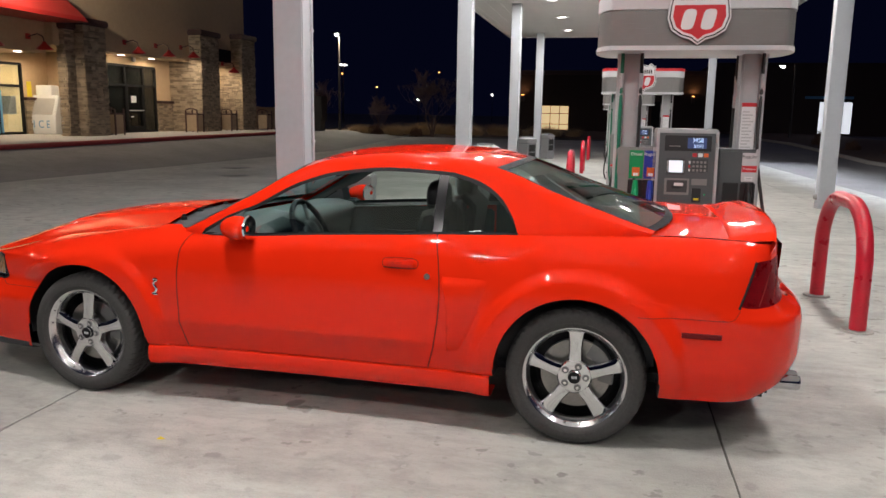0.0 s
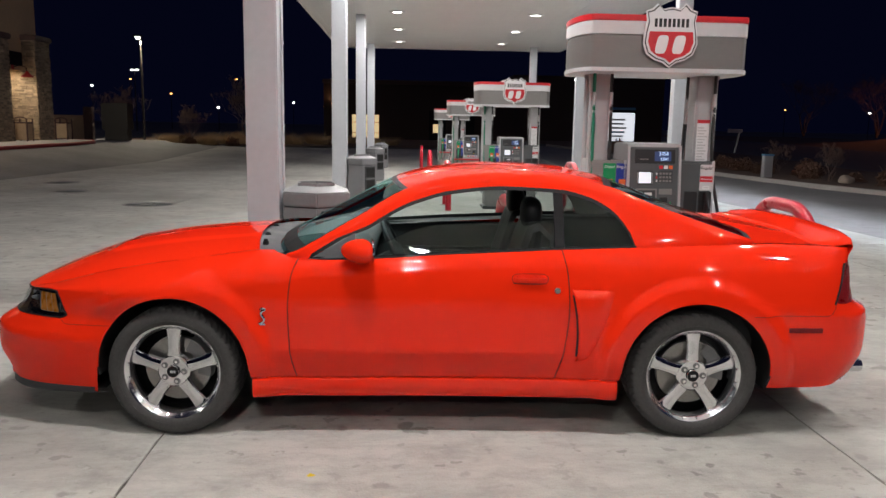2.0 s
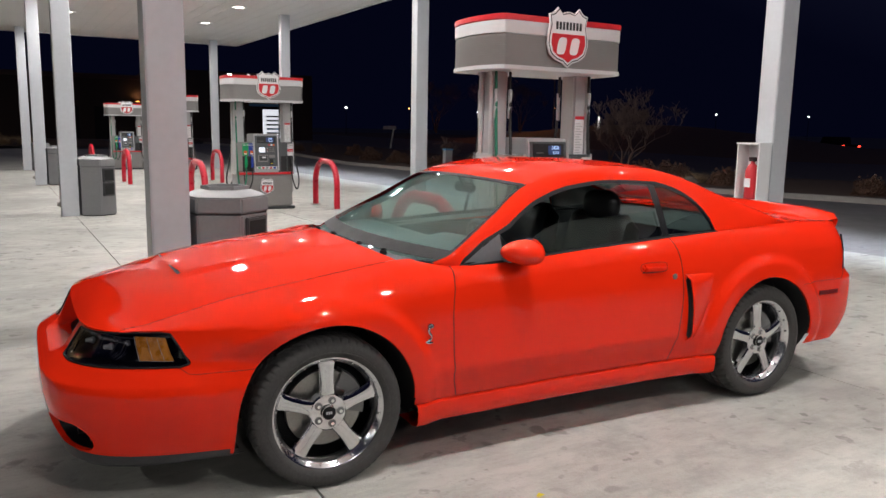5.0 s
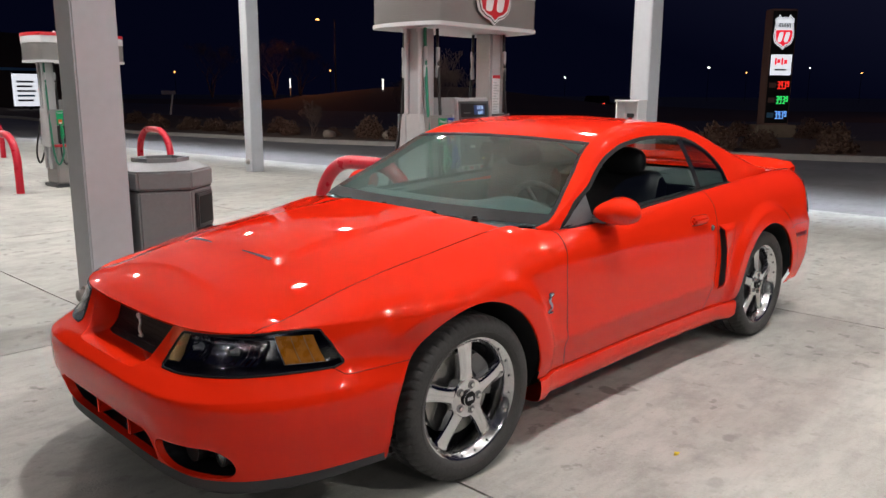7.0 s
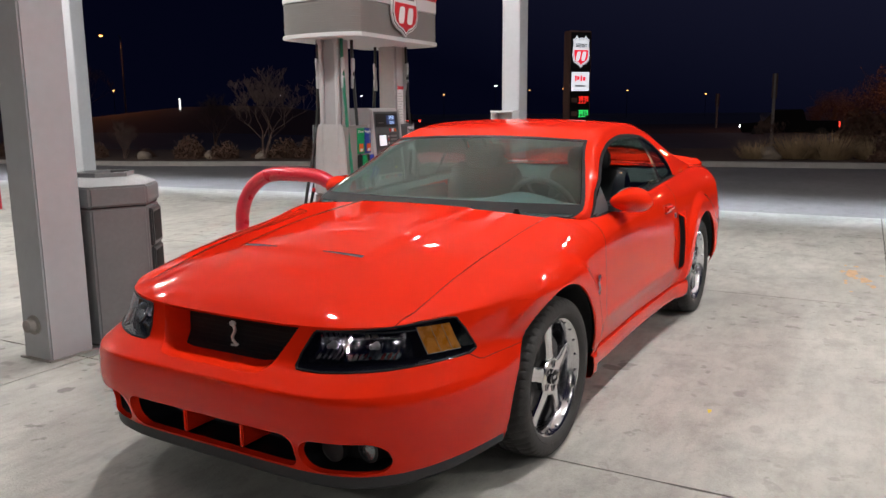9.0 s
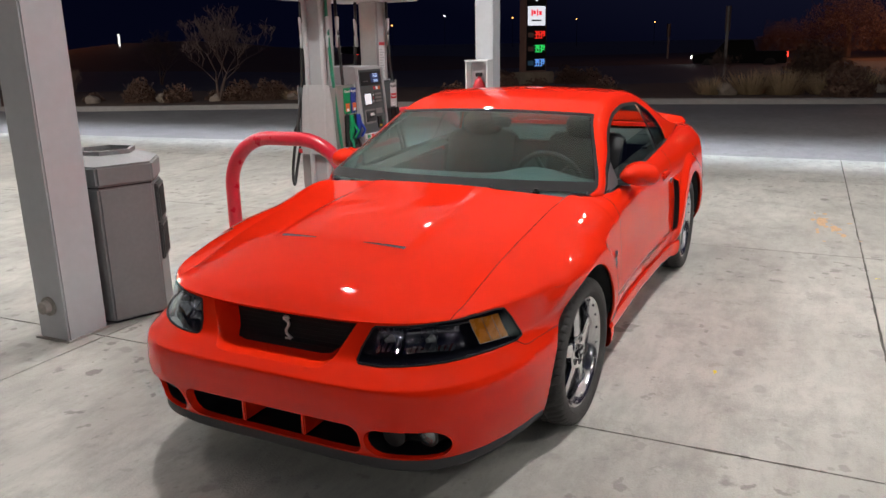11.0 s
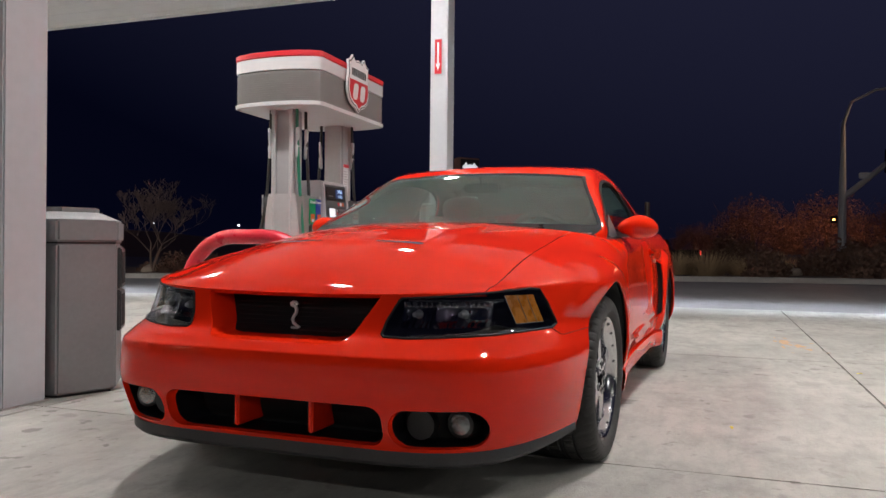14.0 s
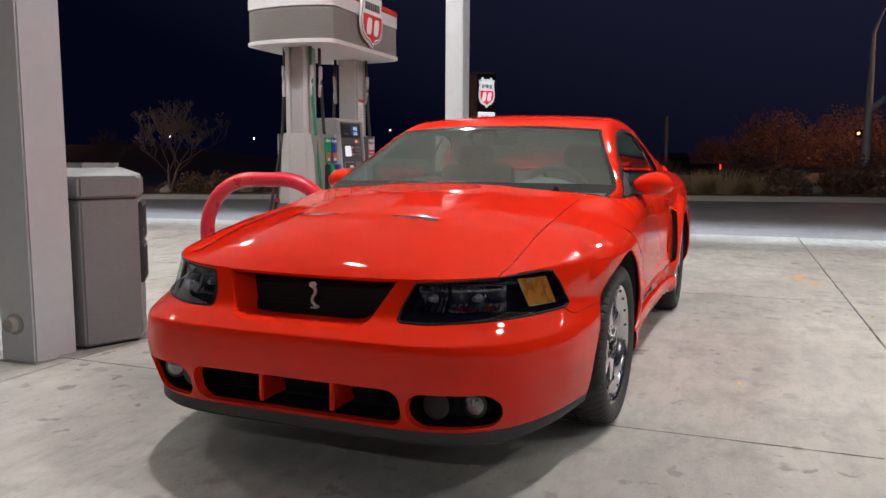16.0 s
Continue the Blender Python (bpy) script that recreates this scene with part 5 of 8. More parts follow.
top_grid = []
TAIL_TOP = tail_x(Z2) - 0.03
for x in np.linspace(AR, TAIL_TOP, 44):
    y0, z0, w = deck_edge(x), belt_z(x), rear_side(x)
    h = z0 - Z2
    top_grid.append([(x, y0 + (w + side_w(x, z0 - h * (1 - math.cos(a))) - side_w(x, Z2) - y0) * math.sin(a), z0 - h * (1 - math.cos(a))) for a in np.linspace(0, math.pi / 2, 13)])
for s in (-1, 1):
    sh = Sheet([[(x, s * y, z) for x, y, z in row] for row in top_grid])
    sh.cut({1: lambda x, z: max(TL + TS * (z - 0.7) - x, z - 0.888)}, lambda p: (p.x, p.z))
    part("quarter_top", sh.mesh({0}), M["paint"], car, "", 60)
    part("tail_lamp_top", sh.mesh({1}), M["tail"], car, "dark red tail lamp")
    edge = [(TL + TS * (z - 0.7), s * (row_at(min(z, Z2), TL + TS * (z - 0.7)) + side_w(0.7, z) - side_w(0.7, min(z, Z2)) + 0.001), z) for z in np.linspace(0.692, 0.888, 10)]
    part("lamp_gasket", tube(edge, 0.006, 6), M["trim"], car)
    for step in (0.085, 0.15):
        bar = [(TL + step + TS * (z - 0.7), s * (row_at(min(z, Z2), TL + step + TS * (z - 0.7)) + side_w(0.7, z) - side_w(0.7, min(z, Z2)) - 0.001), z) for z in np.linspace(0.70, 0.86, 9)]
        part("lamp_divider", tube(bar, 0.0045, 6), M["marker"], car)
deck = [[(x, deck_edge(x) * t - 0.002 * t, belt_z(x) + 0.015 * (1 - t * t) * smooth(0.2, 0.6, x) + 0.003) for t in np.linspace(-1, 1, 41)] for x in np.linspace(0.26, TAIL_TOP, 26)]
deck.append([(TAIL_TOP + 0.02, p[1], p[2] - 0.02) for p in deck[-1]])
deck.append([(TAIL_TOP + 0.015, p[1], Z2 - 0.01) for p in deck[-1]])
part("deck_lid", loft(deck), M["paint"], car, "red trunk lid", 50)
seam([(x, deck_edge(x), belt_z(x) + 0.001) for x in np.linspace(0.50, TAIL_TOP, 14)])
for s in (-1, 1):
    ring = [p for p in rear_half[-1] if p[0] > TAIL_TOP - 0.07]
    for name, z0, z1, mat in (("lamp_return", Z2, 0.868, "tail"), ("tail_corner", 0.868, 0.945, "paint")):
        part(name, loft([[(x - 0.012 - 0.25 * (z - Z2), s * (y - 0.004 - 0.30 * (z - Z2)), z) for x, y, _ in ring] for z in np.linspace(z0, z1, 5)]), M[mat], car)
sp = []
for t in np.linspace(-1, 1, 41):
    e = smooth(0.72, 1.0, abs(t))
    y, xo = 0.712 * t, -0.055 * t * t
    xf = 0.66 - 0.02 * t * t
    zd = belt_z(xf) + 0.015 * (1 - t * t) + 0.003
    zt = zd + 0.046 - 0.014 * e
    sp.append([(xf, y, zd - 0.002), (xf + 0.006, y, zd + 0.009 - 0.004 * e), (xf + 0.02, y, zd + 0.013 - 0.005 * e), (xf + 0.09, y, zd + 0.4 * (zt - zd)), (0.80 + xo, y, zd + 0.78 * (zt - zd)), (0.872 + xo, y, zt), (0.885 + xo, y, zt - 0.002), (0.891 + xo, y, zt - 0.009), (0.888 + xo, y, zt - 0.022), (0.872 + xo, y, zd - 0.022), (0.862 + xo, y, zd - 0.09)])
for k, q in ((0, 1), (-1, -1)):
    sp[k] = [(a, b + 0.004 * q, c - 0.028) for a, b, c in sp[k]]
seam([sp[k][0] for k in range(1, 40)], 0.0016, False)
part("rear_spoiler", loft(sp), M["paint"], car, "low red rear spoiler", 50)

# ---- cabin shell ----
ROOF = curve_fn([(-2.175, 0.893), (-2.14, 0.912), (-1.82, 1.085), (-1.50, 1.247), (-1.28, 1.300), (-0.95, 1.325), (-0.6, 1.312), (-0.36, 1.268), (0.0, 1.138), (0.43, 0.990)])
BOW = curve_fn([(-2.2, 0.24), (-1.5, 0.22), (-0.95, 0.0), (-0.35, -0.20), (0.5, -0.24)])
DLO = curve_fn([(-1.935, 0.868), (-1.86, 0.915), (-1.777, 0.965), (-1.677, 1.028), (-1.549, 1.096), (-1.467, 1.137), (-1.346, 1.177), (-1.232, 1.207), (-1.064, 1.228), (-0.952, 1.233), (-0.811, 1.228), (-0.714, 1.217), (-0.615, 1.197), (-0.5, 1.162), (-0.401, 1.102), (-0.344, 1.034), (-0.303, 0.962)])
U_WS, U_BL, N_TOP = -1.52, -0.37, 16
DLO_F, DLO_R, PIL_F, PIL_R = -1.935, -0.303, -0.665, -0.610


def cabin_col(u):
    """Section points from the roof's centre to the belt; rows 0..N_TOP top, then pillar, trim, window, belt."""
    zt, k = ROOF(u), BOW(u)
    yr = 0.6
    for _ in range(6):
        xs_ = u + k * yr * yr
        yb, zb = edge_y(xs_) - 0.004, belt_z(xs_) - 0.004
        if xs_ > 0.2:
            yb = min(yb, deck_edge(xs_) - 0.004)
        hgt = max(0.012, zt - zb)
        f = min(1.0, hgt / 0.25)
        yr = yb - 0.56 * max(0.0, hgt - 0.05)
    xs_ = u + k * yr * yr
    pts = []
    fw = 0.985 - 0.055 * smooth(-2.12, -1.55, u)
    for i in range(N_TOP + 1):
        y = fw * yr * (i / (N_TOP - 1) * 0.975 if i < N_TOP else 1.0)
        pts.append((y, zt - 0.026 * f * (y / yr) ** 2))
    a = pts[-1]
    b = (yr + 0.026 * f, zt - 0.085 * f)
    c = (yr * fw + 0.055 * f, a[1] - 0.012 * f)
    for t in (0.2, 0.4, 0.6, 0.8, 1.0):
        pts.append(((1 - t) ** 2 * a[0] + 2 * t * (1 - t) * c[0] + t * t * b[0], (1 - t) ** 2 * a[1] + 2 * t * (1 - t) * c[1] + t * t * b[1]))

    def side(z):
        t = 0 if b[1] - zb < 1e-4 else max(0.0, min(1.0, (b[1] - z) / (b[1] - zb)))
        return (b[0] + (yb - b[0]) * t + 0.012 * f * math.sin(math.pi * t), zb + (b[1] - zb) * (1 - t))

    zd = DLO(xs_) if DLO_F < xs_ < DLO_R else zb
    zd = max(zb + 0.0, min(zd, b[1] - 0.022 * f))
    ztr = min(b[1] - 0.004 * f, zd + (0.02 if zd > zb + 0.001 else 0.0))
    zl = zb + min(0.016, max(0, zd - zb))
    pts.append(side((b[1] + ztr) / 2))
    pts.append(side(ztr))
    pts.append(side(zd))
    for t in (0.25, 0.5, 0.75, 1.0):
        pts.append(side(zd + (zl - zd) * t))
    pts.append(side(zb))
    return [(u + k * min(y, yr) ** 2, y, z) for y, z in pts]


us = sorted(set([round(v, 4) for v in list(np.linspace(-2.175, U_WS, 26)) + list(np.linspace(U_WS, PIL_F, 30)) + list(np.linspace(PIL_F, PIL_R, 4)) + list(np.linspace(PIL_R, U_BL, 14)) + list(np.linspace(U_BL, 0.43, 26))]))
cab_cols = [cabin_col(u) for u in us]
R_TRIM, R_WIN, R_BELT = N_TOP + 7, N_TOP + 8, N_TOP + 12
for s in (-1, 1):
    sh = Sheet([[(x, s * y, z) for x, y, z in c] for c in cab_cols])
    for i in range(sh.nr - 1):
        um = (us[i] + us[i + 1]) / 2
        for j in range(sh.nc - 1):
            win = DLO_F < cab_cols[i][-1][0] < DLO_R
            if j < N_TOP:
                n = 1 if um < U_WS else 2 if um > U_BL else 0
                if n == 2 and j >= N_TOP - 1:
                    n = 3
                if n == 1 and j >= N_TOP - 1:
                    n = 3
            elif j < R_TRIM:
                n = 0
            elif not win:
                n = 0
            elif j < R_WIN or j >= R_BELT:
                n = 3
            else:
                n = 5 if um < PIL_F else 4 if um < PIL_R else 6
            sh.own[i][j] = n
    roof_ob = part("roof" if s < 0 else "roof_half", sh.mesh({0}), M["paint"], car, "red roof and pillars", 60)
    part("headliner", sh.mesh({0}, Vector((0, -s * 0.012, -0.018))), M["liner"], roof_ob)
    part("windscreen", sh.mesh({1}), M["wind_glass"], car, "", 60)
    part("rear_window", sh.mesh({2}), M["rear_glass"], car, "", 60)
    part("window_trim", sh.mesh({3}, Vector((0, s * 0.002, 0))), M["trim"], car)
    part("pillar_cover", sh.mesh({4}, Vector((0, s * 0.003, 0))), M["lamp_black"], car)
    part("quarter_window", sh.mesh({6}), M["dark_glass"], car, "dark fixed rear side window")
    # the door glass is wound half down
    gl = []
    for u in np.linspace(-1.86, PIL_F, 40):
        c = cabin_col(u)
        zd, zb = c[R_WIN][2], c[-1][2]
        x = c[-1][0]
        top = min(zd, zb + 0.005 + 0.135 * smooth(-1.80, -1.30, x) if s < 0 else zd)
        if top - zb < 0.004:
            continue
        ys_ = [p[1] for p in c[R_WIN:]][::-1]
        zs_ = [p[2] for p in c[R_WIN:]][::-1]
        gl.append([(x, s * (np.interp(zb + (top - zb) * t, zs_, ys_) - 0.012), zb + (top - zb) * t) for t in np.linspace(0, 1, 8)])
    part("door_window", loft(gl), M["side_glass"], car, "half-open door window" if s < 0 else "")
    part("belt_strip", tube([(c[-1][0], s * (c[-1][1] + 0.002), c[-1][2] - 0.002) for c in cab_cols if -1.9 < c[-1][0] < DLO_R + 0.03], 0.0115, 8), M["trim"], car)
    part("belt_bright", tube([(c[-1][0], s * (c[-1][1] + 0.010), c[-1][2] - 0.009) for c in cab_cols if -1.88 < c[-1][0] < DLO_R + 0.03], 0.003, 6), M["chrome"], car)
# black band round the screen
for u, w in ((U_WS, -0.028), (-2.155, 0.075)):
    c0 = cabin_col(u)[:N_TOP + 1]
    c1 = cabin_col(u + w)[:N_TOP + 1]
    g = [[(x, y, z + 0.0015) for x, y, z in c] for c in (c0, c1)]
    part("screen_band", mirrored(loft(g)), M["trim"], car)
c0, c1 = cabin_col(U_BL)[:N_TOP + 1], cabin_col(U_BL + 0.045)[:N_TOP + 1]
part("screen_band", mirrored(loft([[(x, y, z + 0.0015) for x, y, z in c] for c in (c0, c1)])), M["trim"], car)
c0, c1 = cabin_col(0.39)[:N_TOP + 1], cabin_col(0.428)[:N_TOP + 1]
part("screen_band", mirrored(loft([[(x, y, z + 0.0015) for x, y, z in c] for c in (c0, c1)])), M["trim"], car)

# ---- cowl and wipers ----
cowl = []
base = [cabin_col(-2.165)[j] for j in range(0, N_TOP + 1)]
base_y = [p[1] for p in base]
for t in np.linspace(0, 1, 8):
    row = []
    for y in np.linspace(-0.66, 0.66, 41):
        q = min(abs(y), base_y[-1])
        xb, zb = np.interp(q, base_y, [p[0] for p in base]) + 0.03, np.interp(q, base_y, [p[2] for p in base]) + 0.002
        hx, hy, hz = hood(min(1, abs(y) / 0.66), 1)
        row.append((hx - 0.02 + (xb - hx + 0.02) * t, y, hz - 0.022 + (zb - hz + 0.022) * t - 0.008 * math.sin(math.pi * t)))
    cowl.append(row)
cowl_ob = part("cowl_panel", loft(cowl), M["cowl"], car, "grey plastic cowl panel")
for y in (-0.52, -0.30, 0.02, 0.30, 0.5):
    px, py, pz = hood(abs(y) / 0.66, 1)
    tall = 0.03 if y < -0.5 else 0.014
    part("wiper_pivot", add_lathe(bmesh.new(), [(0.017, 0), (0.016, tall * 0.6), (0.011, tall * 0.7), (0.011, tall), (0.0, tall + 0.002)], 12, at=(px + 0.03, y, pz - 0.012)), M["trim"], cowl_ob, "black wiper pivot cap")

# ---- side scoops, handles, locks, mirrors, badges ----
for s in (-1, 1):
    sc = []
    for t in np.linspace(0, 1, 16):
        z = 0.399 + (0.756 - 0.399) * t
        xa = -0.600 - 0.028 * t + 0.016 * math.sin(math.pi * t)
        xb = xa + 0.052 + 0.165 * t
        row = []
        for q in np.linspace(0, 1, 12):
            x = xa + (xb - xa) * q
            e = min(1.0, t / 0.08, (1 - t) / 0.06)
            row.append((x, s * (side_w(x, z) - 0.002 + 0.036 * e * (1 - q) ** 0.8), z))
        sc.append(row)
    scoop = part("side_scoop", loft(sc), M["paint"], car, "red side air scoop", 50)
    mouth = [[(r[0][0] + 0.004, r[0][1], r[0][2]), (r[0][0] + 0.004, s * (side_w(r[0][0], r[0][2]) + 0.0015), r[0][2])] for r in sc]
    part("scoop_mouth", loft(mouth), M["void"], scoop)
    part("scoop_edge", tube([(r[0][0], r[0][1], r[0][2]) for r in sc], 0.004, 6), M["paint"], scoop)
    part("scoop_shadow", loft([[(r[0][0] - 0.008, s * (side_w(r[0][0], r[0][2]) + 0.0015), r[0][2]), (r[0][0] + 0.004, s * (side_w(r[0][0], r[0][2]) + 0.0015), r[0][2])] for r in sc[1:-1]]), M["void"], scoop)
    hz = 0.805
    bm = bmesh.new()
    add_box(bm, -0.917, -0.759, -0.03, 0.03, hz - 0.019, hz + 0.019, 0.013)
    h = part("door_handle", bm, M["paint"], doors[0 if s < 0 else 1], "red flush door handle")
    h.matrix_basis = pose(0, s * (side_w(-0.85, hz) - 0.006), 0)
    part("handle_gap", box(-0.92, -0.755, -0.0125, 0.0125, -0.024 + hz, -0.018 + hz, 0.002), M["seam"], h)
    ring = [(-0.838 + 0.088 * math.copysign(abs(math.cos(a)) ** 0.5, math.cos(a)), hz + 0.025 * math.copysign(abs(math.sin(a)) ** 0.6, math.sin(a))) for a in np.linspace(0, 2 * math.pi, 36, endpoint=False)]
    part("handle_recess", tube([(x, s * (side_w(x, z) - 0.0008), z) for x, z in ring], 0.0018, 6, True), M["seam"], doors[0 if s < 0 else 1])
    lk = part("door_lock", add_lathe(bmesh.new(), [(0.0, -0.006), (0.012, -0.006), (0.015, -0.003), (0.015, 0.004)], 16, "y"), M["disc"], doors[0 if s < 0 else 1], "round steel lock")
    lk.matrix_basis = pose(-0.704, s * (side_w(-0.704, 0.751) + 0.001), 0.751, 0, 0, 0 if s < 0 else 180)
    part("fender_badge", tube([(-2.137 + a * 1.15, s * (side_w(-2.137, 0.61) + 0.003), 0.612 + b) for a, b in squiggle(0.08)], [0.0068 - 0.0002 * abs(k - 8) for k in range(16)], 8), M["chrome"], car, "small chrome fender badge")
    # mirror
    mir = bmesh.new()
    bmesh.ops.create_uvsphere(mir, u_segments=28, v_segments=18, radius=1.0)
    for v in mir.verts:
        x, y, z = v.co
        x = x * 0.10 if x < 0 else x * 0.05
        v.co = Vector((x + 0.02 * y * s, y * 0.100 * (1 - 0.15 * z), z * 0.058 * (1.0 - 0.12 * y * s * -1)))
    cap = part("door_mirror", mir, M["paint"], car, "red door mirror")
    cap.matrix_basis = pose(-1.655 if s < 0 else -1.645, s * 0.890, 0.938, 0, 0, -s * 7)
    face = bmesh.new()
    add_lathe(face, [(0.0, 0.052), (0.75, 0.052), (0.8, 0.045)], 28, "y")
    for v in face.verts:
        v.co = Vector((v.co.y, v.co.x * 0.100 * 1.12, v.co.z * 0.068 * 1.12))
    part("mirror_glass", face, M["chrome"], cap)
    part("mirror_arm", add_box(bmesh.new(), -1.715, -1.645, min(s * 0.77, s * 0.86), max(s * 0.77, s * 0.86), 0.884, 0.912, 0.010), M["sail"], car)
    tri = [(-1.925, 0.876), (-1.70, 0.890), (-1.70, 1.005)]
    bm = bmesh.new()
    vs = [bm.verts.new((x, s * (0.796 - 0.45 * (z - 0.88) + (0.006 if x > -1.8 else -0.016)), z)) for x, z in tri]
    bm.faces.new(vs)
    bmesh.ops.solidify(bm, geom=bm.faces[:], thickness=0.008)
    part("mirror_sail", bm, M["sail"], car)


# ---- wheels ----
stud_mesh = []


def wheel(x, s):
    m = pose(x, s * 0.765, 0.320, 0, 0, (0 if s < 0 else 180) + (-2.5 if x == AF else 0))
    # outer side is -y
    rim = bmesh.new()
    add_lathe(rim, [(0.236, -0.100), (0.2415, -0.110), (0.238, -0.114), (0.231, -0.111), (0.216, -0.094), (0.207, -0.070), (0.203, -0.02), (0.198, 0.06), (0.222, 0.10)], 64, "y", caps=False)
    w = part("wheel", rim, M["rim"], car, "chrome five-spoke wheel", 30)
    w.matrix_basis = m
    for k in range(5):
        a = 90 + 72 * k
        sp_ = bmesh.new()
        rows_ = []
        for r, wd, dy, th in ((0.03, 0.040, -0.088, 0.04), (0.06, 0.036, -0.093, 0.036), (0.085, 0.031, -0.093, 0.034), (0.12, 0.029, -0.090, 0.032), (0.16, 0.031, -0.086, 0.03), (0.195, 0.036, -0.083, 0.026), (0.212, 0.039, -0.083, 0.024), (0.223, 0.050, -0.086, 0.022)):
            rows_.append([(-wd, dy + th, r), (-wd, dy + 0.009, r), (-wd * 0.86, dy + 0.003, r), (-wd * 0.55, dy - 0.0005, r), (0.0, dy - 0.002, r), (wd * 0.55, dy - 0.0005, r), (wd * 0.86, dy + 0.003, r), (wd, dy + 0.009, r), (wd, dy + th, r)])
        sp_ = loft(rows_)
        bmesh.ops.transform(sp_, matrix=pose(0, 0, 0, 0, a - 90, 0), verts=sp_.verts)
        part("spoke", sp_, M["chrome"], w, "", 30)
        nut = add_lathe(bmesh.new(), [(0.0, -0.106), (0.008, -0.105), (0.010, -0.100), (0.010, -0.07)], 6, "y", at=(0.052 * math.cos(radians(a + 54)), 0, 0.052 * math.sin(radians(a + 54))))
        part("lug_nut", nut, M["chrome"], w)
        part("lug_hole", add_lathe(bmesh.new(), [(0.0, -0.0985), (0.0165, -0.0985), (0.0165, -0.08)], 16, "y", at=(0.052 * math.cos(radians(a + 54)), 0, 0.052 * math.sin(radians(a + 54)))), M["caliper"], w)
    if not stud_mesh:
        bm = add_lathe(bmesh.new(), [(0.006, 0.004), (0.006, -0.003), (0.0035, -0.006), (0.0, -0.0065)], 8, "y")
        me = bpy.data.meshes.new("rim_stud")
        bm.to_mesh(me)
        bm.free()
        me.materials.append(M["chrome"])
        stud_mesh.append(me)
    for k in range(20):
        st = new("rim_stud", stud_mesh[0])
        st.parent = w
        a = 2 * math.pi * (k + 0.5) / 20
        st.location = (0.2235 * math.cos(a), -0.103, 0.2235 * math.sin(a))
    part("hub", add_lathe(bmesh.new(), [(0.0, -0.096), (0.05, -0.097), (0.074, -0.096), (0.080, -0.090), (0.081, -0.05)], 40, "y"), M["chrome"], w)
    part("centre_cap", add_lathe(bmesh.new(), [(0.0, -0.108), (0.022, -0.107), (0.029, -0.104), (0.031, -0.09)], 28, "y"), M["trim"], w, "black centre cap")
    part("cap_ring", tube([(0.0295 * math.cos(a), -0.106, 0.0295 * math.sin(a)) for a in np.linspace(0, 2 * math.pi, 28, endpoint=False)], 0.002, 6, True), M["chrome"], w)
    bars_ = bmesh.new()
    for q in (-1, 0, 1):
        add_box(bars_, q * 0.009 - 0.003, q * 0.009 + 0.003, -0.1095, -0.107, -0.006, 0.006)
    part("cap_mark", bars_, M["silver"], w)
    # tyre with grooves
    prof = [(0.234, -0.104), (0.243, -0.121), (0.26, -0.128), (0.283, -0.130), (0.302, -0.126), (0.313, -0.1165), (0.3175, -0.108), (0.3195, -0.098), (0.321, -0.086), (0.322, -0.074), (0.323, -0.062)]
    groove = [(0.323, -0.058), (0.316, -0.056), (0.316, -0.050), (0.3235, -0.048), (0.324, -0.014), (0.316, -0.012), (0.316, -0.005), (0.324, -0.003)]
    full = prof + groove + [(r, -h) for r, h in (prof + groove)[::-1]]
    n = 336
    bm = bmesh.new()
    rings = []
    for r, h in full:
        ring = []
        skew = int(round(abs(h) * 70))
        for q in range(n):
            a = 2 * math.pi * q / n
            rr = r
            if r >= 0.312 and 0.118 > abs(h) > 0.0585 and (q + skew) % 6 == 0:
                rr = r - 0.0075
            if r > 0.3225 and 0.013 < abs(h) < 0.05 and (q + skew + 3) % 6 == 0:
                rr = r - 0.007
            ring.append(bm.verts.new((rr * math.cos(a), h, rr * math.sin(a))))
        rings.append(ring)
    for a, b in zip(rings, rings[1:]):
        for q in range(n):
            bm.faces.new((a[q], a[(q + 1) % n], b[(q + 1) % n], b[q]))
    bmesh.ops.recalc_face_normals(bm, faces=bm.faces)
    part("tyre", bm, M["tyre"], w, "black low-profile tyre", 50)
    part("sidewall_ring", tube([(0.262 * math.cos(a), -0.128, 0.262 * math.sin(a)) for a in np.linspace(0, 2 * math.pi, 60, endpoint=False)], 0.0014, 5, True), M["tyre"], w)
    part("brake_disc", add_lathe(bmesh.new(), [(0.06, -0.02), (0.06, -0.035), (0.162, -0.035), (0.162, -0.008), (0.06, -0.008)], 48, "y", caps=False), M["disc"], w, "worn steel brake disc")
    g = []
    for a in np.linspace(-38, 38, 10):
        c, t = math.cos(radians(a)), math.sin(radians(a))
        g.append([(r * c, h, r * t) for r, h in ((0.105, -0.048), (0.17, -0.052), (0.176, -0.03), (0.172, 0.02), (0.105, 0.02), (0.105, -0.048))])
    part("caliper", loft(g), M["caliper"], w, "grey brake caliper").matrix_basis = pose(0, 0, 0, 0, -25 if s < 0 else 205, 0)
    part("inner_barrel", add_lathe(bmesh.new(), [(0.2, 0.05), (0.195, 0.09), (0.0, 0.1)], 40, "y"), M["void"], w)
    # wheel-well lining
    lg = []
    for a in np.linspace(-12, 186, 30):
        lg.append([(x + (ARCH + 0.004) * math.cos(radians(a)), s * y, AZ + (ARCH + 0.004) * math.sin(radians(a))) for y in ((front_y if x == AF else side_w)(x + ARCH * math.cos(radians(a)), max(0.2, AZ + ARCH * math.sin(radians(a)))) - 0.022, 0.74, 0.5)])
    lg2 = [[(x + r * math.cos(radians(a)), s * 0.5, AZ + r * math.sin(radians(a))) for r in (0.02, ARCH + 0.004)] for a in np.linspace(-12, 186, 30)]
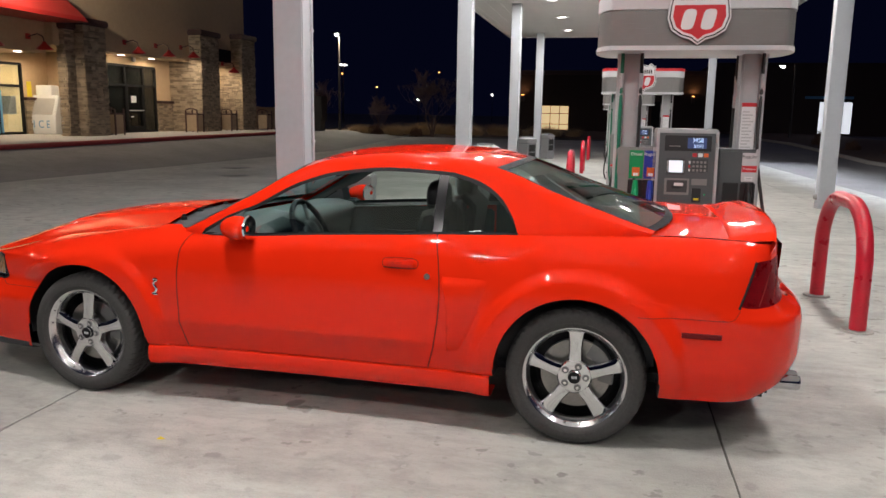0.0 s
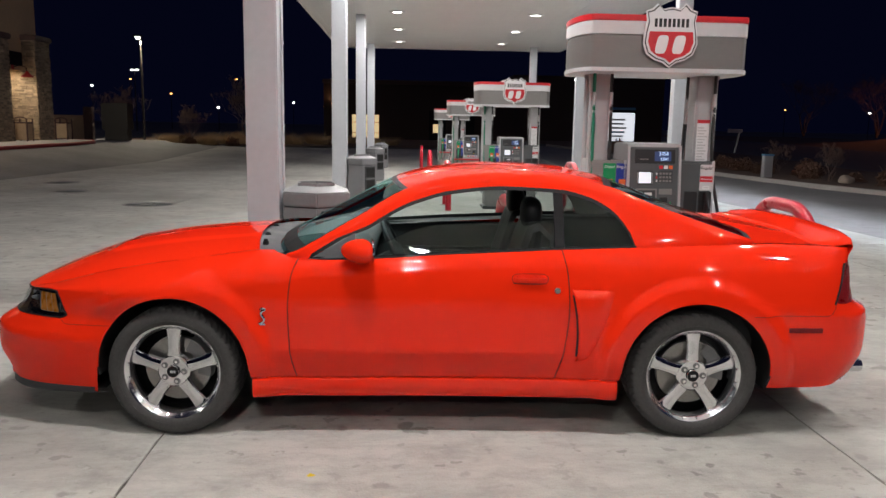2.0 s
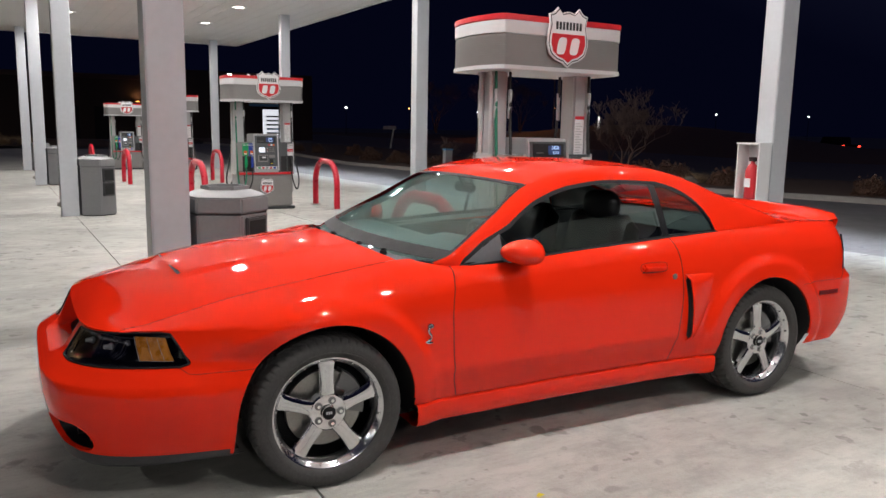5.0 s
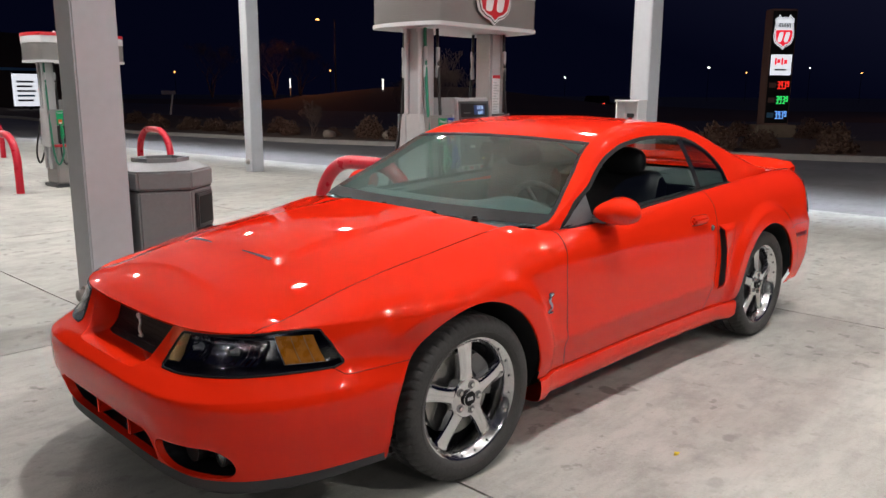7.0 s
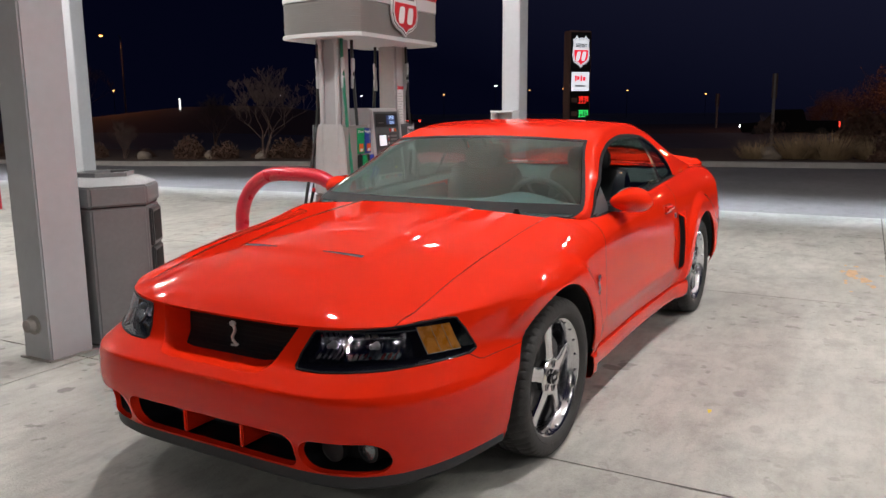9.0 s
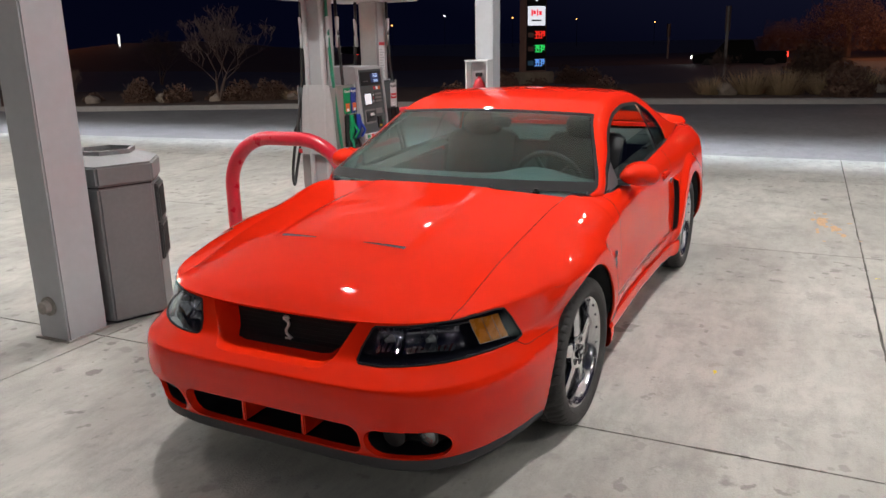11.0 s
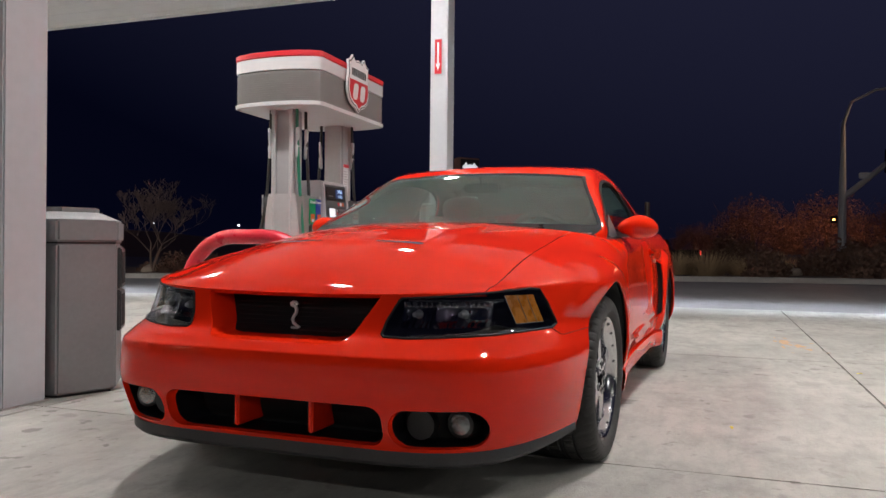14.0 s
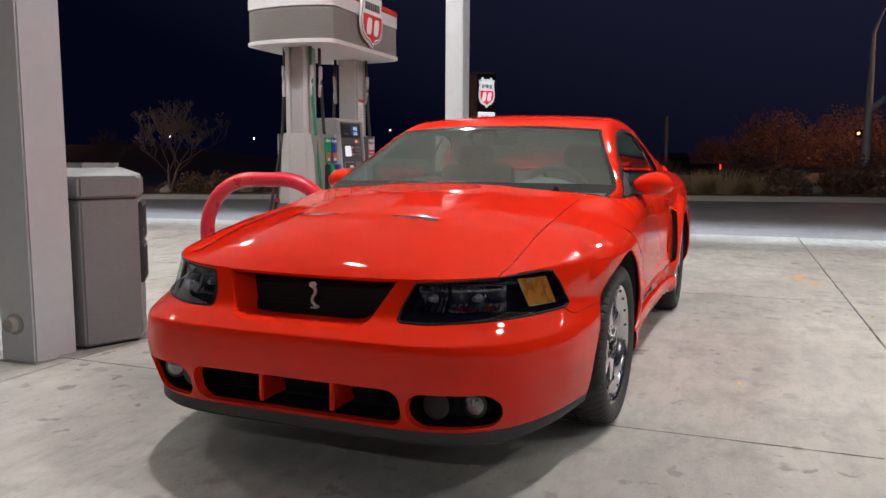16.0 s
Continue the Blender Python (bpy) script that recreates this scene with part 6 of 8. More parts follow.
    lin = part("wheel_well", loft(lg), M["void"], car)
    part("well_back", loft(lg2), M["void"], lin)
    lipp = [(x + (ARCH + 0.001) * math.cos(radians(a)), s * ((front_y if x == AF else side_w)(x + ARCH * math.cos(radians(a)), AZ + ARCH * math.sin(radians(a))) - 0.006), AZ + (ARCH + 0.001) * math.sin(radians(a))) for a in np.linspace(2, 178, 40)]
    part("arch_lip", tube(lipp, 0.006, 6), M["paint"], car)


for ax in (AF, AR):
    for s in (-1, 1):
        wheel(ax, s)

# ---- underbody ----
ub = part("underbody", box(-2.15, -0.46, -0.80, 0.80, 0.215, 0.30, 0.02), M["void"], car)
part("underbody_spine", box(-3.2, 0.75, -0.46, 0.46, 0.19, 0.30, 0.02), M["void"], ub)
part("front_tray", loft([[(x, y * min(1, front_y(x, 0.22) / 0.85) , 0.212) for y in np.linspace(-0.82, 0.82, 9)] for x in np.linspace(-3.5, -2.94, 8)]), M["void"], ub)
part("engine_cover", box(-3.3, -2.2, -0.5, 0.5, 0.3, 0.62, 0.05), M["void"], ub)
part("rear_tray", box(0.36, 0.85, -0.75, 0.75, 0.262, 0.32, 0.02), M["void"], ub)

# ---- cabin interior ----
part("cabin_floor", box(-2.1, 0.4, -0.74, 0.74, 0.305, 0.33), M["carpet"], car)
part("firewall", box(-2.14, -2.1, -0.74, 0.74, 0.31, 0.86), M["void"], car)
for s in (-1, 1):
    dp = part("door_card", box(-2.05, -0.66, min(s * 0.74, s * 0.70), max(s * 0.74, s * 0.70), 0.33, 0.885, 0.015), M["cabin_grey"], car, "dark door trim")
    part("armrest", box(-1.5, -0.85, min(s * 0.70, s * 0.63), max(s * 0.70, s * 0.63), 0.66, 0.72, 0.02), M["leather"], dp)
    part("rear_card", box(-0.64, 0.35, min(s * 0.73, s * 0.66), max(s * 0.73, s * 0.66), 0.33, 0.94, 0.02), M["cabin_grey"], car)
dash_g = []
for y in np.linspace(-0.71, 0.71, 41):
    bump_ = 0.05 * math.exp(-((y + 0.36) / 0.17) ** 2)
    dash_g.append([(-2.10 + 0.25 * y * y, y, 0.885), (-1.92, y, 0.905 + bump_ * 0.5), (-1.76, y, 0.915 + bump_), (-1.66, y, 0.895 + bump_), (-1.63, y, 0.86), (-1.66, y, 0.76), (-1.70, y, 0.60), (-1.85, y, 0.5)])
dashb = part("dashboard", loft(dash_g), M["dash"], car, "dark grey dashboard", 60)
part("instrument_cluster", add_box(bmesh.new(), -1.665, -1.645, -0.50, -0.22, 0.78, 0.89, 0.01), M["lamp_black"], dashb)
for y in (-0.43, -0.29):
    part("gauge", add_lathe(bmesh.new(), [(0.0, 0.0), (0.042, 0.0), (0.046, 0.006), (0.046, 0.012)], 20, "y"), M["white_panel"], dashb).matrix_basis = pose(-1.643, y, 0.835, 0, 0, 90)
wm = pose(-1.50, -0.36, 0.845, 0, 64, 0)
sw = part("steering_wheel", tube([wm @ Vector((0.185 * math.cos(a), 0.185 * math.sin(a), 0)) for a in np.linspace(0, 2 * math.pi, 40, endpoint=False)], 0.016, 10, True), M["leather"], car, "black leather steering wheel")
bm = bmesh.new()
bmesh.ops.create_uvsphere(bm, u_segments=20, v_segments=12, radius=1.0)
for v in bm.verts:
    v.co = wm @ Vector((v.co.x * 0.075, v.co.y * 0.085, v.co.z * 0.03))
part("wheel_boss", bm, M["cabin_grey"], sw)
for a in (20, 160, 230, 310):
    part("wheel_spoke", tube([wm @ Vector((0.06 * math.cos(radians(a)), 0.06 * math.sin(radians(a)), 0)), wm @ Vector((0.18 * math.cos(radians(a)), 0.18 * math.sin(radians(a)), 0))], 0.012, 8), M["cabin_grey"], sw)
part("steering_column", tube([wm @ Vector((0, 0, -0.02)), (-1.70, -0.36, 0.74)], 0.035, 10), M["cabin_grey"], sw)
part("centre_console", box(-1.7, -0.75, -0.11, 0.11, 0.33, 0.60, 0.03), M["cabin_grey"], car)
part("shift_lever", tube([(-1.32, 0.0, 0.58), (-1.30, 0.0, 0.72), (-1.29, 0.0, 0.78)], [0.02, 0.012, 0.024], 10), M["leather"], car)


def cushion(pts_by_row, width, y, bulge=0.03):
    """A padded seat piece: rows of (x, z, thickness direction) swept across."""
    g = []
    for x, z, nx, nz in pts_by_row:
        row = []
        for t in np.linspace(-1, 1, 13):
            e = max(0, 1 - abs(t) ** 4)
            side = 0.035 * (abs(t) ** 3) * (1 if abs(t) < 0.93 else 0.2)
            row.append((x + nx * (bulge * e + side), y + t * width / 2, z + nz * (bulge * e + side)))
        g.append(row)
    return g


def seat(y):
    back = [(-0.93, 0.50, -1, 0), (-0.90, 0.60, -1, 0.1), (-0.86, 0.75, -1, 0.15), (-0.81, 0.92, -1, 0.2), (-0.79, 0.99, -0.7, 0.7), (-0.76, 1.0, 0.3, 1), (-0.71, 0.95, 1, 0.3), (-0.74, 0.75, 1, 0), (-0.80, 0.5, 1, 0)]
    st = part("seat_back", loft(cushion(back, 0.48, y)), M["leather"], car, "black leather front seat", 60)
    base_ = [(-0.85, 0.40, 0, -1), (-1.38, 0.42, -0.3, -0.6), (-1.43, 0.50, -1, 0.2), (-1.38, 0.55, -0.3, 1), (-1.1, 0.53, 0, 1), (-0.88, 0.50, 0, 1), (-0.82, 0.45, 1, 0)]
    part("seat_cushion", loft(cushion(base_, 0.48, y)), M["leather"], st, "", 60)
    hd = bmesh.new()
    bmesh.ops.create_uvsphere(hd, u_segments=24, v_segments=16, radius=1.0)
    for v in hd.verts:
        c = v.co
        v.co = Vector((-0.775 + 0.055 * math.copysign(abs(c.x) ** 0.7, c.x), y + 0.135 * math.copysign(abs(c.y) ** 0.7, c.y), 1.075 + 0.085 * math.copysign(abs(c.z) ** 0.75, c.z)))
    part("head_restraint", hd, M["leather"], st)
    for q in (-0.05, 0.05):
        part("restraint_post", tube([(-0.775, y + q, 0.97), (-0.775, y + q, 1.03)], 0.007, 8), M["chrome"], st)


for y in (-0.36, 0.36):
    seat(y)
for y in (-0.32, 0.32):
    back = [(-0.05, 0.45, -1, 0), (0.02, 0.6, -1, 0.1), (0.10, 0.8, -1, 0.2), (0.14, 0.90, -0.5, 0.8), (0.2, 0.9, 0.3, 1), (0.25, 0.6, 1, 0)]
    rs = part("rear_seat_back", loft(cushion(back, 0.56, y)), M["leather"], car, "black leather rear seat", 60)
    base_ = [(-0.02, 0.38, 0, -1), (-0.45, 0.40, -1, -0.3), (-0.47, 0.47, -0.8, 0.8), (-0.25, 0.49, 0, 1), (-0.02, 0.46, 0, 1)]
    part("rear_cushion", loft(cushion(base_, 0.56, y)), M["leather"], rs, "", 60)
part("parcel_shelf", loft([[(x, y, z) for y in np.linspace(-0.64, 0.64, 9)] for x, z in ((0.2, 0.84), (-0.02, 0.88), (0.0, 0.90), (0.12, 0.925), (0.25, 0.955), (0.365, 0.960))]), M["dash"], car, "grey cloth parcel shelf")
for s in (-1, 1):
    part("window_ledge", loft([[(x, s * (0.66 + (edge_y(x) - 0.016 - 0.66) * t), belt_z(x) - 0.008 - 0.012 * (1 - t)) for t in (0, 0.5, 1)] for x in np.linspace(-1.85, 0.32, 24)]), M["cabin_grey"], car)
rv = part("rear_view_mirror", box(-1.47, -1.445, -0.11, 0.11, 1.135, 1.19, 0.012), M["trim"], car)
part("mirror_stem", tube([(-1.46, 0, 1.17), (-1.50, 0, 1.225)], 0.008, 8), M["trim"], rv)

# ---- convenience store ----
SZ = 0.42
bm = bmesh.new()
g = [[(x, y, z) for x, z in ((-12.5, 0.004), (-14.5, 0.1), (-16.6, 0.30), (-30, 0.31))] for y in (-10, 6.21, 20, 34.63, 41, 46, 60)]
for row in g[-2:]:
    for k in range(4):
        row[k] = (row[k][0], row[k][1], 0.004 if row[k][1] > 50 else row[k][2])
g = [[(x, y, z + fall(0, y) * w) for (x, y, z), w in zip(row, (1, 0.5, 0, 0))] for row in g]
tagged(mesh_ob("lot_slope", loft(g), M["drive"]), "grey sloping lot in front of the store", "pavement", kind="structure")
store = thing("store", "tan stucco convenience store with stacked-stone piers and red awning", "store")
walk_edge = [(-16.6, 12), (-16.6, 36), (-16.9, 39), (-17.8, 41.2), (-19.5, 42.2), (-24, 42.4)]
bm = bmesh.new()
add_prism(bm, walk_edge + [(-34, 42.4), (-34, 12)], 0.1, SZ, 0.01)
part("sidewalk", bm, M["kerb"], store, "pale concrete sidewalk")
part("kerb", tube([(x, y, SZ - 0.05) for x, y in walk_edge], 0.075, 8), M["red_kerb"], store, "red painted kerb")
# walls: recessed front, upper wall, end
part("front_wall", box(-21.4, -21.2, 28.7, 40.9, SZ, 4.4), M["stucco_tan"], store)
part("recessed_wall", box(-23.2, -23.0, 12, 28.7, SZ, 4.4), M["stucco_tan"], store)
part("upper_wall", box(-23, -20.1, 25.3, 40.6, 3.75, 9.5, 0.02), M["stucco_tan"], store)
part("upper_wall_low", box(-23, -20.4, 12, 25.3, 3.45, 5.2, 0.02), M["stucco_tan"], store)
part("tower", box(-24, -21.0, 22.0, 25.4, 5.0, 9.5, 0.02), M["stucco_tan"], store)
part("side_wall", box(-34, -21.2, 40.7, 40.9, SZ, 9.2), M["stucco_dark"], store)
part("side_return", box(-23.0, -21.2, 28.5, 28.7, SZ, 3.8), M["stucco_tan"], store)
part("roof", box(-34, -21, 12, 40.8, 5.2, 5.4), M["brown_trim"], store)
awn = bmesh.new()
add_prism(awn, [(0, 0), (2.6, 0), (2.5, 0.16), (0.2, 2.2)], 0, 14, 0.01, pose(-21.4, 25.6, 4.55, 90, 0, 0))
awning = part("awning", awn, M["red_roof"], store, "sloped red metal awning", 15)
for k in range(20):
    y = 12.3 + k * 0.67
    part("seam_rib", tube([(-18.95, y, 4.72), (-21.2, y, 6.72)], 0.025, 6), M["red_roof"], awning)


def stones(x0, x1, y0, y1, z0, z1, h=0.085, seed=1):
    """A pier faced with courses of uneven ledge stone."""
    rnd = random.Random(seed)
    bm = bmesh.new()
    add_box(bm, x0 + 0.04, x1 - 0.04, y0 + 0.04, y1 - 0.04, z0, z1)
    z = z0
    while z < z1 - 0.03:
        hh = min(h * rnd.uniform(0.6, 1.4), z1 - z)
        for face in range(2):
            a, b = (y0, y1) if face == 0 else (x0, x1)
            c = a
            while c < b - 0.02:
                w = min(rnd.uniform(0.14, 0.42), b - c)
                d = rnd.uniform(0.0, 0.045)
                if face == 0:
                    add_box(bm, x1 - 0.05, x1 + d, c + 0.006, c + w - 0.006, z + 0.005, z + hh - 0.005)
                else:
                    add_box(bm, c + 0.006, c + w - 0.006, y0 - d, y0 + 0.05, z + 0.005, z + hh - 0.005)
                c += w
        z += hh
    return bm


M["ledge"] = material("ledge_stone_courses", (0.30, 0.235, 0.165), 0.85, spread=0.3, scale=3.5, bump=0.5, bump_scale=14)
nt = M["ledge"].node_tree
gi, ri = nt.nodes.new("ShaderNodeNewGeometry"), nt.nodes.new("ShaderNodeMapRange")
ri.inputs["To Min"].default_value, ri.inputs["To Max"].default_value = 0.62, 1.35
vm = nt.nodes.new("ShaderNodeVectorMath")
vm.operation = "SCALE"
src = nt.nodes["Principled BSDF"].inputs["Base Color"].links[0].from_socket
nt.links.new(gi.outputs["Random Per Island"], ri.inputs["Value"])
nt.links.new(src, vm.inputs[0])
nt.links.new(ri.outputs[0], vm.inputs["Scale"])
nt.links.new(vm.outputs[0], nt.nodes["Principled BSDF"].inputs["Base Color"])
for k, (y0, y1, x0, x1, z1) in enumerate(((25.66, 26.2, -20.25, -19.9, 4.35), (26.2, 27.5, -20.6, -19.5, 4.55), (34.75, 36.5, -21.2, -19.5, 5.0), (39.0, 40.6, -21.2, -19.5, 5.2))):
    pier = part("stone_pier", stones(x0, x1, y0, y1, SZ, z1, seed=k), M["ledge"], store, "pier of stacked tan ledge stone")
    pier["kind"] = "stuff"
    part("pier_cap", box(x0 - 0.05, x1 + 0.12, y0 - 0.12, y1 + 0.12, z1, z1 + 0.26, 0.05), M["brown_trim"], store)
for k, (y0, y1, wx) in enumerate(((27.0, 28.5, -1.8), (33.5, 38.8, 0.0))):
    w = part("stone_wainscot", stones(wx - 21.3, wx - 21.1, y0, y1, SZ, 1.75, seed=20 + k), M["ledge"], store, "stacked stone lower wall")
    w["kind"] = "stuff"
    part("wainscot_cap", box(wx - 21.3, wx - 21.0, y0, y1, 1.75, 1.87, 0.02), M["brown_trim"], store)
w = part("stone_panel", stones(-21.3, -20.9, 36.6, 38.0, SZ, 3.7, seed=31), M["ledge"], store)
w["kind"] = "stuff"


def storefront(y0, y1, z1, cols, door=None, lit=False, dx=0.0):
    fr = part("storefront_frame", box(dx - 21.19, dx - 21.1, y0 - 0.05, y0, SZ, z1, 0.01), M["trim"], store, "black aluminium storefront")
    n = len(cols) - 1
    for c in cols:
        part("mullion", box(dx - 21.19, dx - 21.08, c - 0.05, c + 0.05, SZ, z1, 0.01), M["trim"], fr)
    for z in (SZ + 0.05, z1 - 0.85, z1):
        part("rail", box(dx - 21.19, dx - 21.08, y0, y1, z - 0.05, z + 0.05, 0.01), M["trim"], fr)
    for a, b in zip(cols, cols[1:]):
        pane = part("pane", box(dx - 21.15, dx - 21.14, a, b, SZ, z1), M["store_window"], fr)
        pane.visible_shadow = False
    part("dark_inside", box(dx - 21.2, dx - 21.195, y0, y1, SZ, z1), M["store_inside"] if lit else M["void"], fr)
    if door:
        d = part("door_leaf", box(dx - 21.14, dx - 21.06, door[0], door[0] + 0.12, SZ + 0.03, 2.55, 0.01), M["trim"], fr)
        part("door_stile", box(dx - 21.14, dx - 21.06, door[1] - 0.12, door[1], SZ + 0.03, 2.55, 0.01), M["trim"], d)
        part("door_rail", box(dx - 21.14, dx - 21.06, door[0], door[1], SZ + 0.03, SZ + 0.28, 0.01), M["trim"], d)
        part("door_top", box(dx - 21.14, dx - 21.06, door[0], door[1], 2.45, 2.55, 0.01), M["trim"], d)
        part("notice", box(dx - 21.135, dx - 21.13, door[0] + 0.42, door[0] + 0.8, 1.75, 2.05), M["white_panel"], d)
        part("notice", box(dx - 21.135, dx - 21.13, door[0] + 0.35, door[0] + 0.55, 1.1, 1.15), M["white_panel"], d)
        part("push_bar", tube([(dx - 21.03, door[0] + 0.12, 1.4), (dx - 21.03, door[1] - 0.12, 1.4)], 0.02, 8), M["silver"], d)


storefront(29.6, 33.35, 3.35, (29.62, 31.0, 32.35, 33.33), (31.0, 32.3))
storefront(39.2, 40.6, 3.3, (39.22, 39.9, 40.55))
storefront(21.3, 26.9, 3.15, (21.32, 22.8, 24.3, 25.6, 26.88), None, True, -1.8)
part("shelf_goods", box(-22.993, -22.99, 25.7, 26.6, 1.2, 1.9), M["silver"], store)
part("blue_banner", box(-22.9, -22.88, 25.5, 25.75, SZ + 0.05, 2.1), M["ice_blue"], store)
part("wall_notice", box(-23.0, -22.985, 27.25, 27.5, 1.9, 2.5), M["yellow"], store, "small yellow wall notice")
part("wall_lamp", add_lathe(bmesh.new(), [(0.05, 0.25), (0.09, 0.2), (0.1, 0.05), (0.06, 0.0)], 12, at=(-21.1, 31.7, 3.55)), M["silver"], store)
part("dark_louver", box(-20.1, -20.05, 37.0, 38.9, 3.95, 4.6, 0.01), M["trim"], store)

# gooseneck lamps
lamp_g = thing("gooseneck_lamp", "red enamel gooseneck wall lamp on the store front", "wall lamp", pose(-20.1, 29.6, 3.75), "store gooseneck lamps")
part("arm", tube([(0.0, 0, 0.45), (0.4, 0, 0.55), (0.62, 0, 0.45), (0.66, 0, 0.25)], 0.02, 8), M["brown_trim"], lamp_g)
part("shade", add_lathe(bmesh.new(), [(0.06, 0.27), (0.09, 0.2), (0.28, 0.03), (0.3, 0.0), (0.27, 0.0), (0.06, 0.2)], 20, at=(0.66, 0, 0)), M["red_roof"], lamp_g)
part("wall_plate", box(0.0, 0.03, -0.12, 0.12, 0.36, 0.56, 0.01), M["red_roof"], lamp_g)
for y, z, x in ((31.9, 3.8, -20.1), (34.0, 3.9, -20.1), (22.1, 3.45, -20.4), (24.4, 3.5, -20.4), (37.9, 3.4, -20.05)):
    copy_thing(lamp_g, pose(x, y, z))
down = thing("soffit_light", "small round warm downlight under the store soffit", "downlight", pose(-20.7, 30.2, 3.74), "store downlights")
part("lens", add_lathe(bmesh.new(), [(0.0, -0.012), (0.11, -0.012), (0.12, 0.0)], 16), M["lamp_white"], down)
for y in (32.5, 34.9, 38.0):
    copy_thing(down, pose(-20.7, y, 3.74))
for y in (22.6, 24.3):
    copy_thing(down, pose(-20.8, y, 3.44))
area_lamp("store_downlight", -21.9, 26.6, 3.4, 0.25, 60, (1.0, 0.8, 0.55))
for y, w in ((23.4, 30), (30.2, 38), (32.5, 38), (34.9, 30), (38.2, 38)):
    l = area_lamp("store_downlight", -20.55, y, 3.70 if y > 25 else 3.4, 0.25, w, (1.0, 0.8, 0.55))


for y, z, x in ((29.6, 3.7, -19.44), (31.9, 3.75, -19.44), (34.0, 3.85, -19.44), (22.1, 3.4, -19.74), (24.4, 3.45, -19.74), (37.9, 3.35, -19.4)):
    area_lamp("gooseneck_light", x, y, z, 0.3, 34, (1.0, 0.82, 0.62))
wash = area_lamp("awning_sign_light", -19.2, 21.5, 6.9, 0.5, 620, (1.0, 0.9, 0.75))
wash.matrix_basis = look((-18.6, 21.0, 6.2), (-21.2, 22.8, 6.6))

# bins along the store
def store_bin(m):
    ob = thing("litter_bin", "square litter bin with tan stone panels and dark frame", "trash bin", m, "store bins")
    part("panel", box(-0.28, 0.28, -0.28, 0.28, 0.06, 0.82, 0.02), M["bin_tan"], ob)
    for sx in (-1, 1):
        for sy in (-1, 1):
            part("corner_post", box(sx * 0.29 - 0.03, sx * 0.29 + 0.03, sy * 0.29 - 0.03, sy * 0.29 + 0.03, 0, 1.05, 0.01), M["brown_trim"], ob)
    part("rim", box(-0.32, 0.32, -0.32, 0.32, 0.82, 0.88, 0.02), M["brown_trim"], ob)
    bm = bmesh.new()
    add_tube(bm, [(0.3 * math.cos(a), -0.3, 0.98 + 0.12 * math.sin(a)) for a in np.linspace(0, math.pi, 9)], 0.03, 6)
    part("hood_arch", bm, M["brown_trim"], ob)
    return ob


bin_s = store_bin(pose(-19.7, 28.0, SZ))
for x, y in ((-19.4, 33.8), (-19.35, 37.1), (-19.15, 40.95)):
    copy_thing(bin_s, pose(x, y, SZ))

# ice chest
ice = thing("ice_chest", "white ice merchandiser with blue lettering against the store wall", "ice chest", pose(-21.82, 28.15, SZ, 0, 0, -90) @ Matrix.Diagonal((0.9, 0.9, 1.0, 1)))
side_p = [(0, 0), (0.95, 0), (0.95, 0.75), (0.62, 1.55), (0, 1.55)]
part("cabinet", add_prism(bmesh.new(), side_p, -1.35, 0, 0.03, pose(0, -1.35, 0, 90, 0, 0)), M["ice_white"], ice)
part("lid", box(0.05, 0.6, -1.2, -0.4, 1.55, 1.95, 0.03), M["ice_white"], ice)
part("door_panel", add_box(bmesh.new(), -0.02, 0.02, -1.2, -0.15, 0.05, 0.75, 0.01, pose(0.95, 0, 0.72, 0, -22, 0)), M["silver"], ice)
for k, ch in enumerate("ICE"):
    words(ch, 0.42, pose(0.955, -1.1 + 0.36 * k, 0.38, 0, 0, 90), M["ice_blue"], ice, "letter")
    words(ch, 0.42, pose(0.45, 0.004, 1.15 - 0.4 * k, 0, 0, 180), M["ice_blue"], ice, "letter")

# ---- price sign ----
pyl = thing("price_sign", "tall brown roadside pylon sign with lit shield and coloured price digits", "sign", pose(24.6, 12.7, 0.1, 0, 0, -44))
part("cabinet", box(-0.47, 0.47, -0.27, 0.27, 0.35, 4.45, 0.03), M["sign_brown"], pyl)
part("face_plate", box(-0.43, 0.43, -0.285, -0.27, 0.42, 4.38, 0.006), M["black"], pyl, "dark sign face")
part("stone_base", add_box(bmesh.new(), -0.75, 0.75, -0.42, 0.42, -0.1, 0.36, 0.04), M["ledge"], pyl)
shield(pyl, 0.74, 1.22, (0, -0.295, 3.64), None, ("sign_white", "sign_red"))
panel = part("white_panel", box(-0.38, 0.38, -0.30, -0.285, 2.14, 2.86, 0.01), M["sign_white"], pyl, "lit white panel")
for k, (x0, x1, z0, z1) in enumerate(((-0.24, -0.17, 2.50, 2.74), (-0.15, -0.04, 2.56, 2.70), (0.0, 0.07, 2.50, 2.74), (0.10, 0.22, 2.53, 2.68))):
    part("red_mark", box(x0, x1, -0.305, -0.30, z0, z1), M["sign_red"], panel)
part("small_print", box(-0.22, 0.20, -0.304, -0.30, 2.30, 2.36), M["silver"], panel)
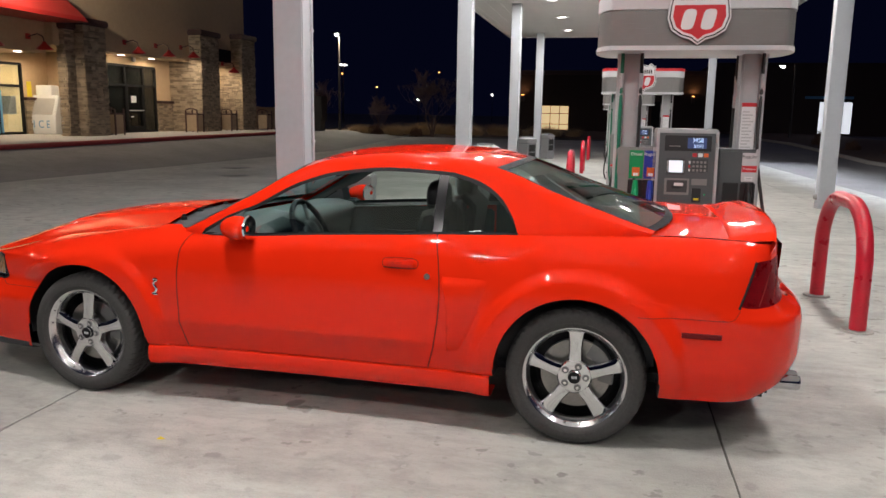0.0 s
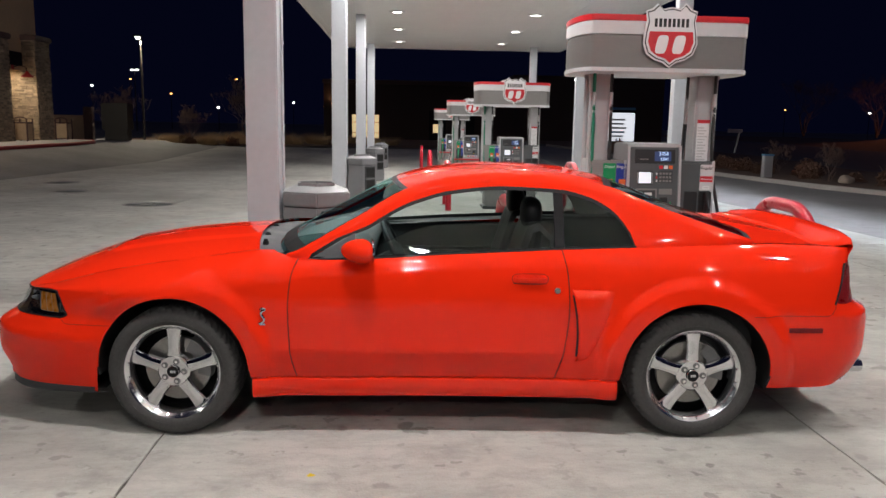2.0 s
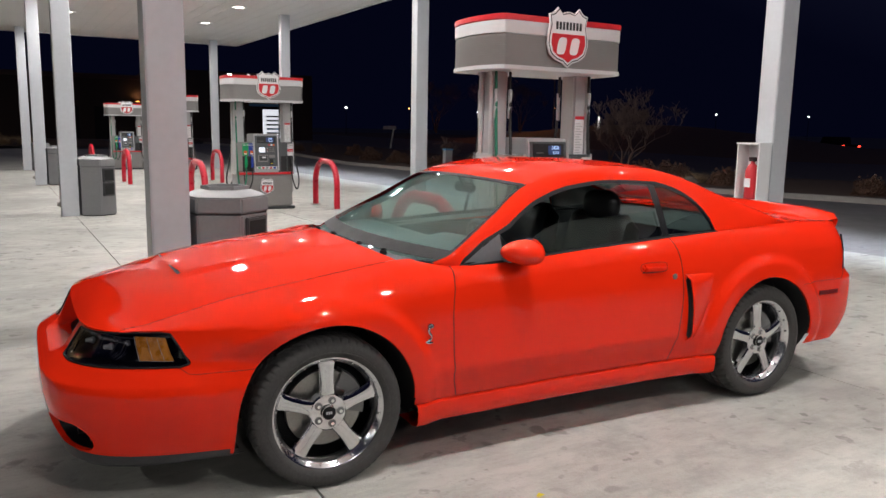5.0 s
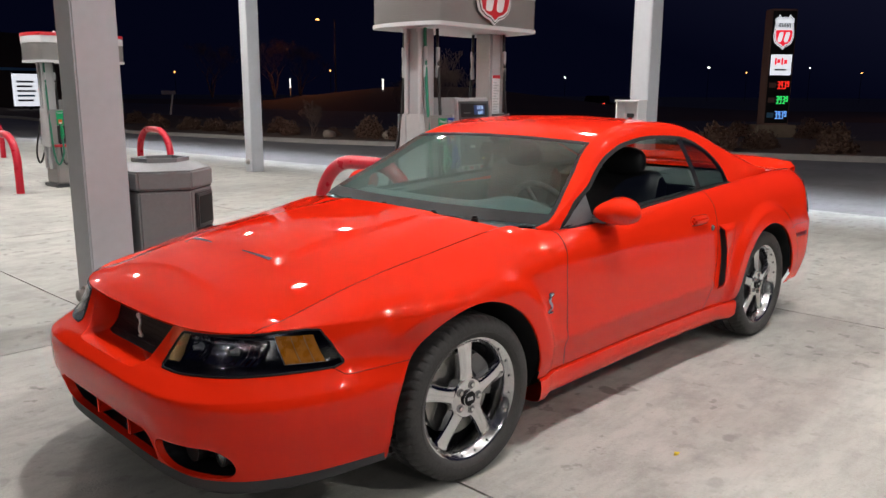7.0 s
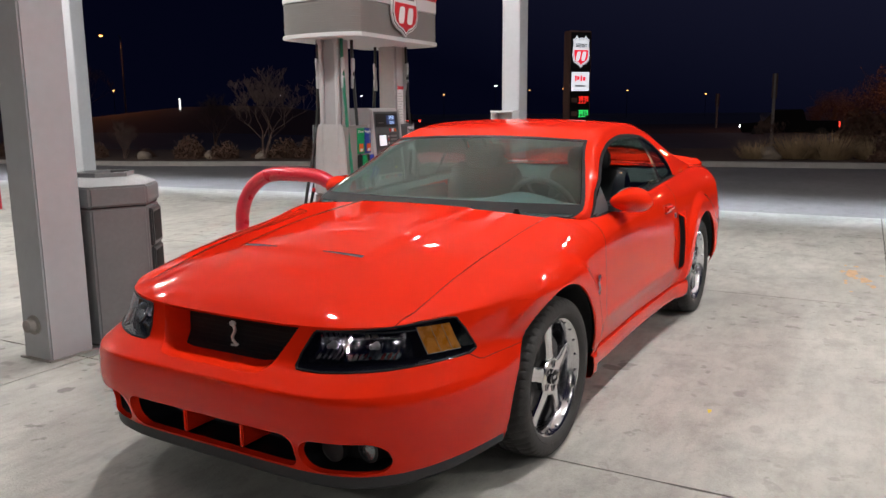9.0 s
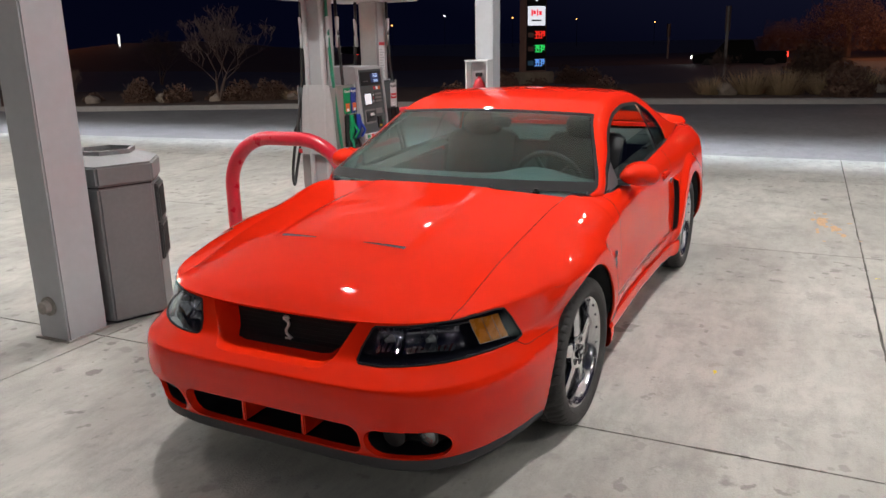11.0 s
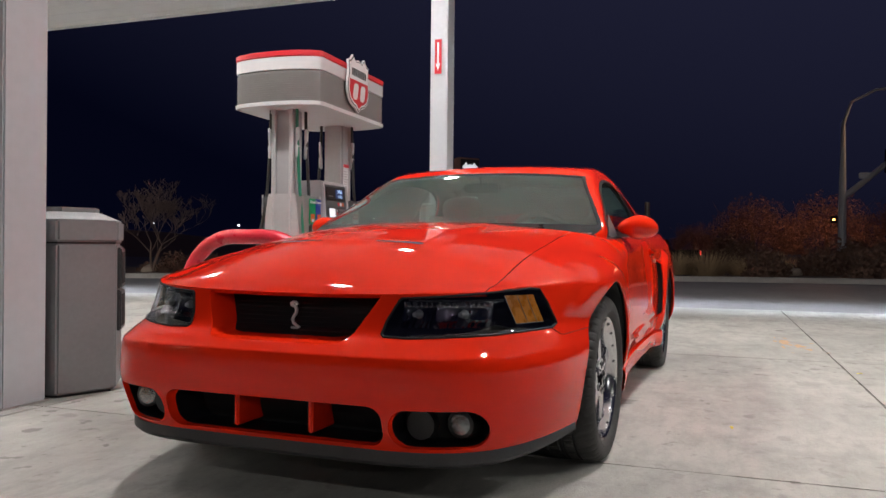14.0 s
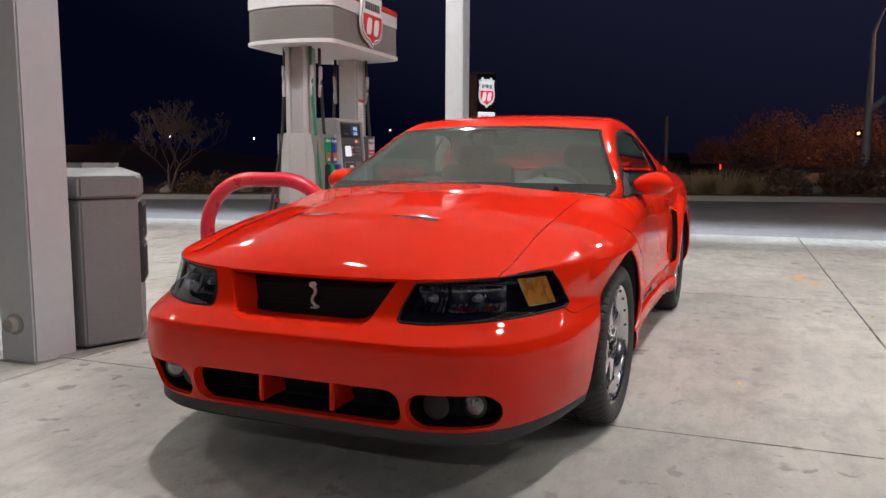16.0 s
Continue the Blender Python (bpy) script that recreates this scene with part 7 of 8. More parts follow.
for z, key in ((1.55, "digit_red"), (1.02, "digit_green"), (0.48, "digit_blue")):
    row = part("price_panel", box(-0.41, 0.41, -0.295, -0.285, z, z + 0.45, 0.01), M["black"], pyl)
    part("grade_plate", box(-0.37, -0.12, -0.302, -0.295, z + 0.14, z + 0.32), M["ice_blue" if key == "digit_blue" else "sign_brown"], row)
    bm = bmesh.new()
    for k in range(4):
        x = -0.07 + k * 0.115
        h = 0.26 if k < 3 else 0.18
        add_box(bm, x, x + 0.085, -0.302, -0.295, z + 0.36 - h, z + 0.385 - h)
        add_box(bm, x, x + 0.085, -0.302, -0.295, z + 0.36 - h / 2, z + 0.38 - h / 2)
        add_box(bm, x, x + 0.085, -0.302, -0.295, z + 0.345, z + 0.37)
        add_box(bm, x + 0.06, x + 0.085, -0.3025, -0.2955, z + 0.36 - h, z + 0.37)
        if k % 2:
            add_box(bm, x, x + 0.025, -0.3025, -0.2955, z + 0.36 - h / 2, z + 0.37)
    part("digit_bar", bm, M[key], row)

# ---- far lights, poles and buildings ----


def light_pole(x, y, z, mat, arm=(0.6, 0), z0=0.0, name_label="thin grey street lamp, lit", heads=1):
    ob = thing("street_lamp", name_label, "street lamp", pose(x, y, z0))
    part("pole", tube([(arm[0], arm[1], 0), (arm[0], arm[1], z - z0 - 0.2), (arm[0] * 0.9, arm[1] * 0.9, z - z0)], [0.09, 0.06, 0.05], 8), M["pole_dark"], ob)
    for k in range(heads):
        sgn = 1 if k == 0 else -1
        h = part("lamp_head", add_box(bmesh.new(), -0.3 * sgn - 0.3, -0.3 * sgn + 0.3, -0.16, 0.16, z - z0 - 0.02, z - z0 + 0.1, 0.03), M["trim"], ob)
        part("lamp_lens", add_lathe(bmesh.new(), [(0.0, -0.16), (0.12, -0.13), (0.18, -0.03), (0.17, 0.0)], 12, at=(-0.3 * sgn, 0, z - z0 - 0.02)), mat, h)
    return ob


light_pole(-18.9, 53.1, 6.9, M["lamp_white"], (-0.15, 0))
light_pole(-35.0, 99.2, 7.6, M["lamp_white"], (0.0, 0), 0, "tall street lamp with two lit heads", 2)
light_pole(48.0, 70.0, 9.2, M["lamp_amber"], (1.2, -1.0), 1.5, "street lamp with amber light on the mound")
light_pole(12.4, 62.0, 5.3, M["lamp_white"])
# unseen lot lamps, added to fill the car's bumper and flank with light
for x, y, watt in ((-15.0, 3.0, 340), (-22.0, -11.0, 800), (-6.0, -12.5, 330)):
    light_pole(x, y, 7.5, M["lamp_white"], (-0.6, 0), 0.0, "tall unseen parking lot lamp added as fill light, lit")
    area_lamp("lot_light", x - 0.3, y, 7.3, 0.35, watt, (1.0, 0.97, 0.93))
rnd = random.Random(5)
for a, r, z, k in ((-22, 120, 6, 1), (-19.5, 140, 8, 0), (-17, 130, 5.5, 0), (-14, 110, 3.2, 1), (-12.5, 150, 9, 0), (-10.5, 120, 6.5, 0), (-8.6, 150, 5, 1), (-6.5, 130, 4, 0), (2, 140, 5, 1), (10, 150, 5, 1), (17, 150, 5.0, 1), (21, 130, 4.5, 1), (26, 170, 5.5, 0), (31, 160, 4.8, 1), (36.5, 150, 5.6, 0), (48, 170, 5.2, 1), (54, 190, 5.4, 1), (60, 180, 5.5, 0), (64, 200, 8.0, 1), (66.5, 200, 6.8, 0), (69, 210, 7.4, 0), (70.5, 210, 8.0, 1), (73.5, 190, 6.3, 0), (79, 200, 5.4, 0)):
    mat = M["lamp_amber"] if k == 0 else M["lamp_white"]
    ob = thing("distant_lamp", "small distant town light on a dark pole", "street lamp", pose(r * math.sin(radians(a)), r * math.cos(radians(a)), 0), "distant lights")
    part("pole", tube([(0, 0, -0.5), (0, 0, z)], 0.05, 5), M["trim"], ob)
    part("lens", add_lathe(bmesh.new(), [(0.0, z - 0.14), (0.2, z), (0.0, z + 0.14)], 8), mat, ob)

bld = thing("brick_building", "dark brown flat-roofed brick building with one lit window", "building", pose(0, 75, 0))
part("wall", box(-9.3, 9.0, 0, 12, -0.5, 5.2, 0.05), M["far_wall"], bld)
part("tall_wall", box(9.0, 24.0, 1.0, 12, -0.5, 6.4, 0.05), M["far_wall"], bld)
part("parapet", box(-9.4, 9.1, -0.1, 0.15, 5.2, 5.6, 0.03), M["brown_trim"], bld)
win = part("window", box(-6.6, -4.0, -0.06, 0.0, 0.1, 2.3, 0.02), M["store_inside"], bld, "lit window with dark bars")
for k in range(4):
    part("bar", box(-6.6 + k * 0.867 - 0.03, -6.6 + k * 0.867 + 0.03, -0.1, -0.06, 0.1, 2.3), M["trim"], win)
for z in (0.6, 1.6):
    part("bar", box(-6.6, -4.0, -0.1, -0.06, z - 0.03, z + 0.03), M["trim"], win)
for x in (0.8, 3.6):
    part("doorway", box(x, x + 1.6, -0.05, 0.0, -0.3, 2.8, 0.02), M["void"], bld)
part("small_window", box(1.2, 2.0, -0.07, -0.05, 0.7, 1.5), M["store_inside"], bld)
for x in (-8.4, 7.2):
    sc = part("wall_sconce", box(x - 0.15, x + 0.15, -0.25, 0.0, 2.7, 3.3, 0.04), M["brown_trim"], bld)
    part("sconce_glow", box(x - 0.12, x + 0.12, -0.22, -0.03, 3.3, 3.34), M["lamp_amber"], sc)
    l = area_lamp("sconce_light", x, 74.7, 3.5, 0.2, 8, (1.0, 0.5, 0.2))
    l.matrix_basis = pose(x, 74.7, 3.5, 180, 0, 0)

menu = thing("lit_board", "white lit board with printed panels on a post", "sign", pose(17.0, 65.9, 0))
bd = part("screen", box(-1.15, 1.15, -0.12, 0.12, 0.35, 2.75, 0.03), M["sign_white"], menu)
part("frame", box(-1.25, 1.25, -0.1, 0.14, 2.75, 2.95, 0.02), M["trim"], menu)
for k in range(5):
    part("print_bar", box(-0.9, 0.2 + 0.12 * (k % 3), -0.13, -0.12, 0.7 + k * 0.35, 0.85 + k * 0.35), M["ice_blue"] if k == 1 else M["silver"], bd)
part("post", box(-0.1, 0.1, -0.05, 0.05, -0.3, 0.4), M["trim"], menu)
part("green_strip", box(-2.3, 1.2, -0.1, 0.0, 3.0, 3.2), M["ice_blue"], menu)

sol = thing("tilted_sign", "tilted pale roadside panel on a slim post", "sign", pose(20.6, 51.0, 0))
part("post", tube([(0, 0, -0.4), (0.3, 0, 1.3)], 0.07, 8), M["silver"], sol)
part("panel", add_box(bmesh.new(), -0.5, 0.5, -0.04, 0.04, 1.3, 1.55, 0.01), M["silver"], sol)
for x, y, z, r in ((27.2, 5.65, 2.75, 0.11), (57.0, 12.6, 2.7, 0.16)):
    p = thing("marker_post", "plain brown square roadside marker post", "post", pose(x, y, 0))
    part("shaft", tube([(0, 0, -0.6), (0, 0, z)], r * 0.5, 6), M["kerb"], p)
    part("plate", box(-0.03, 0.03, -r * 0.9, r * 0.9, z - 0.95, z, 0.01), M["bark"], p)
for x, y, h in ((47.5, 75.0, 3.0), (45.5, 57.3, 2.8)):
    p = thing("lit_marker", "slim lit white bollard post on the mound", "post", pose(x, y, 0.9))
    part("shaft", tube([(0, 0, -0.6), (0, 0, h - 1.9)], 0.09, 8), M["kerb"], p)
    part("light_tube", tube([(0, 0, h - 1.9), (0, 0, h - 0.9)], 0.075, 8), M["marker_glow"], p)

sig = thing("traffic_signal", "grey traffic signal mast with long curved arm", "traffic signal", pose(30, -2.0, -0.3))
part("pole", tube([(0, 0, 0), (0, 0, 3.2), (0, 0, 6.4), (0, -0.3, 7.3), (0, -1.2, 7.75), (0, -3.5, 7.95)], [0.17, 0.15, 0.08, 0.06, 0.055, 0.05], 10), M["steel_grey"], sig)
part("arm", tube([(0, 0, 3.3), (0, -0.7, 3.9), (0, -1.6, 4.7), (0, -3.2, 5.4), (0, -7, 5.8)], [0.13, 0.12, 0.11, 0.1, 0.08], 10), M["steel_grey"], sig)
lum = part("luminaire", box(-0.14, 0.14, -3.95, -3.35, 7.86, 8.0, 0.04), M["silver"], sig)
part("lens", box(-0.11, 0.11, -3.85, -3.45, 7.83, 7.86, 0.01), M["lamp_amber"], lum)
hd = part("signal_head", box(-0.15, 0.15, -1.95, -1.55, 4.3, 5.3, 0.03), M["trim"], sig)
part("camera_box", box(-0.1, 0.1, -1.0, -0.6, 4.1, 4.35, 0.03), M["silver"], sig)
pb = part("push_lamp", box(-0.12, 0.12, 0.2, 0.45, 2.25, 2.55, 0.02), M["trim"], sig)
part("lens", add_lathe(bmesh.new(), [(0, -0.02), (0.055, 0.0), (0.0, 0.01)], 10, "y"), M["lamp_amber"], pb).matrix_basis = pose(-0.13, 0.33, 2.4, 0, 0, -90)

ub_ = thing("utility_cabinet", "tall black utility enclosure behind the kerb", "cabinet", pose(-18.0, 45.4, 0.0))
part("body", box(-0.62, 0.62, -0.4, 0.4, 0, 2.3, 0.03), M["black"], ub_)
part("hood", box(-0.72, 0.72, -0.5, 0.5, 0.9, 2.4, 0.03), M["black"], ub_)
bg = [[(x, y + 0.18 * abs(x + 12), 0.06 + 0.12 * noise.noise((x * 0.4, y * 0.4, 2)) + 0.05 * (y > 47.2)) for y in np.linspace(47, 66, 16)] for x in np.linspace(-22, 3, 30)]
tagged(mesh_ob("planting_bed", loft(bg), M["soil"], 80), "brown soil bed with dry plants behind the lot", "ground", kind="structure")
fence = thing("fence", "tan masonry screen wall beyond the store", "wall", pose(-24, 47, 0))
part("panel", box(-3.5, 3.5, -0.1, 0.1, 0, 1.7, 0.02), M["stucco_tan"], fence)
part("end_pier", box(3.5, 4.0, -0.2, 0.2, 0, 2.2, 0.02), M["bark"], fence)

# passing vehicles at rest far off in the street
for x, y, c in ((45, 6.5, 0), (62, 44, 1)):
    v = thing("parked_truck", "dark pickup truck far off at the roadside, lamps lit", "truck", pose(x, y, -0.35, 0, 0, 95 if c == 0 else 60))
    part("body", add_prism(bmesh.new(), [(-2.6, 0.4), (2.6, 0.4), (2.7, 0.9), (1.4, 1.05), (0.8, 1.75), (-0.7, 1.75), (-0.9, 1.1), (-2.6, 1.1)], -0.9, 0.9, 0.05, pose(0, 0, 0, 90)), M["trim"], v)
    for sx in (-1.7, 1.7):
        for sy in (-0.85, 0.85):
            part("wheel", add_lathe(bmesh.new(), [(0.0, -0.12), (0.34, -0.1), (0.36, 0.0), (0.34, 0.1), (0.0, 0.12)], 16, "y", at=(sx, sy, 0.36)), M["tyre"], v)
    for sy in (-0.7, 0.7):
        part("tail_light", box(-2.66, -2.6, sy - 0.1, sy + 0.1, 0.75, 1.05), M["car_light_red"], v)
        part("head_light", box(2.66, 2.72, sy - 0.14, sy + 0.14, 0.7, 0.85), M["lamp_white"], v)


box0 = thing("utility_box", "small pale utility box behind the kerb", "utility box", pose(11.4, 26.8, 0.05))
part("body", box(-0.16, 0.16, -0.12, 0.12, 0, 0.8, 0.02), M["silver"], box0)
part("cap", box(-0.18, 0.18, -0.14, 0.14, 0.8, 0.86, 0.01), M["ice_blue"], box0)

# ---- planting ----
def bare_tree(m, height, seed, label="leafless small street tree with fine grey twigs", spread=0.55, depth=5):
    rnd = random.Random(seed)
    ob = thing("tree", label, "tree", m)
    limbs, twigs = bmesh.new(), bmesh.new()

    def grow(p, d, length, r, level):
        pts, rs = [p], [r]
        q = p
        for k in range(3):
            d = (d + Vector((rnd.uniform(-1, 1), rnd.uniform(-1, 1), rnd.uniform(-0.3, 0.6))) * 0.13).normalized()
            q = q + d * length / 3
            pts.append(q)
            rs.append(max(0.004, r * (1 - 0.16 * (k + 1))))
        add_tube(limbs if level < 2 else twigs, pts, rs, 6 if level < 2 else 4)
        if level >= depth:
            return
        for k in range(rnd.choice((2, 3, 3))):
            side = Vector((rnd.uniform(-1, 1), rnd.uniform(-1, 1), rnd.uniform(0.1, 0.8))).normalized()
            grow(pts[rnd.choice((2, 3, 3))], (d * (1 - spread) + side * spread + Vector((0, 0, 0.15))).normalized(), length * rnd.uniform(0.6, 0.8), rs[-1] * 0.68, level + 1)

    for k in range(3):
        a = k * 2.1 + rnd.random()
        grow(Vector((0, 0, 0)), Vector((0.22 * math.cos(a), 0.22 * math.sin(a), 1)).normalized(), height * 0.34, height * 0.014, 0)
    part("trunk", limbs, M["bark"], ob)
    part("crown", twigs, M["bark"], ob)
    return ob


tree_a = bare_tree(pose(13.5, 19.2, 0.1) @ Matrix.Diagonal((1.3, 1.3, 1.0, 1)), 2.6, 3, spread=0.62, depth=6)
tree_b = bare_tree(pose(46.0, 76.0, 0.9), 7.0, 8, "broad leafless street tree with dense brown twigs", 0.68, 6)
for x, y, s, rz in ((54, 82, 1.0, 100), (39.5, 78.0, 0.9, 190)):
    copy_thing(tree_b, pose(x, y, 0.9, 0, 0, rz) @ Matrix.Diagonal((s * 1.15, s * 1.15, s, 1)))
for x, y, s, rz in ((12.3, 24.3, 0.5, 80), (13.6, 30.4, 0.5, 160), (26.2, 34.0, 1.0, 20), (-19.2, 48.6, 1.25, 30), (-10.9, 47.4, 1.45, 200), (-15.4, 50.5, 0.9, 100), (21.5, 5.3, 0.45, 0)):
    copy_thing(tree_a, pose(x, y, -0.05, 0, 0, rz) @ Matrix.Diagonal((s, s, s, 1)))


def clump(name, label, category, n, w, h, mat, seed, lean=0.5, blade=0.02, group=""):
    """A tuft of many small blades or leaves with an uneven outline."""
    rnd = random.Random(seed)
    ob = thing(name, label, category, None, group)
    bm = bmesh.new()
    for k in range(n):
        a, r = rnd.uniform(0, 2 * math.pi), math.sqrt(rnd.random())
        if lean > 0.3:
            b0 = Vector((r * w * 0.3 * math.cos(a), r * w * 0.3 * math.sin(a), 0))
            hh = h * rnd.uniform(0.5, 1.0)
            tip = b0 + Vector((math.cos(a) * w * 0.5 * r, math.sin(a) * w * 0.5 * r, hh))
            tip += Vector((rnd.uniform(-0.1, 0.1), rnd.uniform(-0.1, 0.1), 0))
            s = Vector((-math.sin(a), math.cos(a), 0)) * blade
            bm.faces.new([bm.verts.new(p) for p in (b0 - s, b0 + s, tip)])
        else:
            ph = math.acos(rnd.uniform(0, 1))
            rr = rnd.uniform(0.55, 1.0) * (0.85 + 0.3 * noise.noise((a * 1.3, ph * 2, seed)))
            c = Vector((rr * w * 0.5 * math.sin(ph) * math.cos(a), rr * w * 0.5 * math.sin(ph) * math.sin(a), 0.05 + rr * h * math.cos(ph)))
            u, v = Vector((rnd.gauss(0, 1), rnd.gauss(0, 1), rnd.gauss(0, 1))).normalized(), Vector((rnd.gauss(0, 1), rnd.gauss(0, 1), rnd.gauss(0, 1))).normalized()
            bm.faces.new([bm.verts.new(c + q) for q in (u * blade * 2, v * blade * 1.2, -u * blade * 2, -v * blade * 1.2)])
    o = part("foliage", bm, mat, ob)
    o["kind"] = "stuff"
    if lean <= 0.3:
        st = bmesh.new()
        for k in range(7):
            a = k * 0.9
            add_tube(st, [(0, 0, -0.05), (0.25 * w * math.cos(a), 0.25 * w * math.sin(a), h * 0.5), (0.38 * w * math.cos(a + 0.2), 0.38 * w * math.sin(a + 0.2), h * 0.8)], [0.02, 0.012, 0.006], 5)
        part("stem", st, M["bark"], ob)
    return ob


grass0 = clump("grass_tuft", "tall dry tan ornamental grass tuft", "grass", 420, 1.3, 0.75, M["grass"], 1, 0.6, 0.012, "dry grass tufts")
grass0.matrix_basis = pose(16.9, 4.0, 0.1)
for x, y, s in ((17.1, 3.2, 1.1), (17.3, 2.2, 0.9), (16.7, 5.0, 0.8), (-13.5, 48, 1.2), (-11, 49.5, 1.1), (-9, 50.5, 1.2), (-6.5, 51, 1.0), (-4.2, 52, 1.1), (-12.2, 51, 1.3), (-7.7, 53, 1.2), (-5, 54, 1.0), (18.6, 1.2, 1.0), (14.3, 17.0, 0.6), (-15.6, 48.2, 1.0), (-14.4, 49.4, 0.9), (-13.0, 50.2, 1.1), (-11.6, 48.0, 0.7), (-9.9, 48.6, 0.8), (-8.4, 49.2, 0.8), (-6.9, 49.6, 0.9), (-5.6, 50.4, 0.8), (-3.6, 50.6, 0.9), (-2.4, 51.6, 0.9), (-10.6, 51.6, 1.2), (-16.6, 49.8, 1.0)):
    copy_thing(grass0, pose(x, y, 0.05, 0, 0, x * 77) @ Matrix.Diagonal((s, s, s, 1)))
shrub0 = clump("shrub", "round dry brownish desert shrub", "shrub", 1500, 1.3, 0.75, M["shrub"], 2, 0.1, 0.03, "round shrubs")
shrub0.matrix_basis = pose(14.6, 10.3, 0.08)
for x, y, s in ((16.4, 1.7, 1.1), (16.6, -0.9, 1.2), (17.1, -2.3, 1.25), (13.9, 18.7, 1.0), (14.4, 17.7, 0.9), (14.3, 15.8, 0.85), (14.6, 11.7, 0.8), (15.8, 9.7, 0.8), (15.2, 7.6, 0.9), (18.5, 1.6, 1.25), (19.4, -0.8, 1.6), (20.0, -1.9, 1.5), (18.0, 0.3, 1.2), (-15, 48.5, 1.0), (-10, 51, 1.1), (-12, 47.6, 0.8), (-6, 50, 0.9), (23.8, 13.6, 0.8), (23.4, 10.9, 1.0), (22.4, 9.8, 0.9), (13.2, 20.6, 0.9), (21, -4.5, 1.6), (26, 2.4, 1.9)):
    copy_thing(shrub0, pose(x, y, 0.0, 0, 0, x * 51 + y * 13) @ Matrix.Diagonal((s, s, s, 1)))
rs = random.Random(31)
for k in range(20):
    y = 8.0 + k * 2.0 + rs.uniform(-0.4, 0.4)
    s = rs.uniform(0.55, 1.05)
    copy_thing(shrub0, pose(strip_x(y) + rs.uniform(0.9, 3.2), y, 0.02, 0, 0, rs.uniform(0, 360)) @ Matrix.Diagonal((s, s, s * rs.uniform(0.8, 1.25), 1)))
big0 = clump("tree", "broad dense brown dormant street tree", "tree", 11000, 8.0, 4.6, M["shrub"], 3, 0.1, 0.036)
big0.matrix_basis = pose(54, 0.4, 0.5)
part("trunk", tube([(0, 0, -0.5), (0.1, 0, 1.2), (0, 0.2, 2.4)], [0.22, 0.18, 0.12], 8), M["bark"], big0)
for x, y, s in ((55, -4.6, 1.08), (60, -11, 1.2), (52, 4.4, 0.55), (72, -20, 1.4)):
    copy_thing(big0, pose(x, y, 0.4, 0, 0, x * 33) @ Matrix.Diagonal((s, s, s, 1)))
rock0 = bmesh.new()
bmesh.ops.create_icosphere(rock0, subdivisions=3, radius=0.35)
for v in rock0.verts:
    v.co *= 0.8 + 0.5 * noise.noise(v.co * 2.5)
    v.co.z *= 0.7
boulder = tagged(mesh_ob("boulder", rock0, M["rock"], 60), "pale rounded landscape boulder in the planting strip", "boulder", "boulders")
boulder.location = (16.6, 4.6, 0.22)
for x, y, s in ((13.6, 19.4, 0.8), (14.0, 16.8, 0.7), (13.2, 21.2, 0.9), (17.8, 0.9, 0.7), (12.4, 23.5, 0.8)):
    o = boulder.copy()
    scene.collection.objects.link(o)
    o.location, o.scale, o.rotation_euler = (x, y, 0.2), (s, s, s), (0, 0, x * 9)

# light from the amber street lamp on the mound, signal luminaire and white lamp
l = area_lamp("street_light_amber", 47.5, 70.0, 9.0, 0.4, 260, (1.0, 0.36, 0.12))
# amber fill with no post or lens, added to warm the dormant trees
l = area_lamp("street_light_amber", 48.0, -4.0, 8.5, 0.5, 700, (1.0, 0.44, 0.24))
l = area_lamp("street_light_amber", 30.0, -5.4, 7.55, 0.4, 240, (1.0, 0.58, 0.32))
l = area_lamp("street_light_white", -18.9, 53.1, 6.6, 0.4, 800, (1.0, 0.88, 0.68))
# strip light on the outer face of the canopy fascia
data = bpy.data.lights.new("fascia_strip_light", "AREA")
data.shape, data.size, data.size_y, data.energy, data.color = "RECTANGLE", 0.05, CY1 - CY0, 560.0, (0.80, 0.87, 1.0)
data.spread = radians(48)
strip = new("fascia_strip_light", data)
strip.matrix_basis = pose(CX1 + 0.11, (CY0 + CY1) / 2, CANOPY_Z + 0.05, 0, -13, 0)
data = bpy.data.lights.new("fascia_face_light", "AREA")
data.shape, data.size, data.size_y, data.energy, data.color = "RECTANGLE", 0.5, CY1 - CY0, 240.0, (1.0, 0.95, 0.9)
face_light = new("fascia_face_light", data)
face_light.matrix_basis = pose(CX1 + 0.17, (CY0 + CY1) / 2, CANOPY_Z + 0.5, 0, -90, 0)
part("fascia_light_cover", box(CX1 + 0.061, CX1 + 0.16, CY0, CY1, CANOPY_Z + 0.06, CANOPY_Z + 0.16, 0.01), M["white_panel"], canopy)

# ---- forecourt details ----
man = thing("manhole_cover", "dark round steel cover set in the pavement", "manhole cover", pose(-6.5, 14.9, 0.0), "pavement covers")
part("lid", add_lathe(bmesh.new(), [(0.0, 0.006), (0.42, 0.006), (0.43, 0.0)], 32), M["dark_panel"], man)
part("ring", add_lathe(bmesh.new(), [(0.43, 0.0), (0.435, 0.008), (0.50, 0.006), (0.51, 0.0)], 32), M["kerb"], man)
for x, y, s in ((-10.6, 20.6, 0.9), (-9.2, 17.8, 0.8)):
    copy_thing(man, pose(x, y, 0.0) @ Matrix.Diagonal((s, s, 1, 1)))
lf = bmesh.new()
vs = [lf.verts.new(p) for p in ((-0.028, 0, 0.004), (-0.005, 0.012, 0.02), (0.03, 0.006, 0.006), (0.022, -0.012, 0.012), (-0.01, -0.014, 0.006))]
lf.faces.new(vs)
bmesh.ops.solidify(lf, geom=lf.faces[:], thickness=0.002)
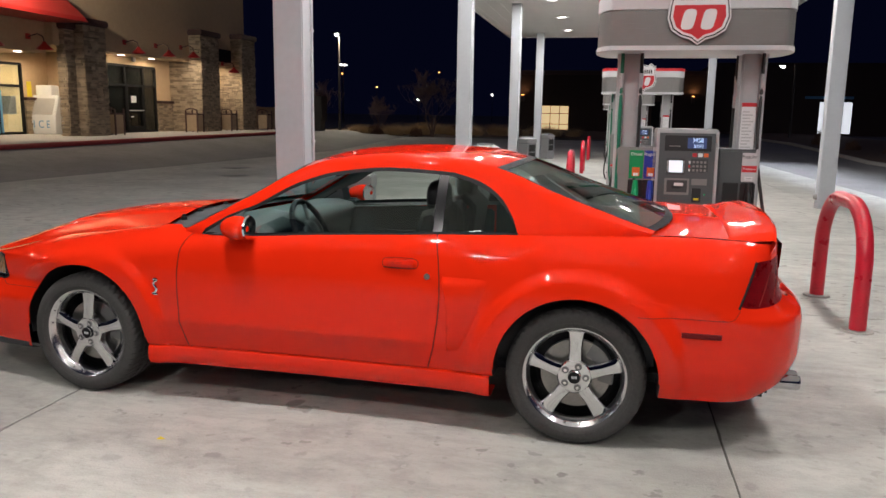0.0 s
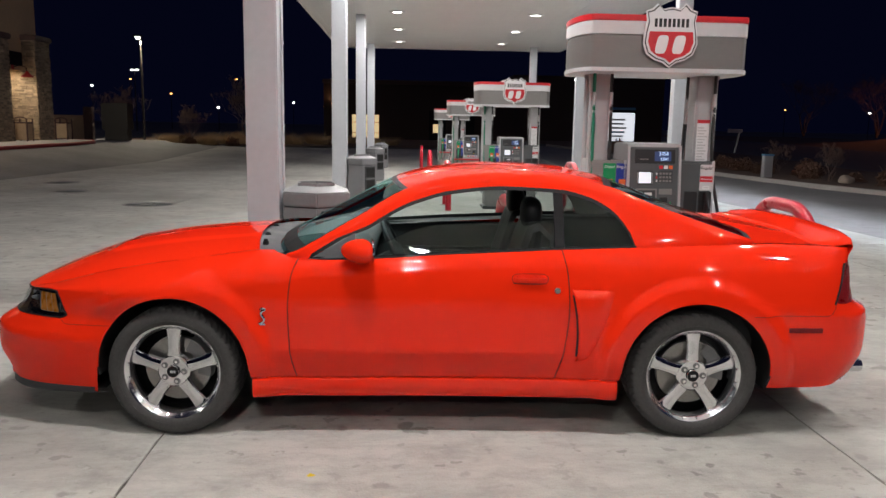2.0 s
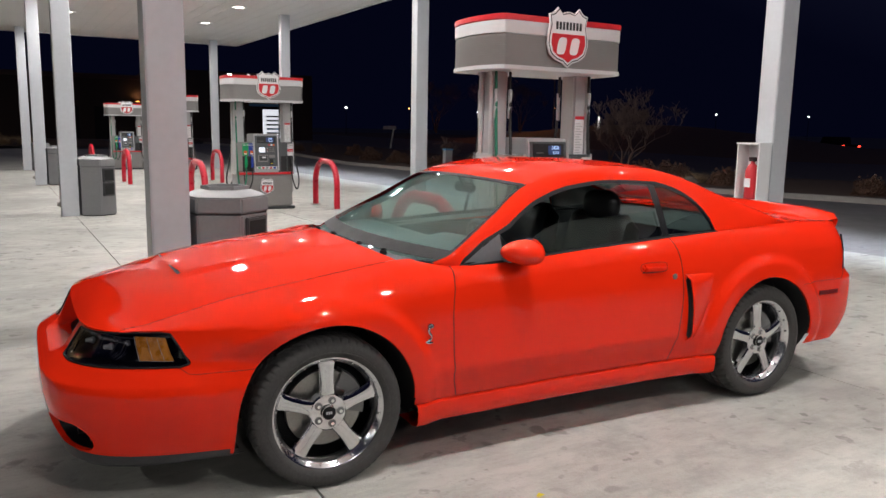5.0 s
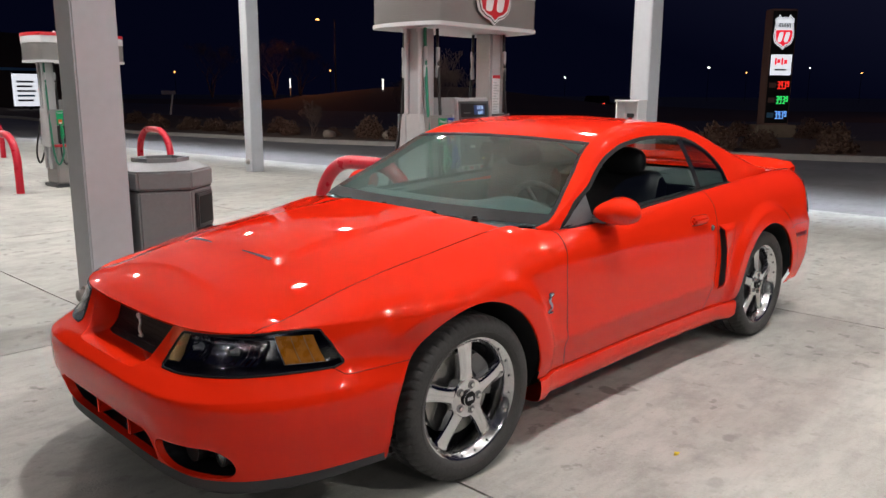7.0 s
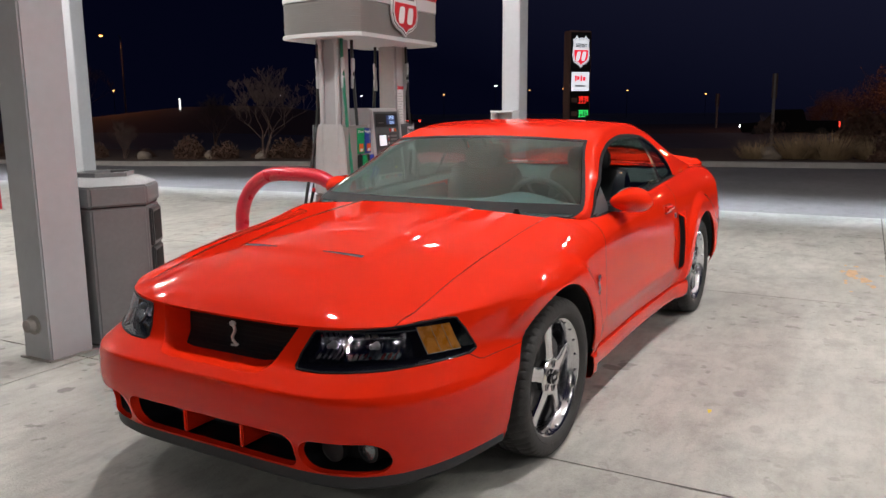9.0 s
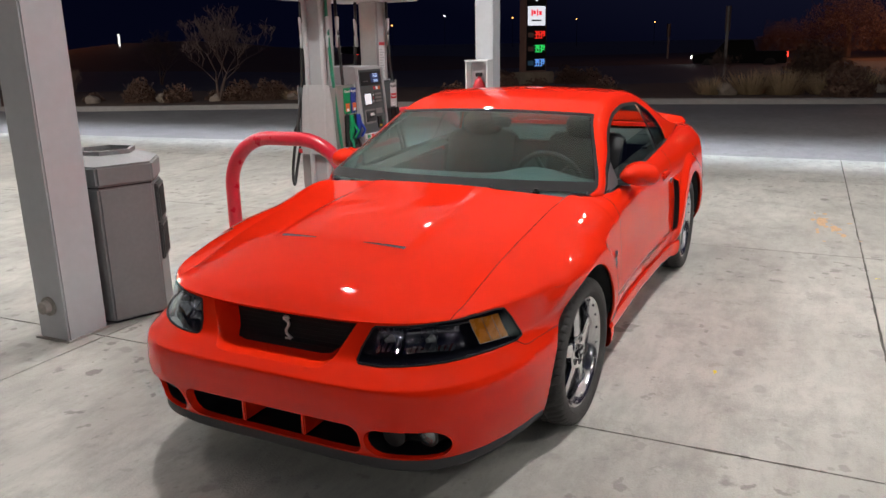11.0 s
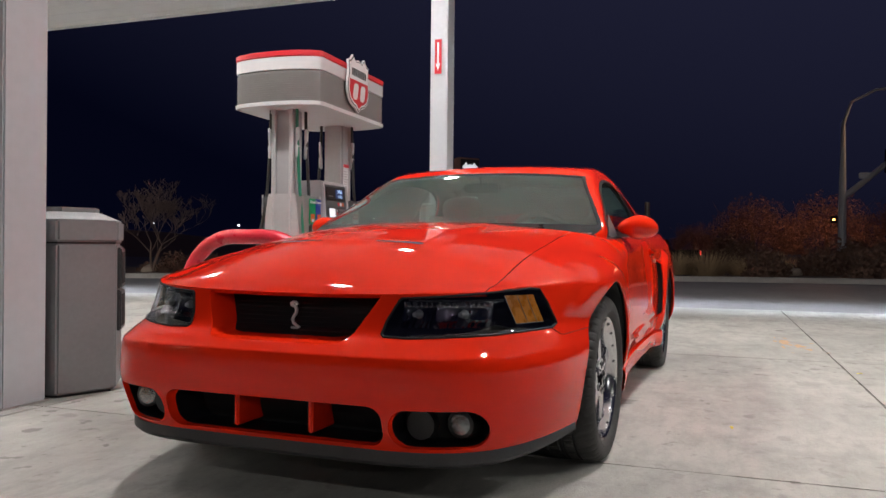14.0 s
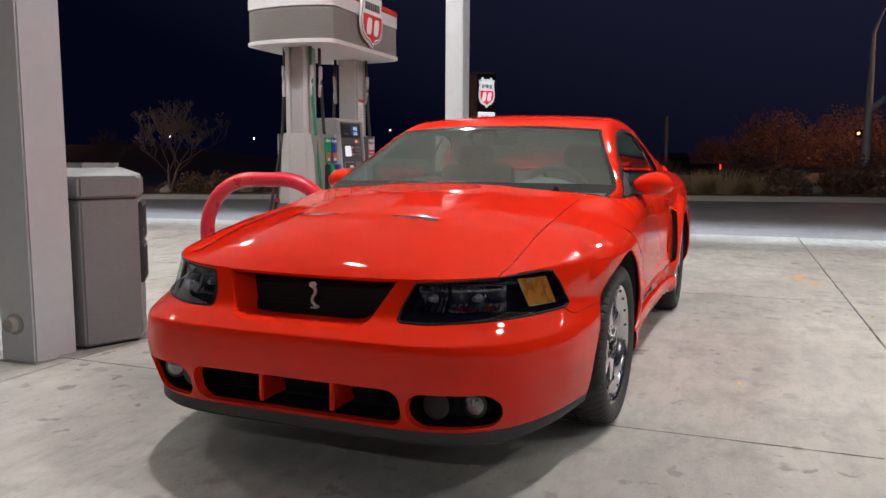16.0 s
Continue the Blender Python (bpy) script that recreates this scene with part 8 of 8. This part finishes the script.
leaf = tagged(mesh_ob("litter_scrap", lf, M["yellow"]), "small crumpled yellow scrap on the concrete", "litter")
leaf.location, leaf.scale = (-1.97, 2.933, 0.002), (0.75, 0.7, 0.6)
lf2 = leaf.copy()
scene.collection.objects.link(lf2)
lf2.location, lf2.rotation_euler = (0.01, 2.09, 0.002), (0, 0, 1.9)
M["orange_spray"] = material("faded_orange_marking", (0.52, 0.34, 0.19), 0.8, spread=0.3, scale=20)
marks = [(1.5, 2.32, 0.16, 0.05), (1.75, 2.42, 0.22, 0.06), (1.25, 2.26, 0.07, 0.03)]
rn = random.Random(44)
for k in range(16):
    marks.append((rn.gauss(1.62, 0.28), rn.gauss(2.37, 0.12), rn.uniform(0.015, 0.07), rn.uniform(0.01, 0.035)))
for x, y, sx, sy in marks:
    sp_ = bmesh.new()
    rn = random.Random(int(x * 100))
    vs = [sp_.verts.new((sx * math.cos(a) * rn.uniform(0.5, 1), sy * math.sin(a) * rn.uniform(0.5, 1), 0)) for a in np.linspace(0, 2 * math.pi, 22, endpoint=False)]
    sp_.faces.new(vs)
    o = tagged(mesh_ob("paint_mark", sp_, M["orange_spray"]), "faded orange spray mark on the concrete", "marking", "orange paint marks")
    o.location = (x, y, 0.0025)

# things past the first island stand on the falling pavement
for ob in list(scene.collection.objects):
    x, y, z = ob.matrix_basis.translation
    if ob.parent is None and ob.type in {"EMPTY", "MESH"} and 6.6 < y < 46.8 and x > -16.1 and z < 1.5:
        ob.matrix_basis = Matrix.Translation((0, 0, fall(x, y))) @ ob.matrix_basis


# ---- concrete slabs ----
slab_meshes = {}
for i in range(len(SLAB_X) - 1):
    for j in range(len(SLAB_Y) - 1):
        w, d = SLAB_X[i + 1] - SLAB_X[i] - 0.008, SLAB_Y[j + 1] - SLAB_Y[j] - 0.008
        key = (round(w, 3), round(d, 3))
        if key not in slab_meshes:
            rj = random.Random(17)
            side = lambda n, a, b: [(a[0] + (b[0] - a[0]) * k / n, a[1] + (b[1] - a[1]) * k / n) for k in range(n)]
            ring = side(34, (-w / 2, -d / 2), (w / 2, -d / 2)) + side(40, (w / 2, -d / 2), (w / 2, d / 2)) + side(34, (w / 2, d / 2), (-w / 2, d / 2)) + side(40, (-w / 2, d / 2), (-w / 2, -d / 2))
            ring = [(x * (1 - 0.004 * rj.random() ** 3), y * (1 - 0.0035 * rj.random() ** 3)) for x, y in ring]
            bm = add_prism(bmesh.new(), ring, -0.09, 0.0)
            me = bpy.data.meshes.new("slab")
            bm.to_mesh(me)
            bm.free()
            me.materials.append(M["concrete"])
            slab_meshes[key] = me
        s = new("slab", slab_meshes[key])
        s.location = ((SLAB_X[i] + SLAB_X[i + 1]) / 2, (SLAB_Y[j] + SLAB_Y[j + 1]) / 2, (fall(0, SLAB_Y[j]) + fall(0, SLAB_Y[j + 1])) / 2)
        s.rotation_euler = (math.atan2(fall(0, SLAB_Y[j + 1]) - fall(0, SLAB_Y[j]), SLAB_Y[j + 1] - SLAB_Y[j]), 0, 0)
        s.parent = pad
